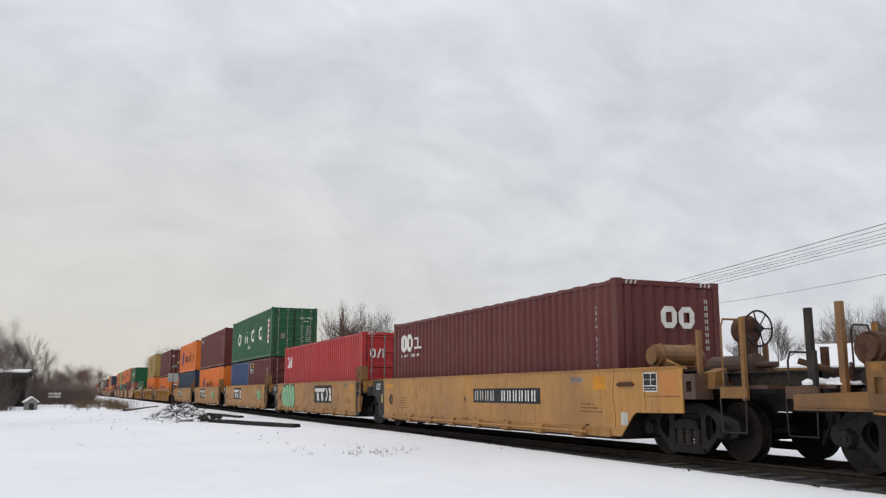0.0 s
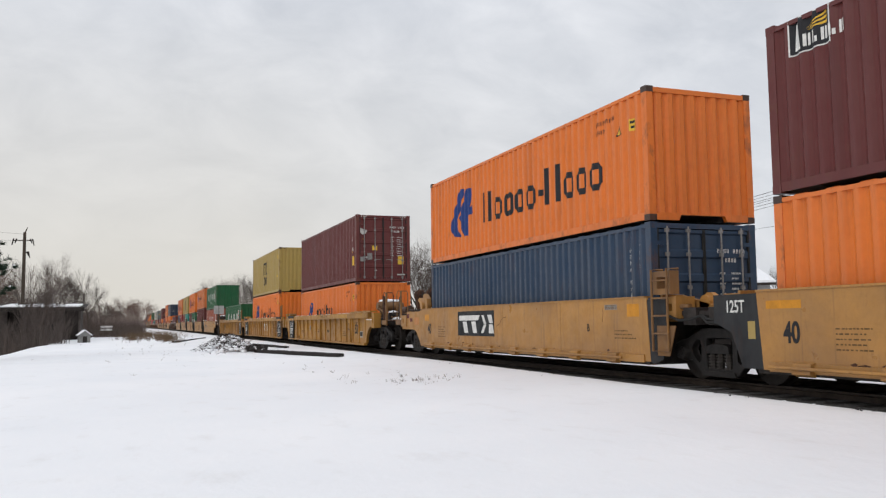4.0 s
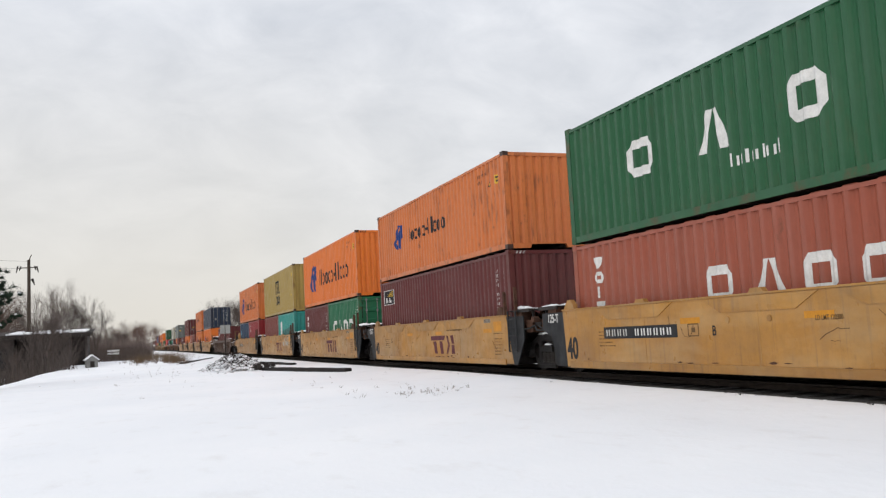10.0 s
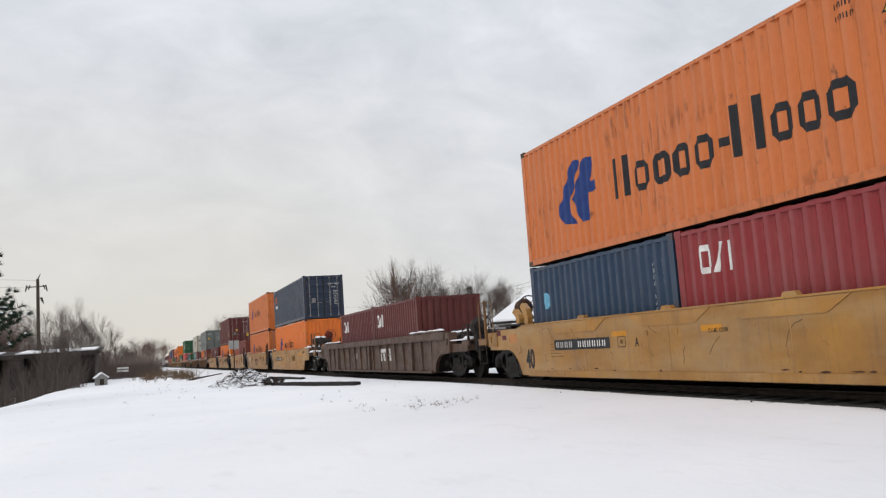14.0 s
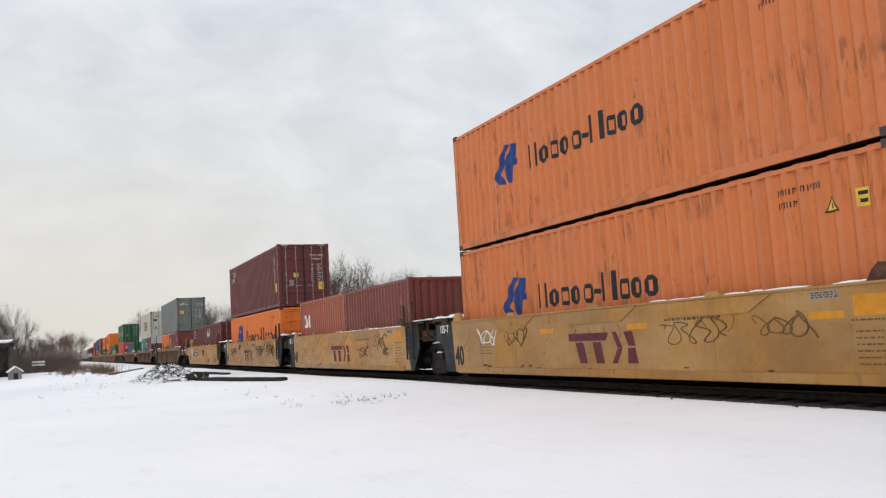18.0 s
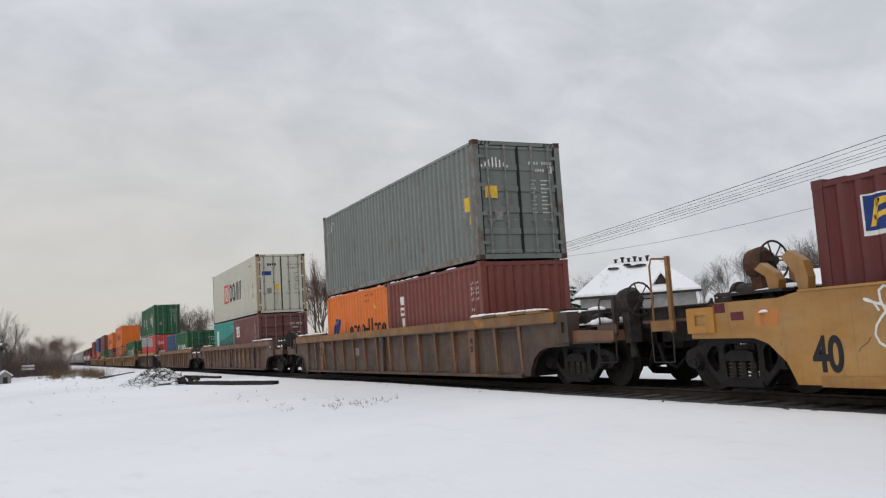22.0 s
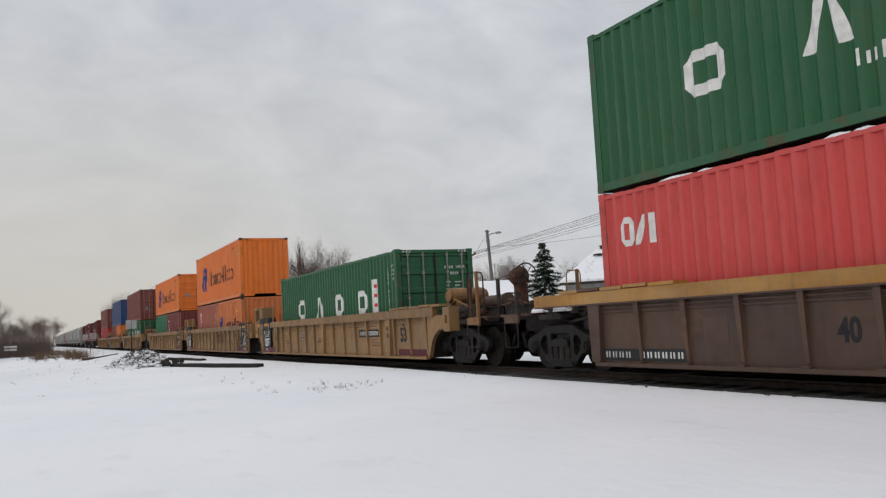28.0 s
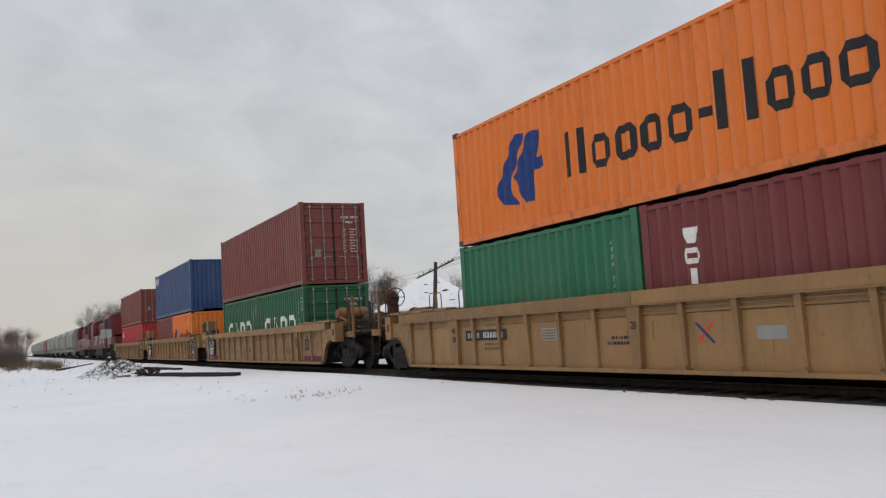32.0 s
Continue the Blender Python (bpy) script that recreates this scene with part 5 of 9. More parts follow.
def livery_green(root, L, H, z, skip=(), wide=False):
    for i, (a, b) in enumerate(((2.14, 3.03), (4.41, 5.44), (6.54, 7.41), (8.78, 9.64)) if wide else ((2.4, 3.25), (4.62, 5.4), (6.74, 7.5), (8.94, 9.72))):
        if L < 7:
            a, b = 1.0 + i * 1.05, 1.8 + i * 1.05
        if i in skip:
            continue
        h = 0.72
        m = (a + b) / 2
        # a ring, a triangle and two more rings in the place of the letters
        polys = ring(a, b, z, z + h, .18) if i != 1 else [[(a, z), (a + .22, z), (m - .01, z + h), (m - .13, z + h)], [(b - .22, z), (b, z), (m + .13, z + h), (m + .01, z + h)]]
        side_mark(root, L, polys, MARKW, name="white_block")
    if L > 7:
        e = 11.08 if wide else 10.22
        side_mark(root, L, [R_(e, e + .42, z - 0.28, z + 1.0)], MARKW, name="white_panel")
        side_mark(root, L, [R_(e + .08, e + .34, z - 0.1 + k * .28, z + 0.0 + k * .28) for k in range(4)], MARKR, name="red_script_bar").location.x -= .003
        side_mark(root, L, [R_(5.4 + k * .12, 5.45 + k * .12, z - .36, z - (.2 if k % 3 else .14)) for k in range(10)], MARKW, name="small_bar")
    side_mark(root, L, id_column(L - 0.62, H - 0.5) + id_column(L - 0.3, H - 0.4, 4), MARKW, name="stencil_bar")


def livery_mustard(root, L, H, z):
    polys = [R_(5.45, 5.68, z + .74, z + 1.46), R_(6.0, 6.23, z + .74, z + 1.46), R_(6.55, 6.8, z + .74, z + 1.46), [(5.3, z + 1.463), (6.8, z + 1.463), (6.66, z + 1.62), (5.3, z + 1.6)], R_(6.803, 7.1, z + .74, z + .86)]
    polys += ring(5.58, 6.15, z, z + .62, .16) + ring(6.28, 6.9, z, z + .62, .16)
    side_mark(root, L, polys, MARKK, name="dark_emblem")
    side_mark(root, L, id_column(0.62, H - 0.5, 10) + id_column(0.95, H - 0.55, 12), MARKK, name="stencil_bar")
    side_mark(root, L, id_column(L - 1.3, H - 0.5, 10), MARKK, name="stencil_bar")
    side_mark(root, L, [R_(L - 1.1, L - 0.75, 1.0, 1.1), R_(L - 0.75, L - 0.55, H - 0.7, H - 0.5)], MARKY, name="yellow_sticker")


def livery_corner(root, L, H, z, u=0.52):
    """Bold white mark high at the far end."""
    side_mark(root, L, ring(u, u + .36, z, z + .5, .11) + [[(u + .4, z), (u + .52, z), (u + .7, z + .5), (u + .58, z + .5)], R_(u + .78, u + .9, z, z + .5)], MARKW, name="white_emblem")
    side_mark(root, L, id_column(L - 0.75, H - 0.45) + id_column(L - 0.42, H - 0.45, 4), MARKW, name="stencil_bar")


def livery_vertical(root, L, H, z, u, n=4, w=0.34, h=0.22):
    polys = []
    for i in range(n):
        z1, z0 = z - i * .31, z - i * .31 - .24
        if i == 1:
            polys += ring(u, u + w, z0, z1, .08)
        elif i == 2:
            polys += [R_(u + w * .35, u + w * .65, z0, z1)]
        else:
            polys += [[(u, z1 - .07), (u + w * .32, z0), (u + w * .68, z0), (u + w, z1 - .07), (u + w, z1), (u, z1)]]
    side_mark(root, L, polys, MARKW, name="white_block")
    side_mark(root, L, id_column(L - 0.55, H - 0.45) + id_column(L - 0.28, H - 0.45, 4), MARKW, name="stencil_bar")


def livery_plaque(root, L, H, z, u, back=None, w=1.2, h=0.55):
    """A framed plaque with a pale beam and white lettering bars."""
    side_mark(root, L, [R_(u, u + w, z, z + h)], MARKW, name="plaque_frame")
    back_ob = side_mark(root, L, [R_(u + .025, u + w - .025, z + .02, z + h - .02)], back or MARKK, name="plaque")
    back_ob.location.x = -0.003
    ob = side_mark(root, L, [[(u + .34, z + h * (.56 + .03 * k)), (u + w - .06, z + h * (.56 + .14 * k)), (u + w - .06, z + h * (.64 + .14 * k))] for k in range(3)], MARKY if back is not MARKW else OCHRETAG, name="yellow_beam")
    ob.location.x = -0.006
    ob = side_mark(root, L, [[(u + .1, z + .06), (u + .24, z + .06), (u + .2, z + h * .82), (u + .14, z + h * .82)]] + [p for i in range(5) for p in (R_(u + .29 + i * .16, u + .335 + i * .16, z + .08, z + h * .48), R_(u + .355 + i * .16, u + .4 + i * .16, z + .08, z + h * (.3 if i % 2 else .48)))], MARKW if back is not MARKW else OCHRETAG, name="white_bar")
    ob.location.x = -0.006
    side_mark(root, L, id_column(L - 0.85, H - 0.45) + id_column(L - 0.45, H - 0.4, 4), MARKW, name="stencil_bar")


def stickered(f):
    """A livery with the yellow warning stickers added."""
    def g(r, L, H):
        f(r, L, H)
        side_mark(r, L, [tri(L - 0.72, 1.3, .12)], MARKY, name="warning_sticker")
        side_mark(r, L, [R_(L - 0.82, L - 0.5, .72, 1.12)], MARKY, name="yellow_sticker")
        end_sticker(r, L, -.5, -.28, 1.35, 1.55, MARKY, "warning_sticker")
        end_sticker(r, L, .66, .92, .75, 1.1, MARKY, "yellow_sticker")
    return g


def livery_ids(root, L, H, mat=None):
    side_mark(root, L, id_column(L - 0.75, H - 0.45) + id_column(L - 0.42, H - 0.4, 4), mat or MARKW, name="stencil_bar")


def end_sticker(root, L, x0, x1, z0, z1, mat, name="sticker", y=None):
    key = ("sticker", round(x1 - x0, 2), round(z1 - z0, 2))
    me = shared(key, lambda b: box(b, 0, x1 - x0, -0.002, 0.0, 0, z1 - z0))
    put(name, me, mat, root, pose(x0, -L / 2 + (0.0105 if y is None else y), z0))


def worn(mat):
    """The same paint on corner posts and bottom rails, chipped and rusted."""
    k = "worn_" + mat.name
    if k not in MATS:
        MATS[k] = mat.copy()
        MATS[k].name = k
        for nd in MATS[k].node_tree.nodes:
            if nd.type == "MAP_RANGE" and abs(nd.inputs["From Min"].default_value - 0.63) < 1e-4:
                nd.inputs["From Min"].default_value = 0.52
                nd.inputs["From Max"].default_value = 0.68
                nd.inputs["To Max"].default_value = 0.75
                if mat is GREY:
                    nd.inputs["From Min"].default_value, nd.inputs["From Max"].default_value = 0.44, 0.56
    return MATS[k]


def container(s, z, length, height, mat, end, label, paint_marks=None, flat=False, ids=True, castmat=None):
    """One box; s is the place of its near end along the train."""
    L, H = {40: 12.192, 20: 6.058}[length], height
    root = new("shipping_container")
    ms = box_meshes(L, H, flat)
    if mat not in (ORANGE, ORANGE2, GREY, OFFWHITE, MUSTARD):
        castmat = castmat or worn(mat)
    for m in (Matrix(), TURN):
        put("side_panel", ms["side_panel"], mat, root, m)
        put("bottom_rail", ms["bottom_rail"], worn(mat), root, m)
        put("top_rail", ms["top_rail"], mat, root, m)
        put("header", ms["header"], mat, root, m)
        wall_end = L > 7 and (m is TURN) == (end == "door")
        put("end_sill", ms["front_sill" if wall_end else "door_sill"], mat, root, m)
    put("roof", ms["roof"], mat, root)
    put("floor", ms["floor"], STEEL, root)
    for m in (Matrix(), MIRX, MIRY, TURN):
        put("corner_post", ms["corner_post"], STAIN if mat is OFFWHITE else worn(mat), root, m)
        put("corner_casting", ms["corner_casting"], castmat or CASTING, root, m)
        put("corner_casting", ms["corner_casting"], castmat or CASTING, root, Matrix.Translation((0, 0, H - 0.118)) @ m)
    flip = Matrix() if end == "door" else TURN
    put("end_wall", ms["end_wall"], mat, root, TURN @ flip)
    for m in (Matrix(), MIRX):
        door = put("door", ms["door"], mat, root, flip @ m)
        for x in (-0.86, -0.38):
            put("lock_rod", ms["lock_rod"], RODM if mat is not ORANGE else mat, door, pose(x, 0, 0))
        if end == "door":
            for k in range(4):
                put("hinge", ms["hinge"], mat, door, pose(0, 0, 0.4 + (H - 0.8) * k / 3))
    if H > 2.7:
        tagged(put("height_stripe", ms["height_stripe"], DULLW if mat in (MAROON, GREEN, RED, RED2) else MARKK, root), kind="stuff")
    if end == "door" and ids:
        ink = MARKW if mat not in (ORANGE, ORANGE2, OFFWHITE) else MARKK
        put("gasket", ms["gasket"], worn(mat) if mat in (ORANGE, ORANGE2) else RUBBER, root)
        bars = [(0.3 + k * .075 + d, 0.314 + k * .075 + d, H - 0.57, H - 0.49) for k in range(9) if k != 4 for d in (0, .03)] + [(0.48 + k * .07 + d, 0.494 + k * .07 + d, H - 0.75, H - 0.67) for k in range(4) for d in (0, .028)]
        for k in range(9):
            zz = H - 0.98 - k * 0.10
            bars += [(0.34 + j * .035, 0.36 + j * .035, zz, zz + 0.034) for j in range((4, 3)[k % 2])] + [(0.62 + j * .034, 0.638 + j * .034, zz, zz + 0.034) for j in range((7, 5)[k % 2])]
        def stencil(b):
            for x0, x1, z0, z1 in bars:
                box(b, x0, x1, -L / 2 + 0.0085, -L / 2 + 0.0105, z0, z1)
        tagged(put("stencil_bar", shared(("stencil_bar", L, H), stencil), ink, root), kind="stuff")
        end_sticker(root, L, -0.72, -0.5, 0.95, 1.22, RODM, "data_plate")
    if paint_marks:
        paint_marks(root, L, H)
    tagged(root, label, "shipping container", "containers on the train")
    MOVERS.append((root, s + L / 2, z))
    return root


# ---- well cars ----
def cast_plate(b, outlines, x, half, bevel):
    """A cast plate with windows: outlines in the plane of the track's length and height, the first the outer one."""
    cu = bpy.data.curves.new("casting", "CURVE")
    cu.dimensions, cu.fill_mode, cu.extrude, cu.bevel_depth, cu.bevel_resolution = "2D", "BOTH", half, bevel, 1
    for pts in outlines:
        sp = cu.splines.new("POLY")
        sp.points.add(len(pts) - 1)
        for p, (y, z) in zip(sp.points, pts):
            p.co = (y, z, 0, 1)
        sp.use_cyclic_u = True
    ob = bpy.data.objects.new("casting", cu)
    scene.collection.objects.link(ob)
    me = bpy.data.meshes.new_from_object(ob)
    bpy.data.objects.remove(ob)
    me.transform(Matrix(((0, 0, -1, x), (1, 0, 0, 0), (0, 1, 0, 0), (0, 0, 0, 1))))
    b.from_mesh(me)


def truck_mesh_frame(b):
    """Cast side frame with its three windows, bolster end and bearing caps, seen from outside."""
    half = [(0.36, 0.11), (0.46, 0.14), (0.60, 0.27), (0.72, 0.38), (0.80, 0.36), (0.98, 0.36), (1.14, 0.40), (1.20, 0.50), (1.16, 0.62), (1.02, 0.68), (0.84, 0.71), (0.62, 0.80), (0.46, 0.87), (0.30, 0.89)]
    outer = half + [(-y, z) for y, z in half[::-1]]
    win = [(0.46, 0.36), (0.45, 0.62), (0.49, 0.70), (0.56, 0.71), (0.66, 0.64), (0.71, 0.55), (0.68, 0.46), (0.59, 0.36), (0.52, 0.31)]
    mid = [(-0.30, 0.21), (0.30, 0.21), (0.34, 0.26), (0.35, 0.68), (0.30, 0.75), (-0.30, 0.75), (-0.35, 0.68), (-0.34, 0.26)]
    cast_plate(b, [outer, win, [(-y, z) for y, z in win], mid], -1.07, 0.05, 0.018)
    prism(b, [(-0.29, 0.48), (0.29, 0.48), (0.27, 0.60), (0.14, 0.64), (-0.14, 0.64), (-0.27, 0.60)], 0, -1.17, -1.0)
    prism(b, [(-0.44, 0.10), (0.44, 0.10), (0.40, 0.18), (-0.40, 0.18)], 0, -1.17, -1.0)
    for y in (-0.89, 0.89):
        rod(b, (-1.23, y, 0.47), (-1.10, y, 0.47), 0.105, 0.15, 14)
        rod(b, (-1.25, y, 0.47), (-1.23, y, 0.47), 0.05, 0.05, 6)
        for k in range(3):
            a = k * 2.1
            rod(b, (-1.245, y + .075 * math.cos(a), 0.47 + .075 * math.sin(a)), (-1.22, y + .075 * math.cos(a), 0.47 + .075 * math.sin(a)), 0.018, n=6)


def truck_mesh_spring(b):
    for k in range(5):
        z = 0.225 + k * 0.05
        rod(b, (-1.09, 0, z), (-1.09, 0, z + 0.026), 0.08, 0.086, 9)
        rod(b, (-1.09, 0, z + 0.026), (-1.09, 0, z + 0.05), 0.055, 0.055, 7)


def truck_mesh_bolster(b):
    box(b, -1.05, 1.05, -0.2, 0.2, 0.5, 0.72)
    box(b, -0.35, 0.35, -0.35, 0.35, 0.66, 0.84)
    for y in (-0.42, 0.42):
        box(b, -0.9, 0.9, y - 0.05, y + 0.05, 0.3, 0.42)


def wheelset_mesh(b):
    rod(b, (-1.15, 0, 0), (1.15, 0, 0), 0.085, n=10)
    for s in (-1, 1):
        rod(b, (s * 0.69, 0, 0), (s * 0.825, 0, 0), 0.46, 0.455, 32)
        rod(b, (s * 0.66, 0, 0), (s * 0.69, 0, 0), 0.485, 0.485, 32)
        rod(b, (s * 0.825, 0, 0), (s * 0.83, 0, 0), 0.36, 0.34, 32)
        rod(b, (s * 0.83, 0, 0), (s * 0.87, 0, 0), 0.15, 0.13, 16)
        for k in range(5):
            a = k * 2 * math.pi / 5
            c = Vector((s * 0.831, math.cos(a) * 0.25, math.sin(a) * 0.25))
            rod(b, c, c + Vector((s * 0.006, 0, 0)), 0.04, n=8)


def truck(parent, y, mat=None, snow=False):
    t = put("truck", shared("bolster", truck_mesh_bolster), STEEL, parent, pose(0, y, 0))
    for m in (Matrix(), MIRX):
        put("side_frame", shared("side_frame", truck_mesh_frame), mat or CASTIRON, t, m)
    for a in (-0.2, 0.0, 0.2):
        put("spring", shared("spring", truck_mesh_spring), SPRING, t, pose(0, a, 0))
    if snow:
        def caps(b):
            q = random.Random(4)
            for yy, rr in ((-0.75, .16), (-0.35, .3), (0.25, .34)):
                mound(b, -1.07, yy, 0.895 if abs(yy) < .5 else 0.76, .07, rr, .05, q, 9)
            mound(b, -1.12, 0.0, 0.64, .05, .2, .04, q, 8)
        tagged(put("truck_snow", shared("truck_snow", caps, True), SNOWCAP, t), kind="stuff")
    for a in (-0.89, 0.89):
        w = put("wheelset", shared("wheelset", wheelset_mesh), WHEELM, t, pose(0, a, 0.46))
        WHEELS.append((w, a))
    return t


def y_of(u):
    return 6.095 - u


def plate(root, name, upoly, x, t, mat, label="", both=True):
    """A flat plate on the car's side: outline in metres from the box's far end and above the rail."""
    for s in ((-1, 1) if both else (-1,)):
        bm = bmesh.new()
        prism(bm, [(y_of(u), z) for u, z in upoly], 0, min(s * x, s * (x - t)), max(s * x, s * (x - t)))
        ob = part(name, bm, mat, root, label if s < 0 else "")
    return ob


def dashes(root, u0, u1, z, h, x, mat, seed=0):
    """A line of small lettering that cannot be read: short plain bars."""
    q = random.Random(int(u0 * 100 + z * 1000) + seed)
    bm = bmesh.new()
    u = u0
    while u < u1 - .02:
        w = q.uniform(.02, .09)
        prism(bm, [(y_of(min(u + w, u1)), z), (y_of(u), z), (y_of(u), z + h), (y_of(min(u + w, u1)), z + h)], 0, -x - .0015, -x)
        u += w + q.uniform(.012, .035)
    tagged(part("stencil_line", bm, mat, root), kind="stuff")


def holed_block(b, x0, x1, y0, y1, z0, z1, hy=0.34, hz=0.34):
    """A cast block with a rectangular slot that goes through it sideways."""
    cy, cz, a, c = (y0 + y1) / 2, (z0 + z1) / 2, (y1 - y0) * hy / 2, (z1 - z0) * hz / 2
    outer = [(y0, z0), (y1, z0), (y1, z1), (y0, z1)]
    inner = [(cy - a, cz - c), (cy + a, cz - c), (cy + a, cz + c), (cy - a, cz + c)]
    ring4 = [[b.verts.new((x, *p)) for p in poly] for x in (x0, x1) for poly in (outer, inner)]
    for i in range(4):
        j = (i + 1) % 4
        b.faces.new((ring4[0][i], ring4[0][j], ring4[1][j], ring4[1][i]))
        b.faces.new((ring4[2][i], ring4[3][i], ring4[3][j], ring4[2][j]))
        b.faces.new((ring4[0][i], ring4[2][i], ring4[2][j], ring4[0][j]))
        b.faces.new((ring4[1][i], ring4[1][j], ring4[3][j], ring4[3][i]))


def stencil_panel(root, u0, u1, z0, z1, x):
    """White-ruled black notice in two columns with print that cannot be read."""
    plate(root, "notice_frame", R_(u0, u1, z0, z1), x + .002, .002, MARKW, both=False)
    m, zm, g = u0 + (u1 - u0) * .55, z0 + (z1 - z0) * .3, .018
    for a, b, c, d in ((u0 + g, m - g / 2, zm + g / 2, z1 - g), (m + g / 2, u1 - g, zm + g / 2, z1 - g), (u0 + g, u1 - g, z0 + g, zm - g / 2)):
        plate(root, "notice_cell", R_(a, b, c, d), x + .0035, .0015, DARK, both=False)
        dashes(root, a + .02, b - .02, (c + d) / 2 - .01, .018, x + .0036, DULLW)


def paint_cracks(root, seed, n, zb, u0=.6, u1=11.8):
    """Fine dark cracks, creases and drips in the paint of a side."""
    q = random.Random(seed)
    bm = bmesh.new()
    for _ in range(n):
        u, z, a = q.uniform(u0, u1), q.uniform(zb + .3, 1.36), q.choice((0.0, 1.57, -1.57, 0.8, 2.4))
        pts = [(y_of(u), z)]
        for k in range(q.randrange(3, 8)):
            a += q.uniform(-.75, .75)
            l = q.uniform(.04, .15)
            u, z = u + l * math.cos(a), min(1.42, max(zb + .18, z + l * math.sin(a)))
            pts.append((y_of(u), z))
        ribbon(bm, pts, q.uniform(.005, .011), -1.5, -.0022)
    tagged(part("paint_crack", bm, GRIME_SHADE, root), kind="stuff")


def ladder(root, y0, y1, z0, z1, x, mat, rungs=4):
    bm = bmesh.new()
    path_rod(bm, [(x + 0.25, y0, z1), (x, y0, z1), (x, y0, z0), (x, y1, z0), (x, y1, z1), (x + 0.25, y1, z1)], 0.024, 6)
    lad = part("ladder", bm, mat, root)
    for k in range(1, rungs):
        z = z0 + (z1 - z0 - 0.2) * k / max(1, rungs - 1)
        bm = bmesh.new()
        rod(bm, (x, y0, z), (x, y1, z), 0.017, n=5)
        part("rung", bm, mat, lad)
    return lad


def brake_wheel(root, y, z, mat, x=0.25, rim=None):
    bm = bmesh.new()
    n = 20
    ringp = [Vector((x + 0.29 * math.cos(k * 2 * math.pi / n), y, z + 0.29 * math.sin(k * 2 * math.pi / n))) for k in range(n + 1)]
    path_rod(bm, ringp, 0.017, 6)
    w = part("brake_wheel", bm, rim or mat, root)
    for k in range(3):
        bm = bmesh.new()
        rod(bm, ringp[k * 3], ringp[k * 3 + n // 2], 0.012, n=5)
        part("spoke", bm, rim or mat, w)
    bm = bmesh.new()
    rod(bm, (x, y - 0.05, z), (x, y + 0.12, z), 0.06, n=8)
    part("hub", bm, rim or mat, w)
    bm = bmesh.new()
    rod(bm, (x - .06, y + 0.06, z - .02), (x - .06, y + 0.16, z - .02), 0.18, 0.25, 16)
    rod(bm, (x - .06, y + 0.16, z - .02), (x - .06, y + 0.34, z - .02), 0.25, 0.22, 16)
    prism(bm, [(y + 0.1, z - 0.75), (y + 0.26, z - 0.75), (y + 0.32, z - 0.1), (y + 0.1, z - 0.1)], 0, x - .18, x + .06)
    rod(bm, (x - .06, y + 0.2, z - 1.0), (x - .06, y + 0.2, z - 0.3), 0.06)
    part("brake_housing", bm, mat, root)
    return w


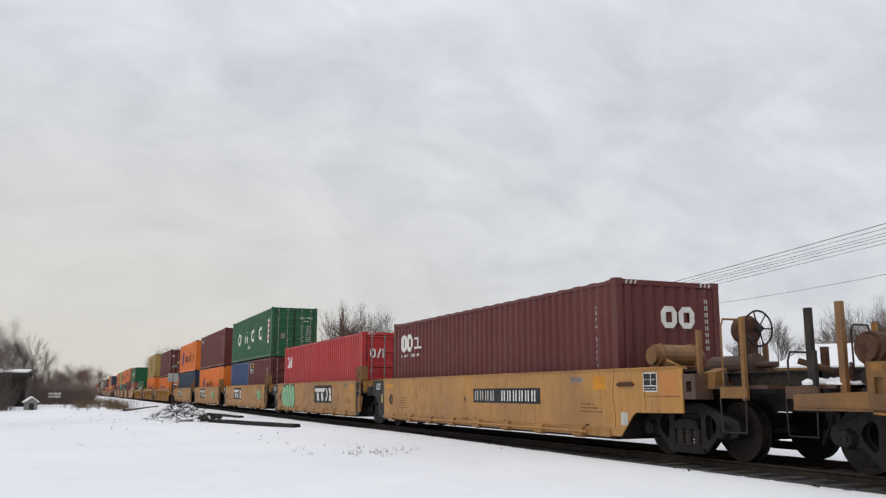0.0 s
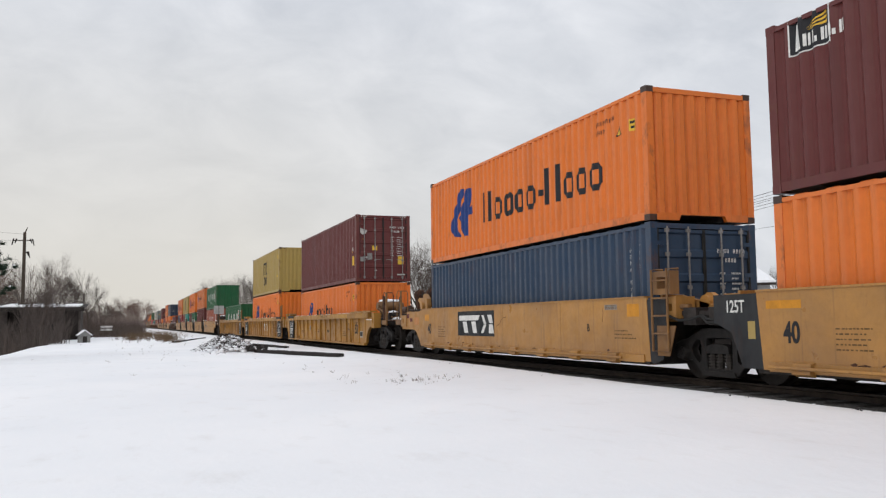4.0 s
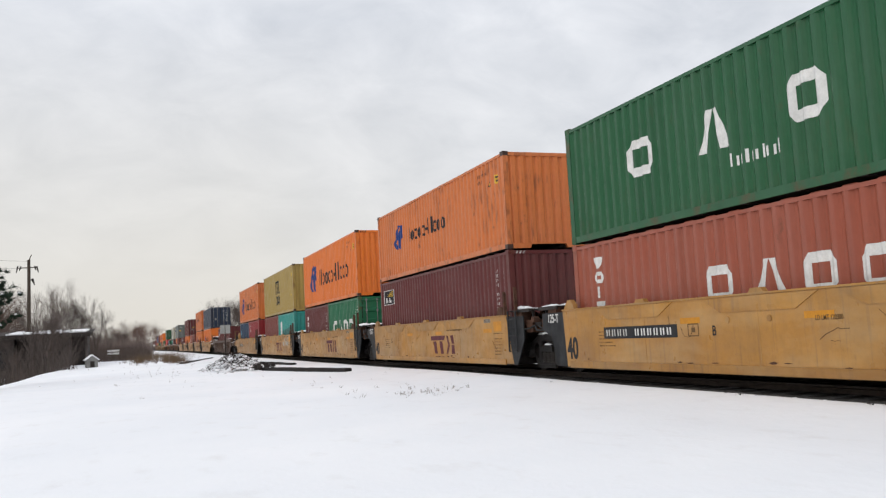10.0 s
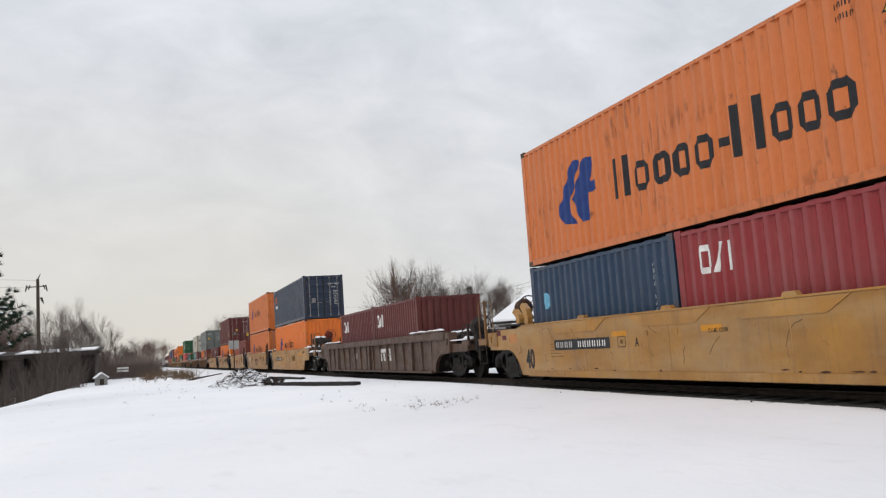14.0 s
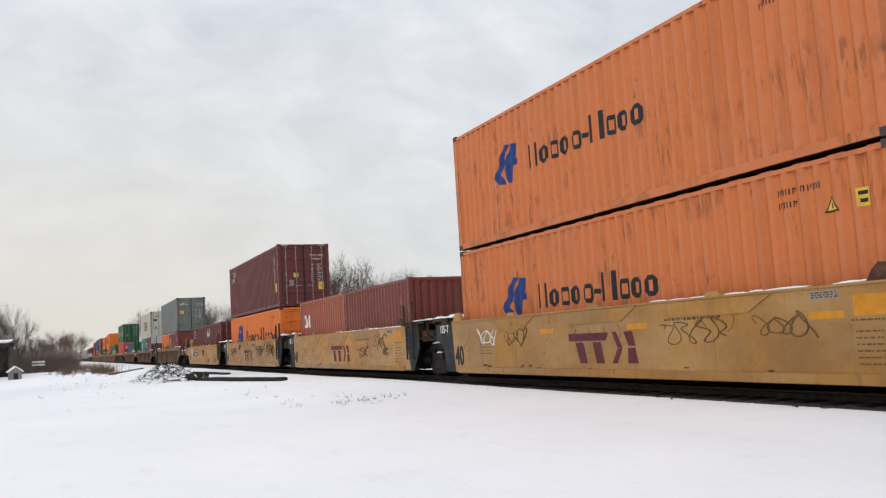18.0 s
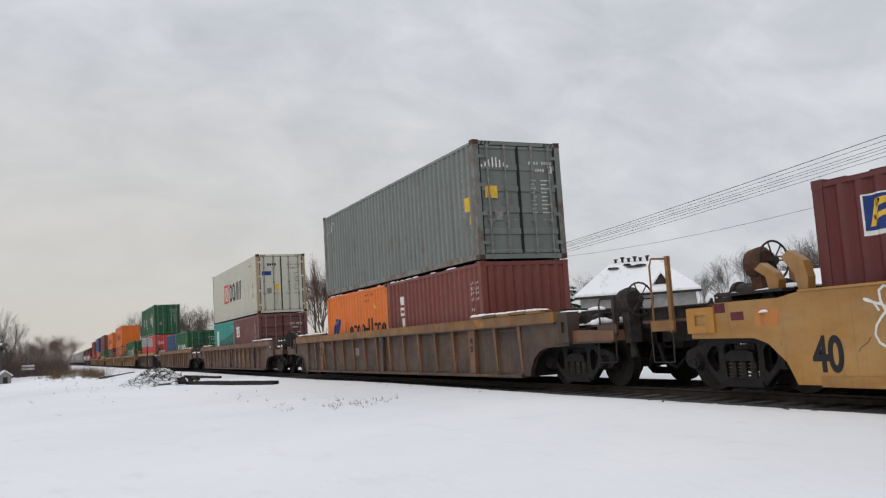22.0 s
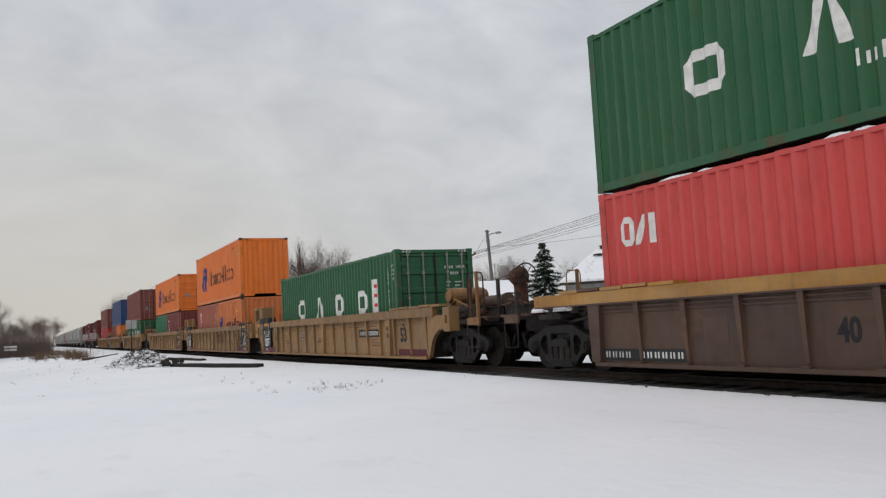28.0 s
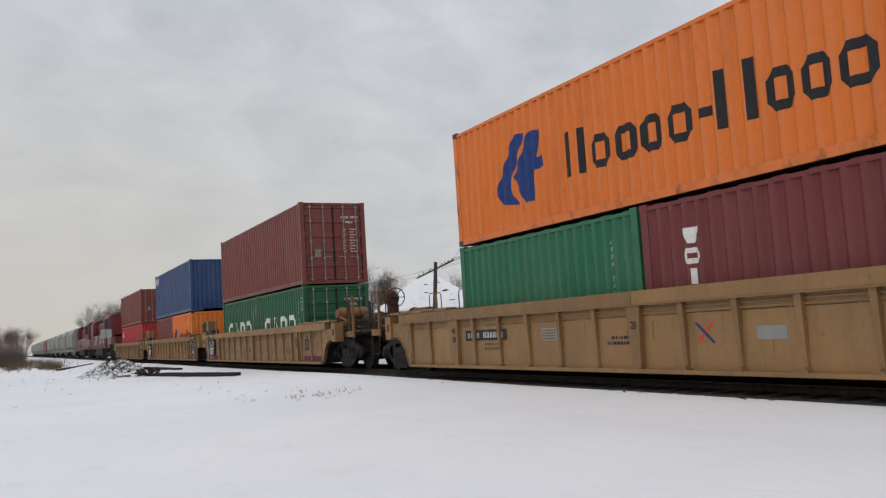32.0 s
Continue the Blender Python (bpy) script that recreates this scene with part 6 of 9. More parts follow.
def end_gear(root, sgn, y0, yt, mat, rng, first=False, snow=True, style=0):
    """Platform, coupler, ladders, pipes and snow at the end of a car; sgn -1 is the near end."""
    short = abs(yt) < 8.4
    ye = sgn * 10.5 if short else yt + sgn * 1.7
    bm = bmesh.new()
    a, b = sorted((y0, ye))
    box(bm, -0.42, 0.42, a, b, 0.78, 1.05)
    box(bm, -1.25, 1.25, *sorted((yt - sgn * 0.25, yt + sgn * 0.55)), 1.02, 1.12)
    part("draft_sill", bm, STEEL, root)
    bm = bmesh.new()
    a, b = sorted((ye - sgn * 0.3, ye + sgn * 0.38))
    box(bm, -0.16, 0.16, a, b, 0.72, 0.98)
    box(bm, -0.26, 0.26, *sorted((ye + sgn * 0.1, ye + sgn * 0.36)), 0.66, 1.02)
    part("coupler", bm, STEEL, root)
    bm = bmesh.new()
    path_rod(bm, [(-0.5, ye, 0.75), (-0.52, ye + sgn * 0.12, 0.45), (-0.4, ye + sgn * 0.3, 0.32), (-0.25, ye + sgn * 0.4, 0.5)], 0.03)
    part("air_hose", bm, RUBBER, root)
    bm = bmesh.new()
    box(bm, -1.3, 1.3, *sorted((yt + sgn * 0.9, yt + sgn * (2.0 if short else 1.5))), 1.12, 1.17)
    part("crossover_platform", bm, BROWN, root)
    dark = mat in (BROWN, DKBROWN, BROWNY, PANELB)
    for x in (-1.4, 1.35):
        yy = yt + sgn * (1.4 if short or dark else 1.0)
        # an angle post, a bent grab hoop and a hanging step on each side
        bm = bmesh.new()
        h = 1.62 if dark else 2.18
        box(bm, x, x + 0.06, yy - 0.27, yy - 0.255, 0.95, h)
        box(bm, x, x + 0.014, yy - 0.255, yy - 0.20, 0.95, h)
        part("handrail_post", bm, STEEL if dark else BROWNY, root)
        bm = bmesh.new()
        path_rod(bm, [(x + .03, yy + .22, 0.98), (x + .03, yy + .22, h - .12), (x + .06, yy + .2, h), (x + .4, yy + .2, h), (x + .43, yy + .2, h - .1), (x + .43, yy + .2, 1.15)], 0.017, 6)
        part("grab_hoop", bm, STEEL if dark or rng.random() < 0.4 else BROWNY, root)
        bm = bmesh.new()
        box(bm, x - .008, x + 0.04, yy - 0.30, yy + 0.26, 0.98, 1.15)
        part("step_plate", bm, BROWN if dark else BROWNY, root)
        bm = bmesh.new()
        path_rod(bm, [(x, yy - .27, 1.0), (x, yy - .25, .48), (x, yy + .25, .48), (x, yy + .27, 1.0)], 0.013, 5)
        part("stirrup_step", bm, STEEL if dark else SPRING, root)
    bm = bmesh.new()
    zr = 1.22 if dark else 1.30 if not first else (1.78 if style == 2 else 1.70)
    zc = 1.26 if dark else 1.5
    yr = y0 + sgn * (1.72 if style == 2 and first else 0.55)
    for x0_, x1_, r_ in ((-1.2, -1.12, .15), (-1.12, -0.22, .2), (-0.22, -0.14, .15)):
        rod(bm, (x0_, yr, zr), (x1_, yr, zr), r_, n=16)
    for x in (-1.0, -.35):
        box(bm, x - .04, x + .04, yr - .21, yr + .21, zr - .42, zr - .1)
        box(bm, x - .03, x + .03, yr - .05, yr + .05, 1.08, zr - .42)
        for k in range(8):
            # strap round the tank
            a, c = k * math.pi / 7, (k + 1) * math.pi / 7
            if k < 7:
                rod(bm, (x, yr + .207 * math.cos(a), zr + .207 * math.sin(a)), (x, yr + .207 * math.cos(c), zr + .207 * math.sin(c)), .018, n=5)
    part("air_reservoir", bm, STEEL if dark or not first or style == 2 else BROWNY, root)
    if first and not dark:
        for x, dy, h in ((-1.36, 2.0, 2.2 if style == 2 else 2.05), (-0.9, 2.5, 2.0), (0.4, 1.6, 1.9)):
            bm = bmesh.new()
            yy = y0 + sgn * dy
            box(bm, x, x + .06, yy - .012, yy + .012, 1.05, h)
            box(bm, x, x + .012, yy + .012, yy + .07, 1.05, h)
            part("stand_post", bm, (BROWNY if style == 1 else RUSTY, STEEL, BROWNY, RUSTY)[int(dy * 10) % 4], root)
        bm = bmesh.new()
        path_rod(bm, [(-1.3, y0 + sgn * 1.1, 1.6), (-.9, y0 + sgn * 1.7, 1.25), (-.2, y0 + sgn * 2.2, 1.5), (.5, y0 + sgn * 2.3, 1.2)], 0.03, 6)
        part("brake_lever", bm, BROWNY, root)
    for x in (-0.78, 0.66):
        bm = bmesh.new()
        box(bm, x - .05, x + .05, *sorted((y0 + sgn * .1, ye - sgn * .1)), 1.05, 1.36)
        box(bm, x - .12, x + .12, *sorted((y0 + sgn * .1, ye - sgn * .1)), 1.36, 1.385)
        part("end_beam", bm, STEEL, root)
    bm = bmesh.new()
    for a_, b_, r_ in ((.0, .06, .14), (.06, 1.0, .17), (1.0, 1.08, .2), (1.08, 1.5, .05)):
        rod(bm, (-0.3, yt + sgn * (a_ - .3), zc), (-0.3, yt + sgn * (b_ - .3), zc), r_, n=14)
    box(bm, -0.36, -0.24, *sorted((yt - sgn * .1, yt + sgn * .5)), zc - .4, zc - .14)
    part("brake_cylinder", bm, STEEL if dark or style == 2 else BROWN, root)
    bm = bmesh.new()
    rod(bm, (-0.95, yt - sgn * .35, 1.28), (-0.95, yt + sgn * 0.15, 1.28), 0.15, n=12)
    box(bm, -1.05, -0.6, *sorted((yt + sgn * .15, yt + sgn * 0.5)), 1.12, 1.44)
    part("brake_valve", bm, STEEL, root)
    for k in range(4):
        bm = bmesh.new()
        z = 1.16 + 0.1 * k
        path_rod(bm, [(-1.25 + .12 * k, y0, z), (-1.28 + .1 * k, yt - sgn * .6, z + 0.06), (-0.9 + .3 * k, yt + sgn * .2, z - .02), (-0.5 + .2 * k, yt + sgn * 1.2, z - 0.08)], 0.02, 5)
        part("brake_pipe", bm, STEEL if dark or k == 0 else RUSTY, root)
    for k in range(10):
        bm = bmesh.new()
        cx, cy, cz = rng.uniform(-1.2, 0.6), yt + sgn * rng.uniform(-1.4, 1.1), 1.12
        w, d, h = rng.uniform(.06, .16), rng.uniform(.06, .16), rng.uniform(.12, .34)
        if k % 3 == 0:
            prism(bm, [(cx - w, cz), (cx + w, cz), (cx + w * .6, cz + h), (cx - w * .8, cz + h * .8)], 1, cy - d, cy + d)
        elif k % 3 == 1:
            rod(bm, (cx - w * 1.6, cy, cz + .14), (cx + w * 1.6, cy, cz + .14), 0.09, n=10)
            box(bm, cx - .04, cx + .04, cy - .09, cy + .09, cz - .05, cz + .1)
        else:
            path_rod(bm, [(cx, cy, cz - .05), (cx, cy, cz + h), (cx + w, cy + d, cz + h + .06), (cx + w, cy + d, cz)], 0.025, 6)
        part("brake_fitting", bm, (STEEL, STEEL, RUSTY)[k % 3] if dark else (BROWNY, RUSTY, STEEL)[k % 3], root)
    bm = bmesh.new()
    rod(bm, (-1.25, yt + sgn * .1, 1.2), (1.25, yt + sgn * .1, 1.2), 0.05, n=8)
    path_rod(bm, [(-1.2, yt - sgn * 1.2, 1.05), (-1.0, yt - sgn * .2, .95), (-.6, yt + sgn * .5, 1.0), (-.1, yt + sgn * 1.6, .9)], 0.035, 6)
    part("brake_rigging", bm, STEEL, root)
    if first:
        brake_wheel(root, yt + sgn * (.2 if short else 1.9) if dark else yt + sgn * (0.35 if style == 2 else 0.75), (1.85 if short else 1.56) if dark else 2.1, (BROWNY if short else STEEL) if dark else (REDRUST if style == 2 else RUSTY), -1.0 if dark else -0.2 if style else 0.25, REDRUST if style == 2 else STEEL)
    if snow:
        bm = bmesh.new()
        for k in range(28):
            mound(bm, rng.uniform(-1.35, 0.7), yt + sgn * rng.uniform(-1.0, 1.4), 1.165, rng.uniform(.1, .32), rng.uniform(.08, .22), rng.uniform(.03, .12), rng, 10)
        mound(bm, -0.82, yt + sgn * 0.32, 1.44, .2, .16, .07, rng, 9)
        mound(bm, -0.65, yr, zr + .17, .5, .14, .1, rng, 10)
        tagged(part("settled_snow", bm, SNOWCAP, root, smooth=True), kind="stuff")


# place of the end trucks along a smooth car: by far end or near end and by build
END_TRUCK = {(False, 1): -7.85, (False, 2): -8.05, (True, 1): 7.75, (True, 2): 7.75}


def flat_car(s, mat, near, far, label, style, marks=None, rng=None, snow=True):
    """One unit of an articulated smooth-sided car. near, far: 'joint' or 'end'."""
    root = new("well_car")
    zt, zb = (1.46, 0.30) if style == 1 else (1.40, 0.19)
    # far end of the side, then near end
    uf = -0.15 if far == "joint" else -2.25
    un = 12.4 if near == "joint" else 14.32
    pts = [(-0.05, zb)] if far == "joint" else [(-2.25, 0.84), (-1.0, 0.82), (-0.75, 0.74), (-0.45, 0.48), (-0.3, zb)]
    top = [(uf, zt)] if far == "joint" else [(-0.2, zt), (-0.5, zt - .05), (-1.7, zt - .05), (-1.75, 1.30), (uf, 1.30)]
    pts2 = [(12.75 if style == 2 else 12.48, zb) if near == "joint" else (12.6, zb)] + ([(12.4, zt)] if near == "joint" else [(12.95, 0.66), (13.05, 0.72), (14.32, 0.74), (14.32, zt)])
    plate(root, "side_plate", pts + pts2 + top, 1.5, 0.03, mat)
    plate(root, "bottom_sill", [(0.1, zb - 0.02), (12.3, zb - 0.02), (12.3, zb + 0.12), (0.1, zb + 0.12)], 1.525, 0.024, mat)
    plate(root, "top_flange", [(-.15, zt), (un - .05, zt), (un - .05, zt + 0.03), (-.15, zt + 0.03)], 1.52, 0.16, mat)
    if far == "joint":
        plate(root, "end_panel", [(-1.15, zt - .02), (-1.15, 1.0), (-0.75, 0.85), (-0.5, zb), (-0.05, zb), (-0.15, zt - .02)], 1.495, 0.03, DARK, "dark painted end panel")
        if style == 1:
            lettering("125T", 0.27, -1.502, y_of(-0.64), 1.24, MARKW, root, 0.78)
            plate(root, "notice", R_(-0.36, -0.2, 0.75, 1.02), 1.4985, 0.002, MUSTARD, both=False)
        else:
            lettering("125-T", 0.27, -1.502, y_of(-0.62), 1.24, MARKW, root, 0.8)
    if near == "joint":
        plate(root, "end_panel", [(12.4, 1.37), (12.7, zb - .02), (12.95, zb - .02), (13.2, 0.5), (13.4, 0.8), (13.4, 1.37)] if style == 2 else [(12.4, 1.42), (12.45, zb), (12.6, zb - .04), (12.85, zb + .05), (12.98, .6), (12.98, 1.42)], 1.495, 0.03, DARK, "dark painted end panel")
        ladder(root, y_of(12.66), y_of(13.12), 0.5, 1.95 if style == 1 else 1.5, -1.56, BROWNY if style == 1 else DARK, 5)
        if style == 2:
            for uu, h, w in ((12.3, 2.02, .03), (12.95, 2.1, .024)):
                bm = bmesh.new()
                box(bm, -1.5, -1.44, y_of(uu) - w, y_of(uu) + w, 1.4, h)
                box(bm, -1.44, -1.43, y_of(uu) - w * 2, y_of(uu) + w, 1.4, h - .04)
                part("guide_post", bm, RUSTY, root)
        else:
            # box bracket behind the ladder's top and a plate below its foot
            bm = bmesh.new()
            holed_block(bm, -1.5, -1.3, y_of(13.12), y_of(12.62), 1.5, 1.92, .55, .5)
            part("ladder_bracket", bm, BROWNY, root)
            plate(root, "ladder_gusset", [(12.75, .42), (13.1, .42), (13.3, .95), (12.75, .95)], 1.53, .02, BROWNY, both=False)
        if style == 2:
            plate(root, "corner_bracket", [(11.8, 1.4), (12.22, 1.4), (12.2, 1.52), (12.1, 1.64), (12.0, 1.65), (11.9, 1.56)], 1.5, 0.1, RUSTY)
    bm = bmesh.new()
    box(bm, -1.46, 1.46, -6.3, 6.3, well_floor_z(s) - .07, well_floor_z(s) - .004)
    part("well_floor", bm, STEEL, root)
    for y in (-6.4, 6.4):
        bm = bmesh.new()
        box(bm, -1.46, 1.46, y - 0.06, y + 0.06, zb, 1.05)
        part("bulkhead", bm, STEEL, root)
    for sgn, kind in ((-1, near), (1, far)):
        if kind == "joint":
            bm = bmesh.new()
            a, b = sorted((sgn * 6.4, sgn * 7.85))
            prism(bm, [(a, 0.84), (b, 0.84), (b, 1.05), (a, 1.3)] if sgn < 0 else [(a, 0.84), (b, 0.84), (b, 1.05), (a, 1.3)], 0, -0.55, 0.55)
            box(bm, -1.3, 1.3, a, b - 0.3 if sgn > 0 else b, 1.12, 1.2)
            part("articulation_arm", bm, STEEL, root)
            cast = mat if style == 1 else RUSTY
            for x in (-1.42, 1.02):
                bm = bmesh.new()
                holed_block(bm, x, x + .4, *sorted((sgn * 6.72, sgn * 7.08)), 1.08, 1.46)
                box(bm, x - .02, x + .42, *sorted((sgn * 6.66, sgn * 6.72)), 1.02, 1.5)
                part("guide_casting", bm, cast, root)
            bm = bmesh.new()
            rod(bm, (-0.95, sgn * 7.25, 1.34), (0.95, sgn * 7.25, 1.34), 0.14, n=12)
            for x in (-.8, 0, .8):
                rod(bm, (x - .05, sgn * 7.25, 1.34), (x + .05, sgn * 7.25, 1.34), 0.19, n=12)
            part("guide_roller", bm, cast, root)
            bm = bmesh.new()
            prism(bm, [(6.5 * sgn, 1.2), (6.5 * sgn, 1.5), (6.56 * sgn, 1.5), (7.5 * sgn, 1.3), (7.5 * sgn, 1.2)], 0, -.95, -.85)
            prism(bm, [(6.5 * sgn, 1.2), (6.5 * sgn, 1.5), (6.56 * sgn, 1.5), (7.5 * sgn, 1.3), (7.5 * sgn, 1.2)], 0, .85, .95)
            part("guide_gusset", bm, cast, root)
            for k in range(5):
                bm = bmesh.new()
                cx, cy = rng.uniform(-1.35, 0.2), sgn * rng.uniform(6.75, 7.65)
                w, h = rng.uniform(.05, .12), rng.uniform(.08, .24)
                if k % 2:
                    prism(bm, [(cy - w, 1.2), (cy + w, 1.2), (cy + w * .5, 1.2 + h), (cy - w, 1.2 + h * .8)], 0, cx - w, cx + w)
                else:
                    rod(bm, (cx, cy - .12, 1.28), (cx, cy + .12, 1.28), w * .9, n=10)
                    box(bm, cx - .03, cx + .03, cy - .04, cy + .04, 1.19, 1.28)
                part("joint_fitting", bm, (BROWNY, STEEL, RUSTY)[k % 3] if style == 1 else (STEEL, RUSTY, STEEL)[k % 3], root)
            if style == 2:
                bm = bmesh.new()
                box(bm, -1.42, 1.3, *sorted((sgn * 6.62, sgn * 7.55)), 1.50, 1.535)
                box(bm, -1.44, -1.40, *sorted((sgn * 6.62, sgn * 7.55)), 1.46, 1.54)
                part("shelf_plate", bm, STEEL, root)
                for yy in (6.8, 7.45):
                    bm = bmesh.new()
                    box(bm, -1.3, -1.25, sgn * yy - .03, sgn * yy + .03, 1.2, 1.50)
                    part("shelf_post", bm, STEEL, root)
            bm = bmesh.new()
            prism(bm, [(-1.36, 0.96), (-1.02, 0.96), (-1.02, 1.2), (-1.12, 1.26), (-1.36, 1.26)], 1, *sorted((sgn * 7.2, sgn * 7.55)))
            part("side_bearing", bm, RUSTY if style != 1 else STEEL, root)
            bm = bmesh.new()
            if sgn < 0:
                path_rod(bm, [(-1.38, sgn * 7.7, 1.12), (-1.45, sgn * 7.95, 1.0), (-1.45, sgn * 8.3, 1.0), (-1.38, sgn * 8.55, 1.15)], 0.024, 7)
            path_rod(bm, [(-1.3, sgn * 6.5, 1.3), (-1.44, sgn * 6.9, 1.12), (-1.46, sgn * 7.2, 1.04), (-1.42, sgn * 7.5, 1.06), (-1.38, sgn * 7.7, 1.12)], 0.024, 7)
            part("air_hose", bm, RUBBER, root)
            if sgn > 0 and style == 2:
                plate(root, "corner_bracket", [(-0.1, 1.4), (0.38, 1.4), (0.34, 1.52), (0.22, 1.63), (0.1, 1.62), (0.0, 1.53)], 1.5, 0.1, mat)
            if snow and style != 1:
                bm = bmesh.new()
                for k in range(4):
                    mound(bm, rng.uniform(-1.2, 0.9), sgn * rng.uniform(6.6, 7.6), 1.2, rng.uniform(.2, .4), rng.uniform(.15, .3), rng.uniform(.05, .1), rng, 11)
                for k in range(16):
                    mound(bm, -1.3 + k * .16, sgn * (7.08 + rng.uniform(-.3, .3)), 1.53, rng.uniform(.12, .26), rng.uniform(.12, .3), rng.uniform(.03, .1), rng, 11)
                tagged(part("settled_snow", bm, SNOWCAP, root, smooth=True), kind="stuff")
        else:
            end_gear(root, sgn, sgn * 6.5, END_TRUCK[sgn > 0, style], mat, rng, sgn < 0, snow, style)
            if sgn < 0:
                for x in (-1.49, 1.14):
                    bm = bmesh.new()
                    holed_block(bm, x, x + .35, y_of(14.62), y_of(14.3), 0.96, 1.36, .4, .4)
                    part("end_casting", bm, BROWN, root)
                bm = bmesh.new()
                box(bm, -1.42, 1.3, y_of(14.3), y_of(12.5), 1.40, 1.44)
                part("end_deck", bm, STEEL, root)
                bm = bmesh.new()
                # creases where the end sheet is welded on
                ribbon(bm, [(y_of(12.42 + .03 * math.sin(k)), zb + .12 + k * .13) for k in range(10)], .010, -1.5, -.0022)
                ribbon(bm, [(y_of(13.34 + .02 * math.sin(k * 2)), .78 + k * .11) for k in range(7)], .012, -1.5, -.0022)
                ribbon(bm, [(y_of(13.36 + k * .15), 1.0 + .008 * (k % 2)) for k in range(7)], .010, -1.5, -.0022)
                tagged(part("paint_crack", bm, GRIME_SHADE, root), kind="stuff")
                bm = bmesh.new()
                prism(bm, [(y_of(13.0), 1.17), (y_of(12.6), 1.17), (y_of(12.55), 1.21), (y_of(12.65), 1.25), (y_of(12.95), 1.25), (y_of(13.05), 1.21)], 0, -1.54, -1.5)
                part("latch", bm, RUSTY, root)
                if style == 1:
                    plate(root, "repaint_patch", R_(13.76, 14.22, .98, 1.4), 1.5015, .0015, FRESHO, both=False)
                    plate(root, "repaint_patch", R_(12.62, 12.82, .5, .72), 1.5015, .0015, DULLW, both=False)
                    stencil_panel(root, 13.3, 13.68, 1.08, 1.4, 1.5)
                else:
                    plate(root, "repaint_patch", R_(13.05, 13.32, 1.12, 1.36), 1.5015, .0015, FRESHO, both=False)
                    stencil_panel(root, 13.66, 14.02, 1.08, 1.4, 1.5)
                    # thick snow on the deck behind the box
                    bm = bmesh.new()
                    for k in range(26):
                        mound(bm, rng.uniform(-1.2, 1.0), y_of(rng.uniform(12.7, 14.1)), 1.44, rng.uniform(.2, .42), rng.uniform(.16, .34), rng.uniform(.06, .14), rng, 11)
                    for k in range(9):
                        mound(bm, -1.3, y_of(12.5 + k * .2), 1.44, .1, rng.uniform(.1, .2), rng.uniform(.04, .1), rng, 9)
                    tagged(part("deck_snow", bm, SNOWCAP, root, smooth=True), kind="stuff")
            if sgn > 0:
                # brake wheel by the box on a bent bracket
                brake_wheel(root, 7.3 if style == 2 else 6.9, 1.92 if style == 2 else 2.0, RUSTY, -0.75, STEEL)
                for yy, dz in ((6.36, 0.0), (6.86, -.12)):
                    bm = bmesh.new()
                    prism(bm, [(yy - .14, 1.44), (yy + .02, 1.44), (yy + .07, 1.66), (yy + .26, 1.9 + dz), (yy + .14, 1.98 + dz), (yy - .1, 1.82 + dz), (yy - .16, 1.6)], 0, -1.34, -1.2)
                    part("bent_bracket", bm, mat, root)
                bm = bmesh.new()
                box(bm, -1.4, 0.6, 6.6, 7.9, 1.44, 1.48)
                part("shelf_plate", bm, STEEL, root)
                bm = bmesh.new()
                for yy in (6.9, 7.4):
                    mound(bm, -.6, yy, 1.48, .5, .22, .05, rng, 9)
                tagged(part("shelf_snow", bm, SNOWCAP, root, smooth=True), kind="stuff")
                for x in (-1.53, 1.18):
                    bm = bmesh.new()
                    holed_block(bm, x, x + .35, y_of(-1.72), y_of(-2.3), 0.92, 1.3, .4, .42)
                    part("end_casting", bm, mat, root)
                plate(root, "repaint_patch", R_(-0.95, -0.5, 0.98, 1.22), 1.502, 0.002, FRESHO, both=False)
                plate(root, "maroon_patch", R_(-1.72, -1.5, 1.2, 1.34), 1.502, 0.002, MARKM, both=False)
                plate(root, "maroon_patch", R_(-1.4, -1.15, 1.08, 1.2), 1.502, 0.002, MARKM, both=False)
    if style == 1:
        # pipe brackets along the lower edge
        for k in range(8):
            put("sill_bracket", shared("sill_bracket", lambda b: prism(b, [(-1.61, -0.03), (-1.5, -0.07), (-1.5, 0.14), (-1.58, 0.12)], 1, -0.17, 0.17)), mat, root, pose(0, -5.2 + k * 1.5, zb))
        bm = bmesh.new()
        rod(bm, (-1.62, -5.6, zb + 0.05), (-1.62, 5.9, zb + 0.05), 0.024, n=7)
        part("sill_pipe", bm, mat, root)
        lettering("40", 0.42, -1.503, y_of(0.55), 0.84, MARKK, root, 0.75)
        plate(root, "reflector", R_(0.05, 0.75, 1.2, 1.32) if far == "joint" else R_(0.1, 0.5, 1.1, 1.3), 1.502, 0.002, MARKO, both=False)
        plate(root, "reflector", R_(11.75, 12.15, 1.12, 1.36), 1.502, 0.002, MARKO, both=False)
    else:
        # reinforcing gussets under the top flange
        for a, b in ((1.75, 3.9), (5.2, 7.3), (8.1, 10.3)):
            plate(root, "gusset", [(a, 1.15), (b - .45, 1.15), (b, 1.385), (a - 0.45, 1.385)], 1.515, 0.015, mat, both=False)
        for u in (2.75, 5.9, 9.0):
            plate(root, "lift_lug", [(u, 1.43), (u + .34, 1.43), (u + .28, 1.5), (u + .05, 1.5)], 1.52, 0.1, mat, both=False)
        lettering("40", 0.62, -1.503, y_of(0.22), 0.56, MARKK, root, 0.75)
        for u in (4.1, 7.0, 10.9):
            plate(root, "reflector", R_(u, u + .55, 1.0, 1.1), 1.502, 0.002, MARKO, both=False)
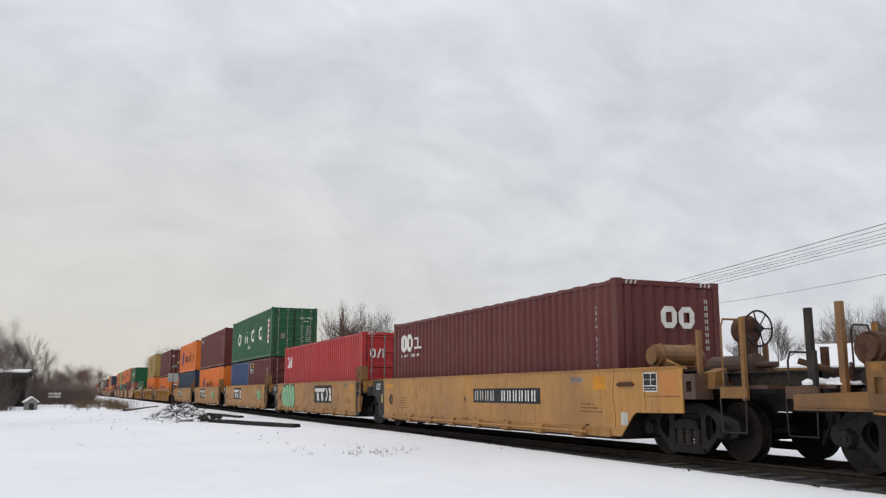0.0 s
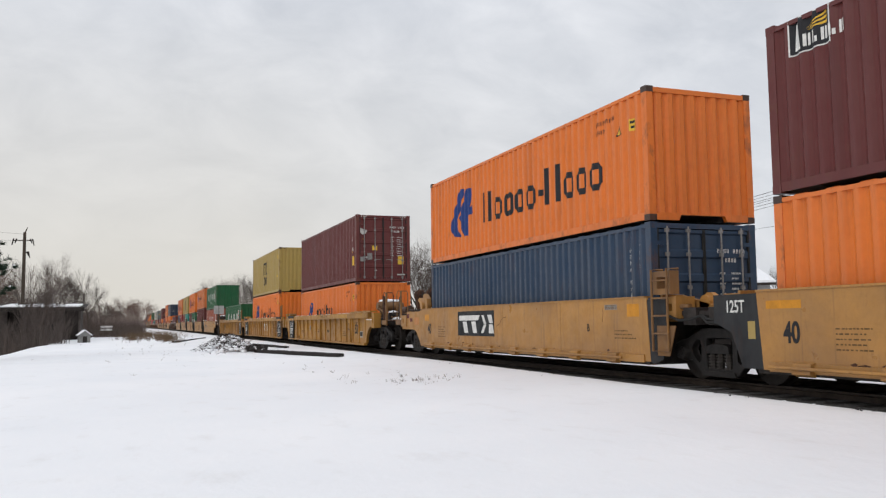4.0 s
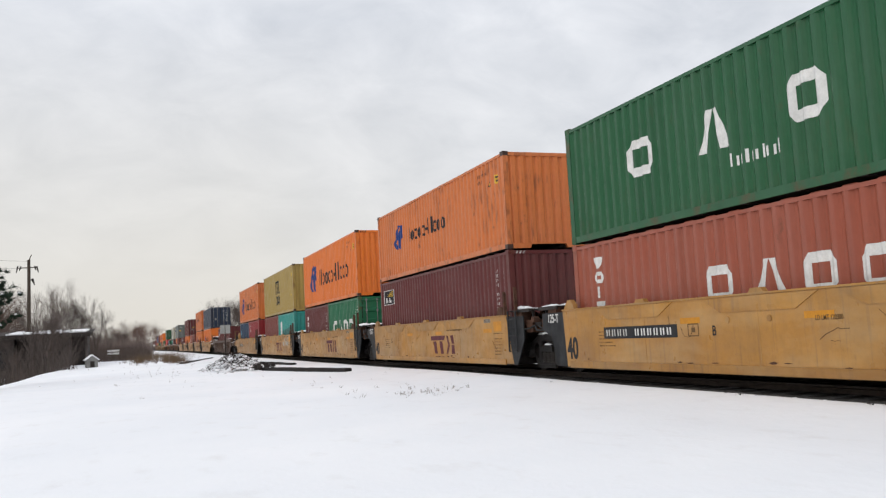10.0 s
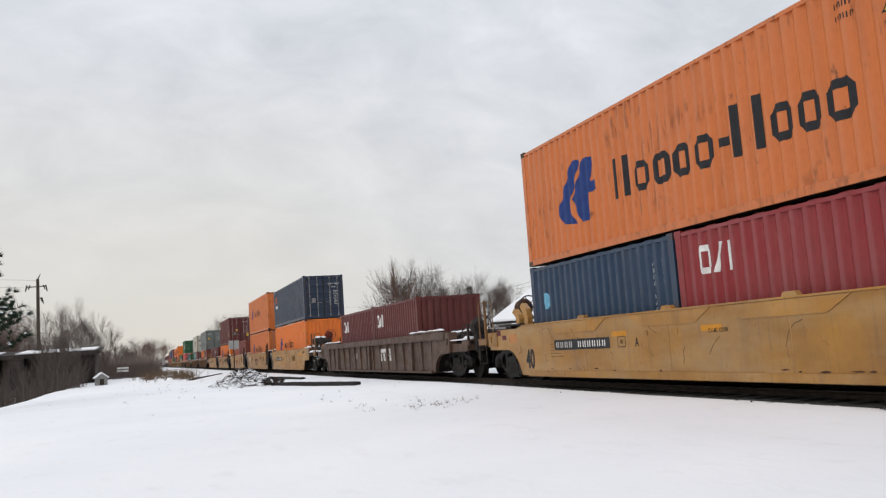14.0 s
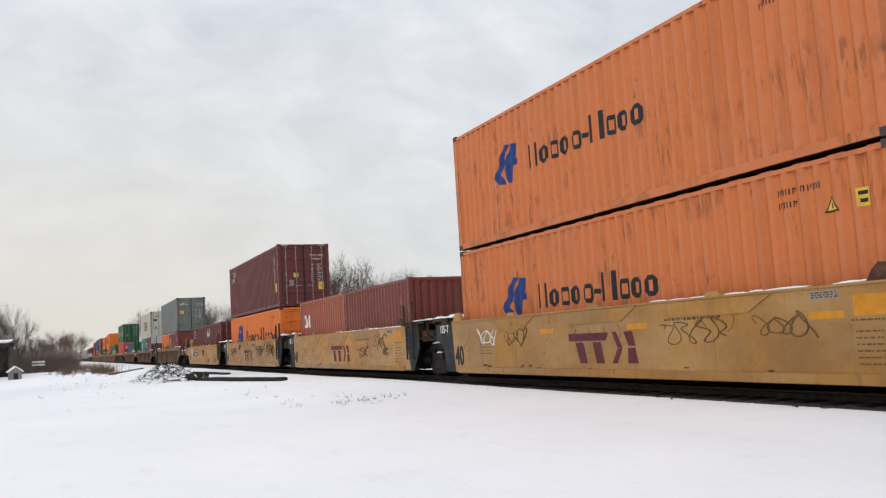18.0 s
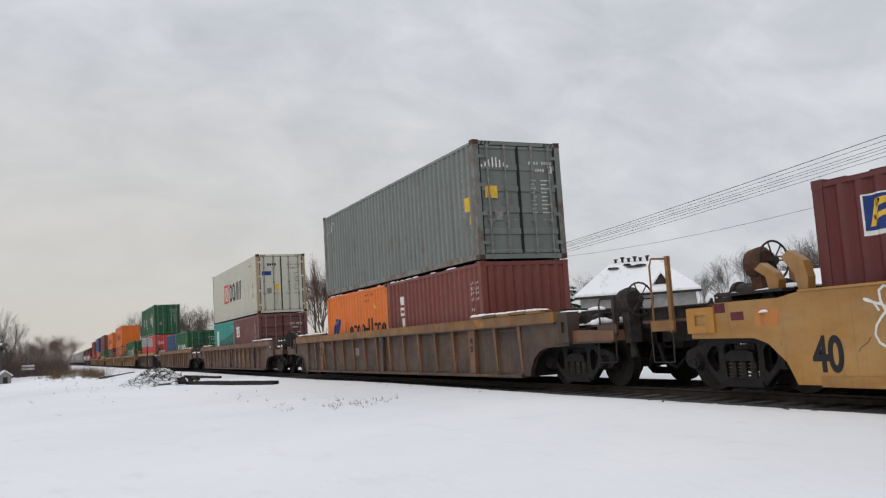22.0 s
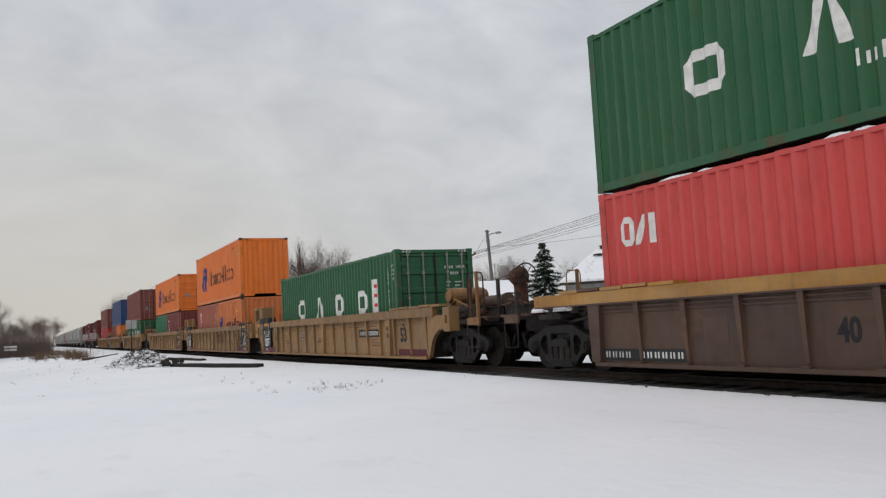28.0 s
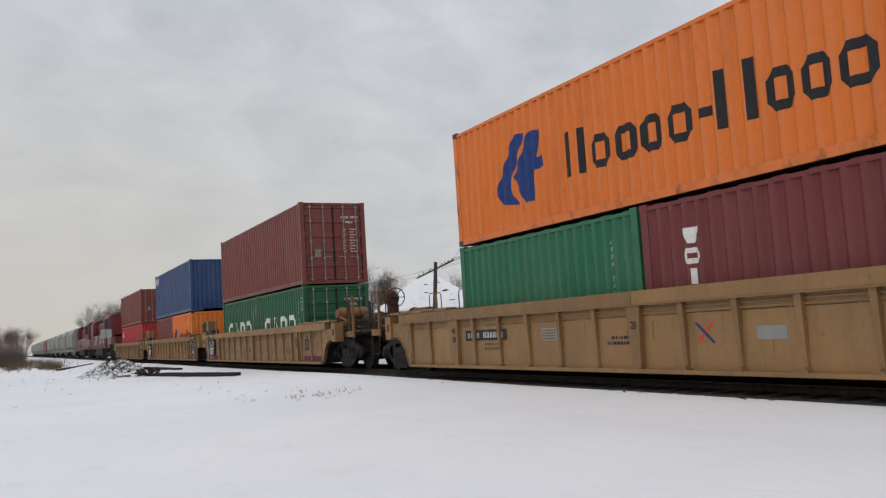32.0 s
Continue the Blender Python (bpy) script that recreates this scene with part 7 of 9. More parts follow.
        plate(root, "reflector", R_(11.6, 12.1, 1.02, 1.28), 1.502, 0.002, MARKO, both=False)
        for u in (5.35, 6.3):
            bm = bmesh.new()
            rod(bm, (-1.512, y_of(u), 1.03), (-1.5, y_of(u), 1.03), 0.05, n=12)
            part("boss", bm, mat, root)
        dashes(root, 11.55, 12.15, 0.96, 0.02, 1.502, FADED)
        for k in range(6):
            dashes(root, 11.6, 12.0 + 0.1 * (k % 2), 0.42 + k * 0.08, 0.02, 1.5025, FADED)
    plate(root, "data_plate", R_(10.95, 11.4, 1.26, 1.36), 1.502, 0.002, HOPGREY, both=False)
    for k in range(3):
        dashes(root, 10.97, 11.38, 1.27 + k * .03, 0.02, 1.5025, FADED, k)
    for k in range(5):
        dashes(root, 1.35, 1.95 - .1 * (k % 2), 0.62 + k * .07, 0.02, 1.502, FADED)
    bm = bmesh.new()
    for k in range(16):
        u, z, w, h = rng.uniform(.6, 11.9), zb + rng.choice((.10, .125, .14, .15, .17)), rng.uniform(.02, .12), rng.uniform(.008, .026)
        prism(bm, [(y_of(u - w), z), (y_of(u - w * .3), z - h), (y_of(u + w * .6), z - h * .7), (y_of(u + w), z + h * .2), (y_of(u + w * .2), z + h)][::-1], 0, -1.5035 - k * .0001, -1.5)
    tagged(part("rust_spot", bm, RUSTY, root), kind="stuff")
    if int(s) in (279, 295):
        bm = bmesh.new()
        q = random.Random(int(s))
        u = 7.6 if int(s) == 279 else 5.6
        while u < 12.0:
            w = q.uniform(.12, .45)
            if q.random() < .85:
                mound(bm, -1.45 + q.uniform(-.02, .02), y_of(u + w), 1.43, q.uniform(.04, .065), w, q.uniform(.015, .035), q, 9)
            u += 1.8 * w
        tagged(part("flange_snow", bm, SNOWCAP, root, smooth=True), kind="stuff")
    for u in (3.0, 6.05, 9.1):
        # welded seams between side sheets
        plate(root, "weld_seam", R_(u, u + .012, zb + .13, zt - .02), 1.503, 0.003, mat, both=False)
    paint_cracks(root, int(s), 4 if style == 1 else 9, zb)
    if marks:
        marks(root)
    truck(root, -7.82 if near == "joint" else END_TRUCK[False, style], snow=style != 1)
    if far == "end":
        truck(root, END_TRUCK[True, style])
    tagged(root, label, "railcar", "well cars of the train")
    MOVERS.append((root, s + 6.095, 0.0))
    return root


def rib_mesh(b):
    v = [[b.verts.new((x, s * w, z)) for s in (-1, 1)] for x, z, w in ((-1.51, 1.24, .055), (-1.46, 0.3, .028), (-1.44, 0.24, .04), (-1.41, 0.24, .04), (-1.41, 1.24, .055))]
    for p, q in zip(v, v[1:]):
        b.faces.new((p[0], p[1], q[1], q[0]))
    for i in (0, 1):
        b.faces.new([p[i] for p in v])
    box(b, -1.53, -1.41, -0.07, 0.07, 0.238, 0.262)


def ribbed_car(s, mat, kind, near, far, label, marks=None, rng=None, snow=False, panel=True, chordmat=None, trim=None, ribs=None):
    """A ribbed well car: one unit of an articulated set, or a car on its own trucks."""
    root = new("well_car")
    cm = chordmat or mat
    # half lengths of the side and of the truck spread
    if kind == 53:
        a0, a1, tr = -2.4, 14.6, 9.85
    elif kind == 1:
        a0, a1, tr = -2.0, 14.3, 9.7
    else:
        a0, a1, tr = 0.0, 12.25, 7.75
    over = {53: 0.5, 1: 1.38, 40: 1.9}[kind]
    chord0, chord1 = a0 - over, a1 + over
    plate(root, "side_sheet", R_(a0, a1, 0.2, 1.25), 1.42, 0.02, mat)
    for u0, u1 in ((chord0, 6.1), (6.11, chord1)):
        plate(root, "top_chord", [(u0, 1.26), (u1, 1.26), (u1, 1.47), (u0, 1.47)], 1.53, 0.17, cm)
    plate(root, "bottom_sill", R_(a0, a1, 0.17, 0.235), 1.53, 0.14, mat)
    plate(root, "chord_lip", R_(chord0 + .02, chord1 - .02, 1.235, 1.258), 1.545, 0.06, mat, both=False)
    for z in (1.09, 1.16):
        plate(root, "upper_rail", R_(a0 + .1, a1 - .1, z, z + .025), 1.45, 0.028, mat, both=False)
    plate(root, "splice_post", [(6.0, .24), (6.2, .24), (6.26, 1.24), (5.94, 1.24)], 1.514, 0.09, mat, both=False)
    for uw in (0.0, 12.05):
        plate(root, "wide_post", [(uw - .12, .24), (uw + .12, .24), (uw + .17, 1.24), (uw - .17, 1.24)], 1.512, 0.09, trim or mat, both=False)
    n = int((a1 - a0) / 1.04)
    me = shared("rib", rib_mesh)
    for i in range(n + 1):
        u = a0 + 0.06 + (a1 - a0 - 0.12) * i / n
        put("rib", me, ribs or trim or mat, root, pose(0, y_of(u), 0))
        put("rib", me, mat, root, pose(0, y_of(u), 0, 0, 0, 180))
    if kind == 53:
        # dirt caught in the welds beside the ribs, and the lip's shade as strokes
        q = random.Random(int(s))
        bm = bmesh.new()
        for i in range(n + 1):
            u = a0 + 0.06 + (a1 - a0 - 0.12) * i / n
            for du in (-.05, .05):
                z1_ = q.uniform(.75, 1.08)
                ribbon(bm, [(y_of(u + du * (.6 + .4 * k / 6) + q.uniform(-.004, .004)), .26 + (z1_ - .26) * k / 6) for k in range(7)], q.uniform(.005, .014), -1.42, -.0022)
            if q.random() < .6:
                uu, zz, l = u + q.uniform(.2, .8), q.uniform(.7, 1.05), q.uniform(.12, .4)
                ribbon(bm, [(y_of(uu + q.uniform(-.008, .008)), zz - l * k / 4) for k in range(5)], q.uniform(.004, .012), -1.42, -.0024)
        # shade below the chord lip, drawn in as a broken dark line
        ua = a0 + .15
        while ua < a1 - .9:
            l = q.uniform(.5, .95)
            ribbon(bm, [(y_of(ua + l * k / 5), 1.07 + q.uniform(-.004, .004)) for k in range(6)], q.uniform(.006, .014), -1.42, -.0026)
            ua += l + q.uniform(.03, .3)
        tagged(part("weld_dirt", bm, GRIME_SHADE, root), kind="stuff")
        if mat is OCHRE:
            bm = bmesh.new()
            for k in range(9):
                if k not in (4, 7):
                    for d in (0, .05):
                        box(bm, -1.5340, -1.5316, y_of(6.5 + k * .15 + d + .02), y_of(6.5 + k * .15 + d), 1.33, 1.43)
            tagged(part("number_bar", bm, MARKK, root), kind="stuff")
            bm = bmesh.new()
            for k in range(3):
                prism(bm, [(y_of(.28 + k * .1), .28), (y_of(.33 + k * .1), .28), (y_of(.41 + k * .1), .4), (y_of(.36 + k * .1), .4)], 0, -1.4255, -1.42)
            tagged(part("slanted_dash", bm, MARKK, root), kind="stuff")
            plate(root, "repaint_patch", R_(6.13, 11.8, 1.29, 1.45), 1.5315, .0015, OCHREF, both=False)
    bm = bmesh.new()
    box(bm, -1.4, 1.4, y_of(a1), y_of(a0), well_floor_z(s) - .07, well_floor_z(s) - .004)
    part("well_floor", bm, STEEL, root)
    for y in (y_of(a1) + 0.08, y_of(a0) - 0.08):
        bm = bmesh.new()
        box(bm, -1.4, 1.4, y - 0.06, y + 0.06, 0.2, 1.2)
        part("bulkhead", bm, STEEL, root)
    for sgn, ekind in ((-1, near), (1, far)):
        u = a1 if sgn < 0 else a0
        o = 1 if sgn < 0 else -1
        ut = 6.095 + o * tr
        # side sheet that arches over the truck
        reach = 1.8 if kind == 1 else 1.35 if ekind == "end" else (1.15 if sgn < 0 else 1.0)
        if kind == 53 and ekind == "joint" and sgn < 0:
            plate(root, "end_sheet", [(u, 0.2), (u + .1, 0.22), (u + .16, 1.02), (u + .75, 1.06), (u + .75, 1.26), (u, 1.26)], 1.47, 0.03, mat)
        elif kind != 40:
            arch = [(0.0, 0.2), (0.12, 0.22), (0.2, 0.36), (0.32, 0.6), (0.5, 0.78), (0.74, 0.9), (reach, 0.95), (reach, 1.26), (0.0, 1.26)]
            if kind == 1:
                arch = [(0.0, 0.2), (0.3, 0.2), (0.36, 0.36), (0.5, 0.56), (0.72, 0.7), (1.0, 0.77), (reach, 0.8), (reach, 1.26), (0.0, 1.26)]
            plate(root, "end_sheet", [(u + o * a, z) for a, z in arch], 1.47, 0.03, mat)
            # rolled flange along the arch
            for (a, z), (b, w) in zip(arch[1:6], arch[2:7]):
                plate(root, "arch_flange", [(u + o * a, z), (u + o * b, w), (u + o * b, w + .03), (u + o * a, z + .03)], 1.5, 0.1, mat, both=False)
        ye = y_of(u + o * reach)
        if panel and ekind == "joint":
            pu0, pu1 = (u - 1.28, u - 0.08) if sgn < 0 else (u + 0.3, u + 1.5)
            plate(root, "end_panel", [(pu0, 0.24), (pu1, 0.24), (pu1 + .05, 1.24), (pu0 - .05, 1.24)], 1.505, 0.02, DARK, "dark stencilled end panel")
            if mat is TAN:
                # black hood over the chord, its legs and the ledge on the panel
                z0_, z1_, e = (1.45, 1.66, .22) if sgn > 0 else (1.43, 1.56, .16)
                plate(root, "chord_cover", [(pu0 - e - .04, z0_), (pu1 + .02, z0_), (pu1 - .02, z1_), (pu0 - e, z1_)], 1.575, 0.32, DARK)
                for ua, ub in ((pu0 - .06, pu0 + .2), (pu1 - .24, pu1 + .04)):
                    plate(root, "hood_leg", [(ua + .03, 1.2), (ub - .03, 1.2), (ub, z0_), (ua, z0_)], 1.5345, 0.03, DARK, both=False)
                plate(root, "panel_ledge", [(pu0 - .08, 1.26), (pu1 + .06, 1.26), (pu1 + .06, 1.315), (pu0 - .08, 1.315)], 1.555, 0.05, DARK, both=False)
                for uu in (pu0 - .1, pu1 - .14):
                    bm = bmesh.new()
                    rod(bm, (-1.583, y_of(uu), (z0_ + z1_) / 2), (-1.57, y_of(uu), (z0_ + z1_) / 2), .022, n=8)
                    part("bolt", bm, STEEL, root)
            else:
                plate(root, "chord_cover", R_(pu0 - .22, pu1 + .22, 1.36, 1.50), 1.56, 0.3, DARK)
            for uu in (pu0 + .06, pu1 - .1):
                plate(root, "white_tick", R_(uu, uu + .04, 1.26, 1.42) if mat is TAN else R_(uu, uu + .05, 1.2, 1.34), 1.5575 if mat is TAN else 1.534, 0.003, MARKW, both=False)
            plate(root, "reflector", R_(pu0 + .28, pu1 - .32, 1.325, 1.43) if mat is TAN else R_(pu0 + .25, pu1 - .25, 1.265, 1.35), 1.535, 0.004, MARKO, both=False)
            if mat is TAN:
                plate(root, "warning_band", R_(pu0 - (1.0 if sgn < 0 else 0), pu1 + (1.0 if sgn > 0 else 0), 0.25, 0.44), 1.509, 0.003, MARKM, both=False)
            c = (pu0 + pu1) / 2
            for k in range(2):
                dashes(root, c - .24, c + .24, 0.31 + k * .055, .03, 1.512, DULLW, k)
            lettering("53" if sgn > 0 else "48", 0.17, -1.507, y_of(c - 0.36), 1.05, MARKW, root, 0.85)
            lettering("48" if sgn > 0 else "53", 0.17, -1.507, y_of(c + 0.36), 1.05, MARKW, root, 0.85)
            bm = bmesh.new()
            rod(bm, (-1.509, y_of(c), 1.05), (-1.505, y_of(c), 1.05), 0.085, n=16)
            badge = part("round_badge", bm, HOPGREY, root)
            bm = bmesh.new()
            rod(bm, (-1.5105, y_of(c), 1.05), (-1.509, y_of(c), 1.05), 0.06, n=16)
            part("badge_field", bm, DARK, badge)
            bm = bmesh.new()
            for k in range(3):
                prism(bm, [(y_of(c + .035), 1.015 + k * .03), (y_of(c - .035), 1.015 + k * .03), (y_of(c - .035), 1.03 + k * .03), (y_of(c + .035), 1.03 + k * .03)], 0, -1.5118, -1.5105)
            part("badge_print", bm, HOPGREY, badge)
            # ringed stamp below the number
            bm = bmesh.new()
            cs = c - .27 if sgn > 0 else c + .36
            path_rod(bm, [(-1.507, y_of(cs) + .075 * math.cos(k * .5236), .9 + .075 * math.sin(k * .5236)) for k in range(13)], .008, 4)
            for k in range(3):
                box(bm, -1.508, -1.505, y_of(cs) - .045 + k * .035, y_of(cs) - .025 + k * .035, .87, .93)
            part("ringed_stamp", bm, DULLW, root)
            if sgn > 0:
                lettering("125T", 0.44, -1.507, y_of(c), 0.63, MARKW, root, 0.95)
                for k in range(2):
                    dashes(root, c - .1, c + .42, 0.88 + k * .06, .03, 1.507, MARKW, k)
            else:
                for k, (a, b, h) in enumerate(((-.05, .4, .022), (-.1, .36, .022), (-.3, .05, .024), (-.34, .0, .024), (-.36, .38, .032), (-.3, .34, .032), (-.42, .42, .032))):
                    dashes(root, c + a, c + b, 0.92 - k * .068, h, 1.507, MARKW, k)
                lettering("53", 0.46, -1.445, y_of(pu0 - 0.42), 0.72, MARKK, root, 0.85)
                lettering("45", 0.13, -1.445, y_of(pu0 - 0.28), 1.0, MARKK, root, 0.85)
        elif sgn < 0 and kind == 53:
            lettering("53", 0.52, -1.425, y_of(12.97), 0.78, MARKK, root, 0.85)
            lettering("45", 0.13, -1.425, y_of(13.0), 1.05, MARKK, root, 0.85)
            if mat is TAN:
                plate(root, "warning_band", R_(12.6, 14.5, 0.25, 0.42), 1.424, 0.003, MARKM, both=False)
            else:
                plate(root, "data_square", R_(13.52, 13.98, 0.46, 0.72), 1.424, 0.003, DULLW, both=False)
                plate(root, "data_field", R_(13.56, 13.94, 0.52, 0.69), 1.427, 0.003, DARK, both=False)
                bm = bmesh.new()
                for k in range(3):
                    prism(bm, [(y_of(12.0 + k * .13), .28), (y_of(12.07 + k * .13), .28), (y_of(12.17 + k * .13), .42), (y_of(12.1 + k * .13), .42)], 0, -1.4255, -1.42)
                tagged(part("slanted_dash", bm, MARKK, root), kind="stuff")
        if ekind == "joint":
            bm = bmesh.new()
            a, b = sorted((y_of(u), y_of(ut)))
            box(bm, -0.5, 0.5, a, b, 0.84, 1.15)
            box(bm, -1.35, 1.35, *sorted((y_of(u + 1.42) if mat is TAN and sgn < 0 else ye, y_of(u))), 1.2, 1.27)
            part("articulation_arm", bm, mat, root)
            for x in (-1.12, 1.12):
                bm = bmesh.new()
                ya, yb = sorted((ye - 0.08 * sgn, ye - sgn * 0.46))
                if mat is TAN and sgn < 0:
                    # tall channel open to the side
                    ya, yb = y_of(u + 1.4), y_of(u + .86)
                    prism(bm, [(ya, 1.27), (yb, 1.27), (yb, 2.16), (ya, 2.14), (ya, 2.04), (yb - .2, 2.04), (yb - .2, 1.56), (ya, 1.50)], 0, x - .24, x + .16)
                    box(bm, x + .02, x + .16, ya + .02, yb - .2, 1.56, 2.04)
                elif mat is TAN:
                    # solid tapered block on a stepped foot
                    ya, yb = y_of(u - .34), y_of(u - .88)
                    prism(bm, [(ya - .1, 1.5), (yb + .02, 1.5), (yb + .02, 1.64), (yb, 1.66), (yb - .02, 2.12), (yb - .06, 2.16), (ya + .02, 2.14), (ya, 1.7), (ya - .1, 1.64)], 0, x - .24, x + .2)
                else:
                    holed_block(bm, x - .2, x + .18, ya + .05, yb - .02, 1.27, 1.6, .4, .4)
                    prism(bm, [(ya, 1.605), (yb, 1.605), (yb - .05, 1.66), (ya + .05, 1.66)], 0, x - .22, x + .2)
                part("guide_bracket", bm, mat, root)
            if mat is TAN:
                # stencilled deck box behind the hood, and a tall grab hoop
                if sgn > 0:
                    plate(root, "deck_box", [(u - .96, 1.30), (u - .02, 1.30), (u - .02, 1.60), (u - .3, 1.60), (u - .96, 1.50)], 1.545, 0.36, mat)
                    plate(root, "repaint_patch", [(u - .9, 1.36), (u - .74, 1.36), (u - .74, 1.46), (u - .9, 1.44)], 1.5465, .0015, FRESHO, both=False)
                    plate(root, "reflector", R_(u - .6, u - .1, 1.33, 1.41), 1.548, .003, MARKO, both=False)
                    dashes(root, u - .46, u - .1, 1.53, .03, 1.546, FADED, 3)
                    dashes(root, u - .46, u - .1, 1.47, .03, 1.546, FADED, 4)
                    dashes(root, u - .45, u - .2, 1.1, .035, 1.472, FADED, 5)
                    dashes(root, u - .5, u - .02, 1.0, .035, 1.472, FADED, 6)
                    plate(root, "notice", [(u + .0, .84), (u + .2, .84), (u + .2, .98), (u + .0, .95)], 1.473, .002, DULLW, both=False)
                    bm = bmesh.new()
                    path_rod(bm, [(-1.4, y_of(u + 1.56), 1.47), (-1.4, y_of(u + 1.56), 2.12), (-1.4, y_of(u + 1.6), 2.16), (-1.4, y_of(u + 1.66), 2.12), (-1.4, y_of(u + 1.66), 1.47)], .02, 6)
                else:
                    bm = bmesh.new()
                    path_rod(bm, [(-1.42, y_of(u - .5), 1.47), (-1.42, y_of(u - .5), 2.6), (-1.42, y_of(u - .45), 2.66), (-1.42, y_of(u - .4), 2.6), (-1.42, y_of(u - .4), 2.2), (-1.42, y_of(u - .36), 1.47)], .017, 6)
                part("grab_hoop", bm, mat, root)
            for x in (-1.46, 1.2):
                bm = bmesh.new()
                holed_block(bm, x - .06 if x < 0 else x, x + 0.26 if x < 0 else x + .32, *(sorted((y_of(u + .46), y_of(u + .84))) if mat is TAN and sgn < 0 else sorted((ye + sgn * .015, ye - sgn * 0.36))), 0.84, 1.5 if mat is TAN and sgn < 0 else 1.34, .4, .3)
                part("jack_pad", bm, mat, root)
            if sgn < 0:
                if mat is TAN:
                    ladder(root, y_of(u - 0.02), y_of(u + 0.42), 0.26, 1.66, -1.58, mat, 6)
                else:
                    for du, z0_, z1_, w, mt in ((0.0, .9, 2.15, .05, BROWNY), (0.4, .5, 2.22, .035, BROWNY)):
                        bm = bmesh.new()
                        box(bm, -1.54, -1.48, y_of(u + du) - w, y_of(u + du) + w, z0_, z1_)
                        part("guide_post", bm, mt, root)
        else:
            end_gear(root, sgn, y_of(u + o * 0.2), y_of(ut), mat, rng, sgn < 0, snow)
            for x in (-1.5, 1.25) if kind != 40 else ():
                bm = bmesh.new()
                holed_block(bm, x - .02 if x < 0 else x, x + 0.25 if x < 0 else x + .27, *sorted((ye + sgn * .04, ye - sgn * 0.3)), 0.86, 1.44, .4, .34)
                part("jack_pad", bm, mat if kind == 1 else cm, root)
            if kind == 1:
                # low platform sill beyond the pad, with its stiffener
                plate(root, "platform_sill", [(u + o * (reach + .02), .86), (u + o * 3.12, .86), (u + o * 3.12, 1.04), (u + o * (reach + .02), 1.08)], 1.42, 0.3, PANELB if cm is not mat else mat)
                plate(root, "sill_lip", [(u + o * (reach + .03), .83), (u + o * 3.1, .83), (u + o * 3.1, .858), (u + o * (reach + .03), .858)], 1.45, 0.12, mat)
        if kind == 1 or ekind == "end":
            # walkway boards on the chord near the ends
            u0, u1 = sorted((u - o * 2.2, u + o * 1.0))
            for k in range(5):
                w = (u1 - u0) / 5
                plate(root, "walkway_board", R_(u0 + k * w, u0 + (k + 1) * w - .05, 1.475 + .012 * (k % 2), 1.53 + .012 * (k % 2)), 1.55, 0.28, cm if k != 1 else mat, both=False)
            if kind == 1 and snow:
                bm = bmesh.new()
                q = random.Random(int(s) + sgn)
                for k in range(12):
                    uk = u0 + (u1 - u0) * (k + q.uniform(0, .6)) / 12
                    if q.random() < .8:
                        mound(bm, -1.41, y_of(uk), 1.525, q.uniform(.1, .135), q.uniform(.14, .32), q.uniform(.03, .065), q, 10)
                tagged(part("board_snow", bm, SNOWCAP, root, smooth=True), kind="stuff")
        truck_here = sgn < 0 or ekind == "end"
        if truck_here:
            truck(root, y_of(ut))
    if snow and mat is OCHRE:
        bm = bmesh.new()
        for k in range(44):
            mound(bm, -1.44 + rng.uniform(-.04, .04), rng.uniform(y_of(a1), y_of(a0)), 1.471, rng.uniform(.02, .06), rng.uniform(.05, .35), rng.uniform(.008, .022), rng, 8)
        tagged(part("settled_snow", bm, SNOWCAP, root, smooth=True), kind="stuff")
    if marks:
        marks(root)
    tagged(root, label, "railcar", "well cars of the train")
    MOVERS.append((root, s + 6.095, 0.0))
    return root


# markings of the cars
def board(root, u0, u1, z0, z1, x, bars=11):
    """Dark number board filled with white bars."""
    plate(root, "number_board", R_(u0, u1, z0, z1), x + 0.003, 0.003, DARK, both=False)
    w = (u1 - u0 - 0.2) / bars
    for i in range(bars):
        if i != 4:
            bm = bmesh.new()
            for a, b in ((0, .2), (.42, .62)):
                prism(bm, [(y_of(u0 + .1 + (i + b) * w), z0 + .05), (y_of(u0 + .1 + (i + a) * w), z0 + .05), (y_of(u0 + .1 + (i + a) * w), z1 - .05), (y_of(u0 + .1 + (i + b) * w), z1 - .05)], 0, -x - .005, -x - .003)
            tagged(part("number_bar", bm, MARKW if i > 4 else DULLW, root), kind="stuff")


def owner_mark(root, u, z, x, mat, k=1.0, panel=False):
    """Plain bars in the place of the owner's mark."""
    if panel:
        plate(root, "mark_panel", R_(u - .12, u + 2.12 * k, z - .08, z + .52 * k), x + .003, .003, DARK, both=False)
    bm = bmesh.new()
    h = 0.55 * k if not panel else 0.42 * k
    for p in ([(0, h), (0, h - .14), (1.2, h - .14), (1.3, h)], [(.22, h - .17), (.48, h - .17), (.58, 0), (.34, 0)], [(.78, h - .17), (1.04, h - .17), (1.12, 0), (.88, 0)], [(1.4, h), (1.52, h), (1.68, h * .5), (1.54, h * .5)], [(1.54, h * .48), (1.68, h * .48), (1.5, 0), (1.36, 0)], [(1.74, h), (1.98, h), (2.05, h * .55), (1.86, h * .55)], [(1.84, h * .48), (2.04, h * .48), (2.1, 0), (1.82, 0)]):
        prism(bm, [(y_of(u + a * k), z + b) for a, b in p], 0, -x - .006, -x - .003)
    tagged(part("owner_mark", bm, mat, root), kind="stuff")


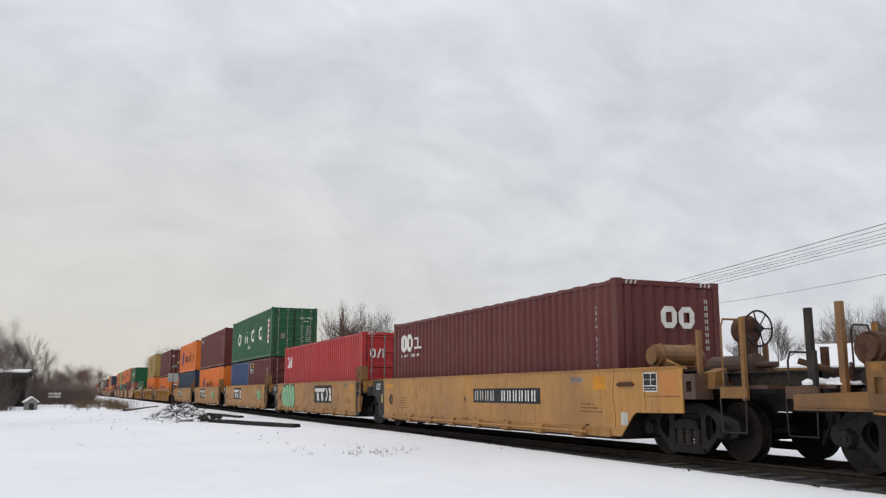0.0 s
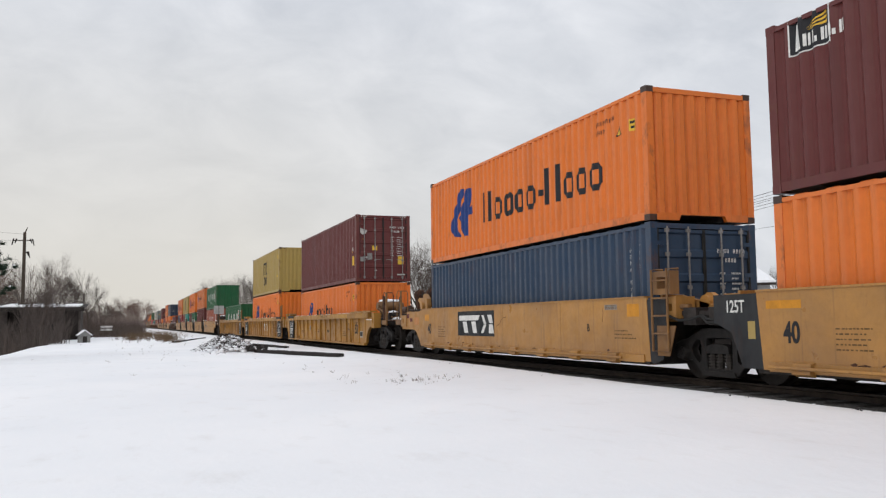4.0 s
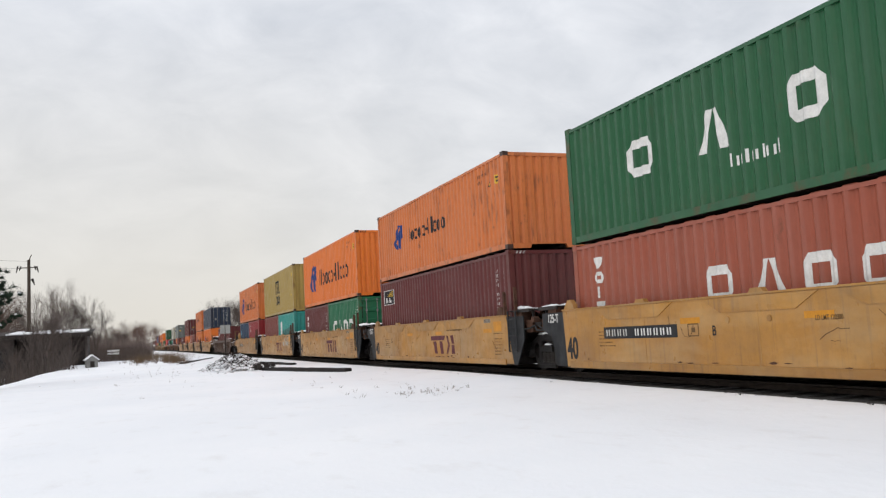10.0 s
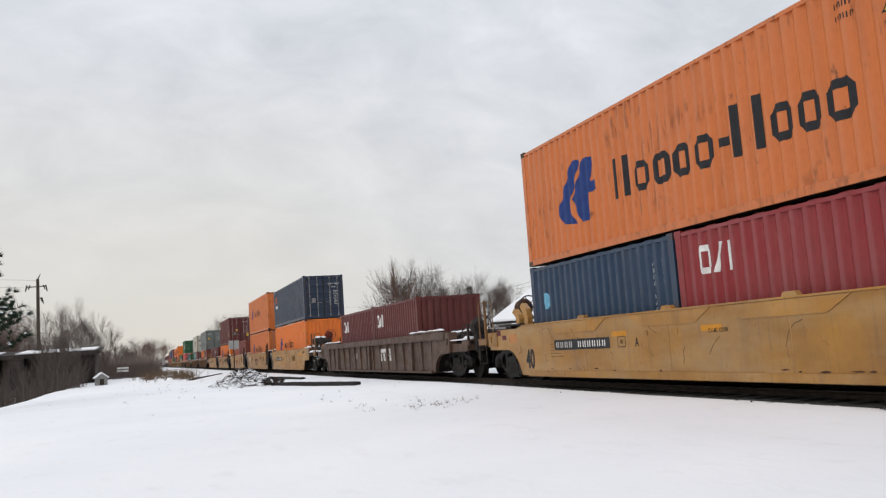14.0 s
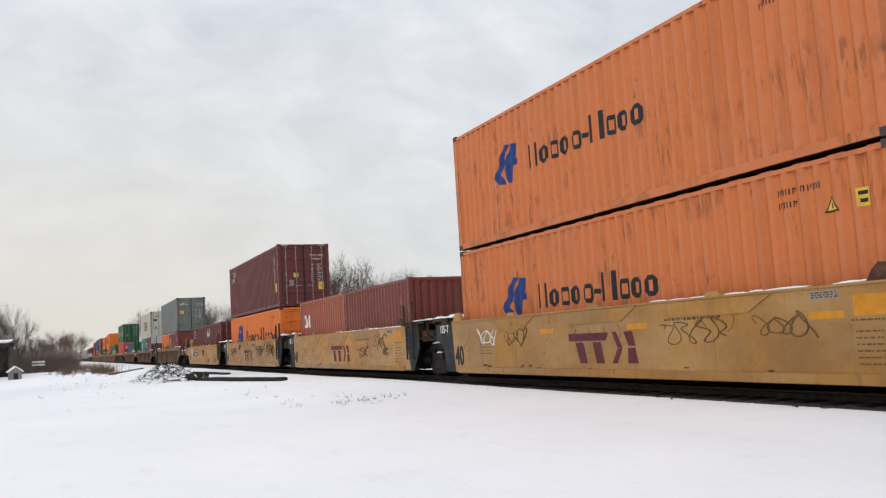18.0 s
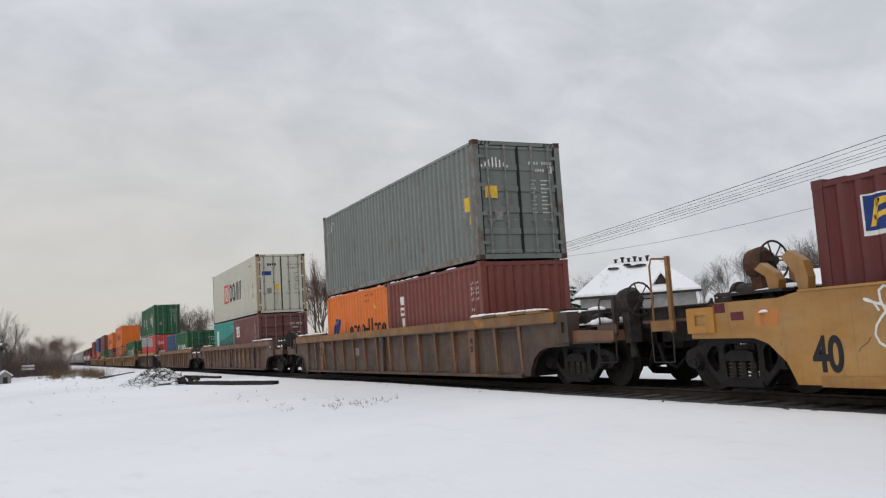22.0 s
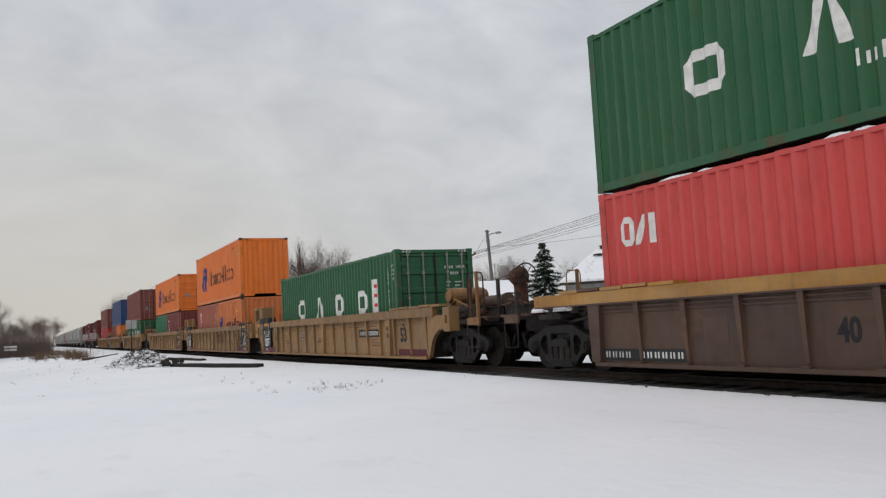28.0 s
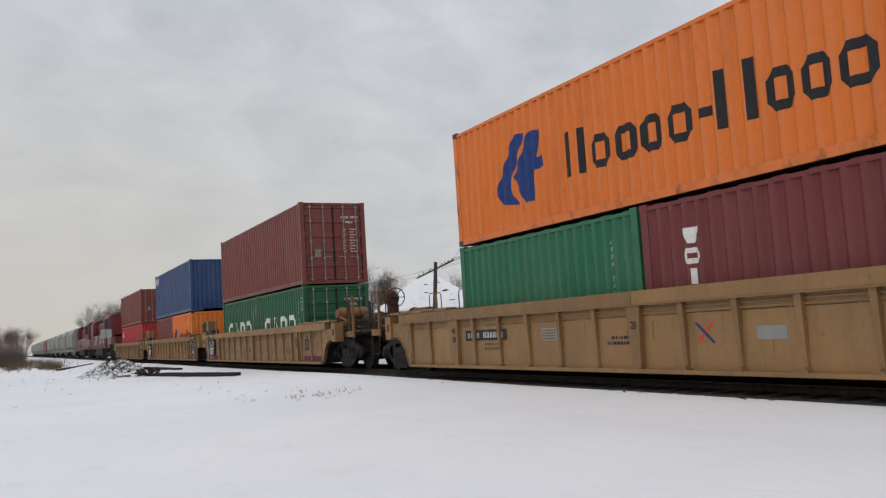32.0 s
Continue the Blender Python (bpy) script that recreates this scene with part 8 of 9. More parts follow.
def scribble(root, u, z, w, h, seed, x, mat=None, thick=0.03, n=60):
    """A looping sprayed tag."""
    rng = random.Random(seed)
    bm = bmesh.new()
    pts = []
    f1, f2, p = rng.uniform(3, 6), rng.uniform(5, 9), rng.uniform(0, 6)
    for i in range(n):
        k = i / (n - 1)
        pts.append((y_of(u + w * k + 0.12 * math.sin(f2 * 6.28 * k + p)), z + h * (0.5 + 0.38 * math.sin(f1 * 6.28 * k) + 0.12 * math.cos(f2 * 5 * k))))
    ribbon(bm, pts, thick, -x)
    tagged(part("sprayed_tag", bm, mat or MARKK, root), kind="stuff")


def bubble_graffiti(root, x):
    """Large mint bubbles with a black outline."""
    for i, (u, w, h) in enumerate(((1.35, 0.75, 1.0), (1.95, 0.7, 1.12), (2.5, 0.75, 1.08), (3.1, 0.7, 0.95))):
        for k, mt in ((1.13, MARKK), (1.0, MINT)):
            bm = bmesh.new()
            n = 18
            pl = [(y_of(u + w * .5 * k * math.cos(a) * (1 + .1 * math.sin(3 * a + i))), 0.9 + h * .5 * k * math.sin(a) * (1 + .06 * math.cos(2 * a + i))) for a in (j * 2 * math.pi / n for j in range(n))]
            d = 0.004 + i * 0.002 + (0.001 if mt is MINT else 0)
            prism(bm, pl, 0, -x - d, -x)
            part("graffiti", bm, mt, root)
        bm = bmesh.new()
        ribbon(bm, [(y_of(u + .1 * math.sin(j)), 0.6 + j * .1) for j in range(6)], 0.03, -x - 0.014)
        part("graffiti_line", bm, MARKK, root)


def flat1_marks(kind):
    def f(root):
        if kind == "number":
            board(root, 6.5, 9.77, 0.83, 1.16, 1.5)
        else:
            owner_mark(root, 6.95 if kind == "mark" else 3.1, 0.75, 1.5, MARKW, 1.15, True)
        lettering({"number": "A", "mark": "E", "d": "D", "c": "C", "b": "B"}[kind if kind in ("number", "d", "c", "b") else "mark"], 0.22, -1.503, y_of(10.3 if kind != "number" else 6.0), 0.9, MARKK, root)
        for k in range(3):
            dashes(root, 11.3, 12.05 - .15 * k, 0.7 + k * .07, 0.025, 1.502, FADED)
        if kind == "mark":
            bubble_graffiti(root, 1.5)
        elif kind in ("d", "c"):
            for k in range(3):
                scribble(root, 10.2 - 1.2 * (kind == "c") + .14 * k, 0.66 + .05 * k, 1.0 - .12 * k, 0.55 - .1 * k, (5 if kind == "d" else 6) + 20 * k, 1.5, MINT, 0.024, 70)
    return f


FRESH = paint("fresh_yellow_paint", (0.74, 0.46, 0.03), 0.2, 0.05, streak=0.2)


def flat2_marks(letter, number=False, tags=(), place=6.75, patches=(), at=0.0, shift=0.0):
    def f(root):
        for a, b, z0, z1, mt in patches:
            plate(root, "repaint_patch", R_(a, b, z0, z1), 1.501, .001, mt, both=False)
        if number:
            board(root, 1.55 + shift, 4.0 + shift, 0.77, 1.0, 1.5)
            bm = bmesh.new()
            u = 4.3 + shift * 2.4
            for p in ring(u, u + .3, .78, 1.0, .02):
                prism(bm, [(y_of(a), b) for a, b in p], 0, -1.5025, -1.5)
            box(bm, -1.5025, -1.5, y_of(u + .2), y_of(u + .1), .85, .93)
            tagged(part("square_stencil", bm, FADED, root), kind="stuff")
        else:
            owner_mark(root, place, 0.42, 1.5, MARKM)
        lettering(letter, 0.23, -1.503, y_of(at or (5.0 if number else 2.75)), 0.86, MARKK, root)
        for a, w, h, z, seed, mt, th in tags:
            scribble(root, a, z, w, h, seed, 1.5, mt, th)
        if number:
            lettering("LD LMT 120300", 0.1, -1.503, y_of(6.42 if at else 7.45), 1.0, FADED, root, 0.75)
        else:
            dashes(root, 8.0, 9.3, 1.1, 0.04, 1.502, FADED)
    return f


def rib_marks(owner=None, number=None, twenty=True, owner_mat=None, first20=False):
    def f(root):
        if owner:
            owner_mark(root, owner, 0.6, 1.43, owner_mat or MARKW, 0.85)
        if number:
            board(root, *number, 0.76, 0.98, 1.43)
        if twenty:
            for uw in (0.0, 12.05):
                lettering("40", 0.19, -1.514, y_of(uw), 0.79 if first20 else 0.98, MARKK, root)
                lettering("20", 0.19, -1.514, y_of(uw), 0.98 if first20 else 0.79, MARKK, root)
        plate(root, "data_plate", R_(3.35, 3.85, 0.72, 0.95), 1.424, .003, HOPGREY, both=False)
        for k in range(4):
            dashes(root, 3.38, 3.82, 0.745 + k * .05, 0.025, 1.4245, FADED, k)
        for k in range(3):
            dashes(root, 10.55, 11.25 - .1 * k, 0.5 + k * .08, 0.035, 1.421, FADED, k)
        for k in range(2):
            dashes(root, 1.2, 1.8, 0.56 + k * .09, 0.05, 1.421, FADED, k)
        for k in range(2):
            dashes(root, 5.3 + .12 * k, 5.95, 0.62 + k * .09, 0.05, 1.421, MARKK, k)
    return f


STD, HC = 2.591, 2.896


def well_floor_z(s):
    """Height of the boxes' floor above the rail in the well at s."""
    return 0.31 if s < 90 else 0.225 if s < 230 else 0.30 if 410 < s < 450 else 0.255


rng = random.Random(77)


def edge_snow(root, L, H, seed):
    def f(b):
        q = random.Random(seed)
        y = -L / 2 + 0.2
        while y < L / 2 - 0.3:
            w = q.uniform(.08, .42)
            if q.random() < 0.7:
                mound(b, -HALF_W + .035, y + w, H - .046, .036, w, q.uniform(.034, .05), q, 10)
            y += 2 * w + q.uniform(0, .12)
    tagged(put("edge_snow", shared(("edge_snow", L, H, seed), f, True), SNOWCAP, root), kind="stuff")


def stack(s, lower, upper=None):
    """Boxes of one well: lower is one 40 ft box or a far and a near 20 ft box."""
    z = well_floor_z(s)
    h = 0
    if len(lower) == 1:
        H, mat, end, label, f = lower[0]
        ob = container(s, z, 40, H, mat, end, label, f)
        if upper and int(s) in (264, 28, 417):
            edge_snow(ob, 12.192, H, 1 + int(s) % 2)
        h = H
    else:
        for k, (H, mat, end, label, f) in enumerate(lower):
            ob = container(s + (6.134 if k == 0 else 0.0), z, 20, H, mat, end, label, f)
            if upper and int(s) in (348,):
                edge_snow(ob, 6.058, H, 1 + k)
            h = H
    if upper:
        H, mat, end, label, f = upper[:5]
        container(s, z + h + 0.03, 40, H, mat, end, label, f, flat=len(upper) > 5)


def hap(z, small=False):
    return lambda r, L, H: livery_orange(r, L, H, z, small)


def grn(z, skip=(), wide=False):
    return lambda r, L, H: livery_green(r, L, H, z, skip, wide)


def cor(z=1.9, u=.52):
    return lambda r, L, H: livery_corner(r, L, H, z, u)


def ver(z, u, n=4):
    return lambda r, L, H: livery_vertical(r, L, H, z, u, n)


def plq(z, u, back=None, w=1.2):
    return lambda r, L, H: livery_plaque(r, L, H, z, u, back, w)


ids = livery_ids
OR40 = "orange forty-foot container with a blue emblem and dark bars"
MA20 = "maroon twenty-foot container with white stencils"

# first set: smooth yellow sides, five wells
Y1 = "yellow smooth-sided well car with dark end panels"
flat_car(13.15, YEL, "end", "joint", "yellow smooth-sided well car with a brake wheel and number board", 1, flat1_marks("number"), rng, False)
flat_car(28.64, YEL, "joint", "joint", "yellow smooth-sided well car sprayed with mint graffiti", 1, flat1_marks("mark"), rng)
flat_car(44.18, YEL, "joint", "joint", Y1, 1, flat1_marks("d"), rng)
flat_car(59.68, YEL, "joint", "joint", Y1, 1, flat1_marks("c"), rng)
flat_car(75.11, YEL, "joint", "end", Y1, 1, flat1_marks("b"), rng)
# the car that has just gone by
def passing_gear(root):
    bm = bmesh.new()
    for x0_, x1_, r_ in ((-1.25, -1.18, .17), (-1.18, -.2, .22), (-.2, -.13, .17)):
        rod(bm, (x0_, 10.15, 1.62), (x1_, 10.15, 1.62), r_, n=16)
    box(bm, -1.05, -.95, 9.95, 10.35, 1.1, 1.45)
    part("air_reservoir", bm, RUSTY, root, "rusty air reservoir")
    for x, yy, h, mt in ((-1.38, 10.9, 2.2, STEEL), (-1.3, 10.45, 2.25, BROWNY), (-.8, 11.2, 1.7, RUSTY)):
        bm = bmesh.new()
        box(bm, x, x + .07, yy - .015, yy + .015, 1.0, h)
        box(bm, x, x + .015, yy + .015, yy + .08, 1.0, h)
        part("stand_post", bm, mt, root)
    bm = bmesh.new()
    path_rod(bm, [(-1.2, 11.3, 1.5), (-.6, 10.8, 1.25), (.1, 10.4, 1.5), (.8, 10.0, 1.3)], .045, 7)
    part("brake_lever", bm, RUSTY, root)


ribbed_car(-8.5, BROWNY, 1, "end", "end", "grimy brown ribbed well car already passing", passing_gear, rng, True, False)


def cal(r, L, H):
    side_mark(r, L, ring(.66, 1.12, 1.98, 2.5, .14) + ring(1.17, 1.6, 1.98, 2.5, .14), MARKW, name="white_emblem")
    livery_ids(r, L, H)
    side_mark(r, L, ring(1.72, 1.98, 2.04, 2.38, .06) + [R_(2.06, 2.12, 2.04, 2.38), R_(2.125, 2.27, 2.04, 2.1)], MARKW, name="white_bar")
    side_mark(r, L, [R_(.7 + k * .1, .745 + k * .1, 1.82, 1.9) for k in range(15) if k != 6], MARKW, name="small_bar")
    bm = bmesh.new()
    for k in range(2):
        for p in ring(-.2 + k * .42, .17 + k * .42, H - .92, H - .5, .11):
            prism(bm, p, 1, -L / 2 - 0.001, -L / 2 + .012)
    tagged(part("white_emblem", bm, MARKW, r), kind="stuff")
    for k in range(8):
        end_sticker(r, L, 0.84, 0.87, H - .42 - k * .13, H - .34 - k * .13, DULLW, "stencil_bar", -0.001)
        end_sticker(r, L, 0.89, 0.92, H - .42 - k * .13, H - .34 - k * .13, DULLW, "stencil_bar", -0.001)


stack(13.15, [(HC, MAROON, "wall", "maroon forty-foot container with a bold white emblem", cal)])
def red_door(r, L, H):
    livery_corner(r, L, H, 1.9)
    bm = bmesh.new()
    for p in ring(-.92, -.7, H - .92, H - .6, .07) + [[(-.66, H - .92), (-.59, H - .92), (-.49, H - .6), (-.56, H - .6)], R_(-.45, -.38, H - .92, H - .6)]:
        prism(bm, p, 1, -L / 2 + .004, -L / 2 + .0105)
    tagged(part("white_emblem", bm, MARKW, r), kind="stuff")


stack(28.64, [(HC, RED, "door", "bright red forty-foot container with closed doors", red_door)])
stack(44.18, [(STD, BLUE, "wall", "blue twenty-foot container with white stencils", ids), (STD, MAROON, "door", "maroon twenty-foot container with a framed plaque", plq(1.85, .45, w=1.0))],
      (STD, GREEN, "door", "green forty-foot container with four white blocks", grn(1.02, (), True)))
stack(59.68, [(STD, ORANGE, "wall", OR40, hap(1.25, True))], (STD, MAROON, "wall", "maroon forty-foot container with a small plaque", plq(2.0, .45, w=.8)))
stack(75.11, [(STD, TEALBLUE, "door", "dark teal forty-foot container with closed doors", ids)], (STD, ORANGE, "wall", OR40, hap(1.0)))

# second set: ribbed yellow, three long wells
def scuffed_door(r, L, H):
    stickered(livery_ids)(r, L, H)
    def torn(b):
        prism(b, [(-1.13, 2.2), (-1.03, 2.3), (-.86, 2.26), (-.72, 2.2), (-.8, 2.06), (-.95, 2.02), (-1.0, 2.1), (-1.1, 2.1)], 1, -L / 2 + .0082, -L / 2 + .0105)
    put("torn_paper", shared("torn_paper", torn), DULLW, r)
    for x0, x1, z0, z1, mt in ((-1.03, -.9, 1.77, 1.84, MARKY), (-1.05, -.84, .86, 1.07, HOPGREY), (-.8, -.7, 1.0, 1.08, DULLW), (-.4, -.3, .45, .5, DULLW), (.62, .98, .27, .33, DULLW)):
        end_sticker(r, L, x0, x1, z0, z1, mt, y=0.0135)
    side_mark(r, L, [[(L - .8, 1.92), (L - .62, 1.98), (L - .6, 1.8), (L - .74, 1.74)], [(L - .72, 1.45), (L - .58, 1.52), (L - .56, 1.34), (L - .66, 1.36)], [(3.6, .32), (3.75, .4), (3.82, .3)]], DULLW, name="scuff")


Y2 = "ochre ribbed well car with stencilled dark end panels"
def weighed_marks(root):
    rib_marks(first20=True)(root)
    lettering("NWG 33", 0.15, -1.424, y_of(7.75), 0.68, MARKK, root, 0.85)


ribbed_car(96.87, OCHRE, 53, "end", "joint", Y2, weighed_marks, rng, True)
ribbed_car(116.58, OCHRE, 53, "joint", "joint", Y2, rib_marks(7.3, first20=True), rng, True)
ribbed_car(136.15, OCHRE, 53, "joint", "end", "ochre ribbed well car with snow along its chord", rib_marks(number=(0.35, 2.1), first20=True), rng, True)
stack(96.87, [(STD, ORANGE, "wall", OR40, hap(1.3, True))], (HC, MAROON, "door", "dull maroon forty-foot container with torn stickers on its doors", scuffed_door))
stack(116.58, [(HC, ORANGE, "wall", OR40, hap(1.2))], (HC, MUSTARD, "wall", "mustard forty-foot container with a dark emblem", lambda r, L, H: livery_mustard(r, L, H, .65)))
stack(136.15, [(STD, GREEN, "wall", "green forty-foot container sunk in its well", grn(1.1))])

# third set: smooth ochre with gussets, five wells
Y3 = "ochre smooth-sided well car with gussets and snow"
flat_car(157.85, YEL2, "end", "joint", "rust-streaked ochre well car with snowy brake gear", 2, flat2_marks("B", True), rng)
for s, l, tags in ((173.45, "C", ()), (189.25, "D", ()), (205.0, "E", ((9.4, .6, .28, .74, 51, DULLW, .018), (10.0, 1.6, .46, .8, 52, DULLW, .016), (10.3, 1.2, .3, .72, 53, DULLW, .012)))):
    flat_car(s, YEL2, "joint", "joint", Y3, 2, flat2_marks(l, False, tags, 6.56 if l == "C" else 6.75, (), 2.2 if l == "C" else 2.75), rng)
flat_car(220.66, YEL2, "joint", "end", Y3, 2, flat2_marks("A", True), rng)


def trit_uasc(r, L, H):
    livery_vertical(r, L, H, 2.25, .8)
    side_mark(r, L, [p for k, (a, b) in enumerate(((4.5, 5.2), (5.7, 6.4), (6.75, 7.4), (7.8, 8.45))) for p in (ring(a, b, 1.1, 1.72, .16) if k != 1 else [[(a, 1.1), (a + .2, 1.1), ((a + b) / 2, 1.72), ((a + b) / 2 - .12, 1.72)], [(b - .2, 1.1), (b, 1.1), ((a + b) / 2 + .12, 1.72), ((a + b) / 2 + .003, 1.72)]])], MARKW, name="white_block")
    side_mark(r, L, [R_(11.1, 11.5, .9, 2.1)], MARKW, name="white_panel")


def yd(r, L, H):
    side_mark(r, L, [R_(.95, 1.35, 1.1, 2.1)], MARKW, name="white_panel")
    ob = side_mark(r, L, [R_(1.06, 1.26, 1.14 + k * .17, 1.26 + k * .17) for k in range(5)], MARKK, name="dark_bar")
    ob.location.x = -0.003
    if L < 7:
        # a darker teal patch with a slanting top on the lower side
        side_mark(r, L, [[(1.5, .16), (5.85, .16), (5.85, 1.92), (3.4, 1.62), (1.5, 1.48)]], TEALD, name="repaint_patch")
    livery_ids(r, L, H)


stack(157.85, [(STD, PINKRED, "wall", "faded red forty-foot container with white blocks", trit_uasc)], (STD, GREEN, "wall", "green forty-foot container with four white blocks", grn(1.02)))
stack(173.45, [(HC, MAROON, "wall", "dark maroon forty-foot container with a framed plaque", plq(2.0, .45))], (STD, ORANGE2, "wall", "faded orange forty-foot container with a blue emblem", hap(1.27, True)))
stack(189.25, [(STD, MAROON, "wall", MA20, ver(2.1, .5, 3)), (STD, GREEN2, "door", "emerald twenty-foot container with white blocks", grn(.95))], (HC, ORANGE, "wall", OR40, hap(1.13)))
stack(205.0, [(STD, BROWNRED, "wall", "brown-red twenty-foot container with plain sides", ids), (STD, TEAL, "wall", "teal twenty-foot container with a white upright panel", yd)], (HC, MUSTARD, "wall", "mustard forty-foot container with a dark emblem", lambda r, L, H: livery_mustard(r, L, H, .65)))
STICKB = plain("sky_blue_sticker", (0.16, 0.42, 0.58), 0.5, var=0.2)


def round_sticker(r, L, H):
    livery_ids(r, L, H)
    side_mark(r, L, [[(.72 + .17 * math.cos(k * .6283), 1.72 + .2 * math.sin(k * .6283)) for k in range(10)]], STICKB, name="round_sticker")


stack(220.66, [(STD, TEALBLUE, "wall", "steel-blue twenty-foot container with a sky-blue sticker", round_sticker), (STD, CRIMSON, "wall", "crimson twenty-foot container with a white emblem", cor(1.75, .6))], (HC, ORANGE2, "wall", "faded orange forty-foot container with a blue emblem", hap(1.08)))

# a brown ribbed car on its own
ribbed_car(242.29, BROWN, 1, "end", "end", "dark brown ribbed well car with snow on its boards", rib_marks(7.5, twenty=False), rng, True, False, None, None)
stack(242.29, [(STD, MAROON, "wall", MA20, cor(1.7)), (STD, MAROON, "wall", MA20, cor(1.7))])

# fourth set: smooth ochre, five wells
flat_car(264.24, YEL2, "end", "joint", "ochre smooth-sided well car with snowy brake gear", 2, flat2_marks("B", True, ((8.35, 1.4, .4, .68, 3, FADED, .011), (8.5, 1.0, .3, .76, 77, FADED, .009)), 6.75, (), 7.73, .27), rng)
flat_car(279.90, YEL2, "joint", "joint", "ochre smooth-sided well car with faint sprayed tags", 2, flat2_marks("C", False, ((1.3, .9, .5, .75, 4, MARKW, .02), (2.6, .9, .4, .75, 9, FADED, .014), (7.9, 1.5, .42, .72, 8, FADED, .016), (10.0, .9, .4, .75, 10, FADED, .016)), 5.15), rng)
flat_car(295.64, YEL2, "joint", "joint", "ochre smooth-sided well car with black sprayed tags", 2, flat2_marks("D", False, ((9.7, 1.1, .5, .78, 12, FADED, .026), (10.6, .35, .26, .6, 13, FADED, .022), (8.2, .9, .35, .55, 14, MARKM, .015)), 5.2), rng)
flat_car(311.41, YEL2, "joint", "joint", "ochre smooth-sided well car with a long black tag", 2, flat2_marks("E", False, ((.9, 1.0, .45, .72, 31, FADED, .016), (1.9, .9, .4, .8, 32, FADED, .018), (3.5, .5, .3, 1.0, 33, MARKK, .016), (7.2, 2.4, .42, .86, 15, MARKK, .026), (9.3, 2.4, .46, .84, 16, MARKK, .026), (8.0, 1.5, .4, .66, 61, MARKK, .02), (10.6, 1.3, .62, .62, 62, MARKK, .024)), 5.0, ((1.05, 1.3, .82, .92, FRESH), (7.1, 7.5, .98, 1.07, FRESH), (9.98, 10.4, 1.02, 1.12, FRESH), (11.66, 12.16, 1.03, 1.27, FRESH))), rng)
flat_car(327.21, YEL2, "joint", "end", "ochre smooth-sided well car with a pale sprayed star", 2, flat2_marks("A", True, ((6.2, .6, .5, .75, 17, MARKK, .035), (.9, .8, .8, .6, 18, MARKW, .03)), 6.75, ((11.1, 11.5, .3, .6, MARKM), (8.3, 9.0, .3, .5, MARKM))), rng)


STARO = plain("red_orange_marking", (0.60, 0.10, 0.02), 0.55, var=0.3)


def xin(r, L, H):
    side_mark(r, L, [[(.6, 2.1), (.75, 2.1), (1.6, 1.7), (1.45, 1.65)], [(.65, 1.7), (.8, 1.68), (1.65, 2.1), (1.5, 2.12)], ], STARO, name="orange_star")
    side_mark(r, L, [R_(.5 + k * .26 + d, .56 + k * .26 + d, 1.28, 1.48) for k in range(5) for d in (0, .11)], MARKW, name="white_bar")
    livery_ids(r, L, H)


stack(264.24, [(HC, ORANGE, "wall", OR40, hap(1.42, True))], (STD, NAVY, "door", "navy forty-foot container with an orange star mark", xin))
stack(279.90, [(HC, ORANGE2, "door", "faded orange forty-foot container with a blue emblem", hap(1.38, True))], (HC, ORANGE2, "wall", "weathered orange forty-foot container with rust streaks", hap(1.45, True)))
stack(295.64, [(STD, PINKRED, "wall", "faded red twenty-foot container with a white emblem", cor(1.5)), (STD, BROWNRED, "wall", "rust-red twenty-foot container with plain sides", ids)])
stack(311.41, [(STD, ORANGE, "door", OR40, hap(1.08))], (HC, MAROON, "door", "maroon forty-foot container with stickers on closed doors", stickered(plq(2.0, .5))))
def blue_plaque(r, L, H):
    for k, (name, polys, mt) in enumerate((("plaque_frame", [R_(.71, 1.2, 1.76, 2.28)], MARKW), ("plaque_field", [R_(.74, 1.17, 1.82, 2.26)], MARKB), ("yellow_beam", [[(.79, 1.87), (.86, 1.87), (.98, 2.2), (.88, 2.2)], [(.88, 2.2), (.9, 2.1), (1.12, 2.16), (1.12, 2.23)], [(.84, 2.0), (.86, 1.94), (1.06, 2.0), (1.04, 2.06)]], MARKY))):
        side_mark(r, L, polys, mt, name=name).location.x -= k * .0015
    livery_ids(r, L, H)


stack(327.21, [(STD, MAROON, "wall", "maroon twenty-foot container with a blue and yellow plaque", blue_plaque), (STD, MAROON, "door", "maroon twenty-foot container with a blue plaque", plq(1.72, .55, MARKB))])

# brown ribbed cars, each on its own trucks
B1 = "grimy dark brown ribbed well car with a worn yellow chord"
def crossed_marks(f):
    """The same with a red and blue cross, a pale plate and the figure on the splice post."""
    def g(root):
        f(root)
        lettering("20", 0.17, -1.516, y_of(6.1), 0.92, MARKK, root)
        for mt, sg, dx in ((MARKR, 1, .0035), (MARKB, -1, .0045)):
            bm = bmesh.new()
            prism(bm, [(y_of(7.55 - .17 * sg) - .03, .62), (y_of(7.55 - .17 * sg) + .03, .62), (y_of(7.55 + .17 * sg) + .03, .92), (y_of(7.55 + .17 * sg) - .03, .92)], 0, -1.42 - dx, -1.42)
            part("painted_bar", bm, mt, root)
        plate(root, "data_plate", R_(8.5, 9.0, 0.66, 0.84), 1.424, .003, HOPGREY, both=False)
    return g


PALETAG = plain("pale_spray_paint", (0.24, 0.20, 0.16), 0.7, scale=2.5, var=0.7)


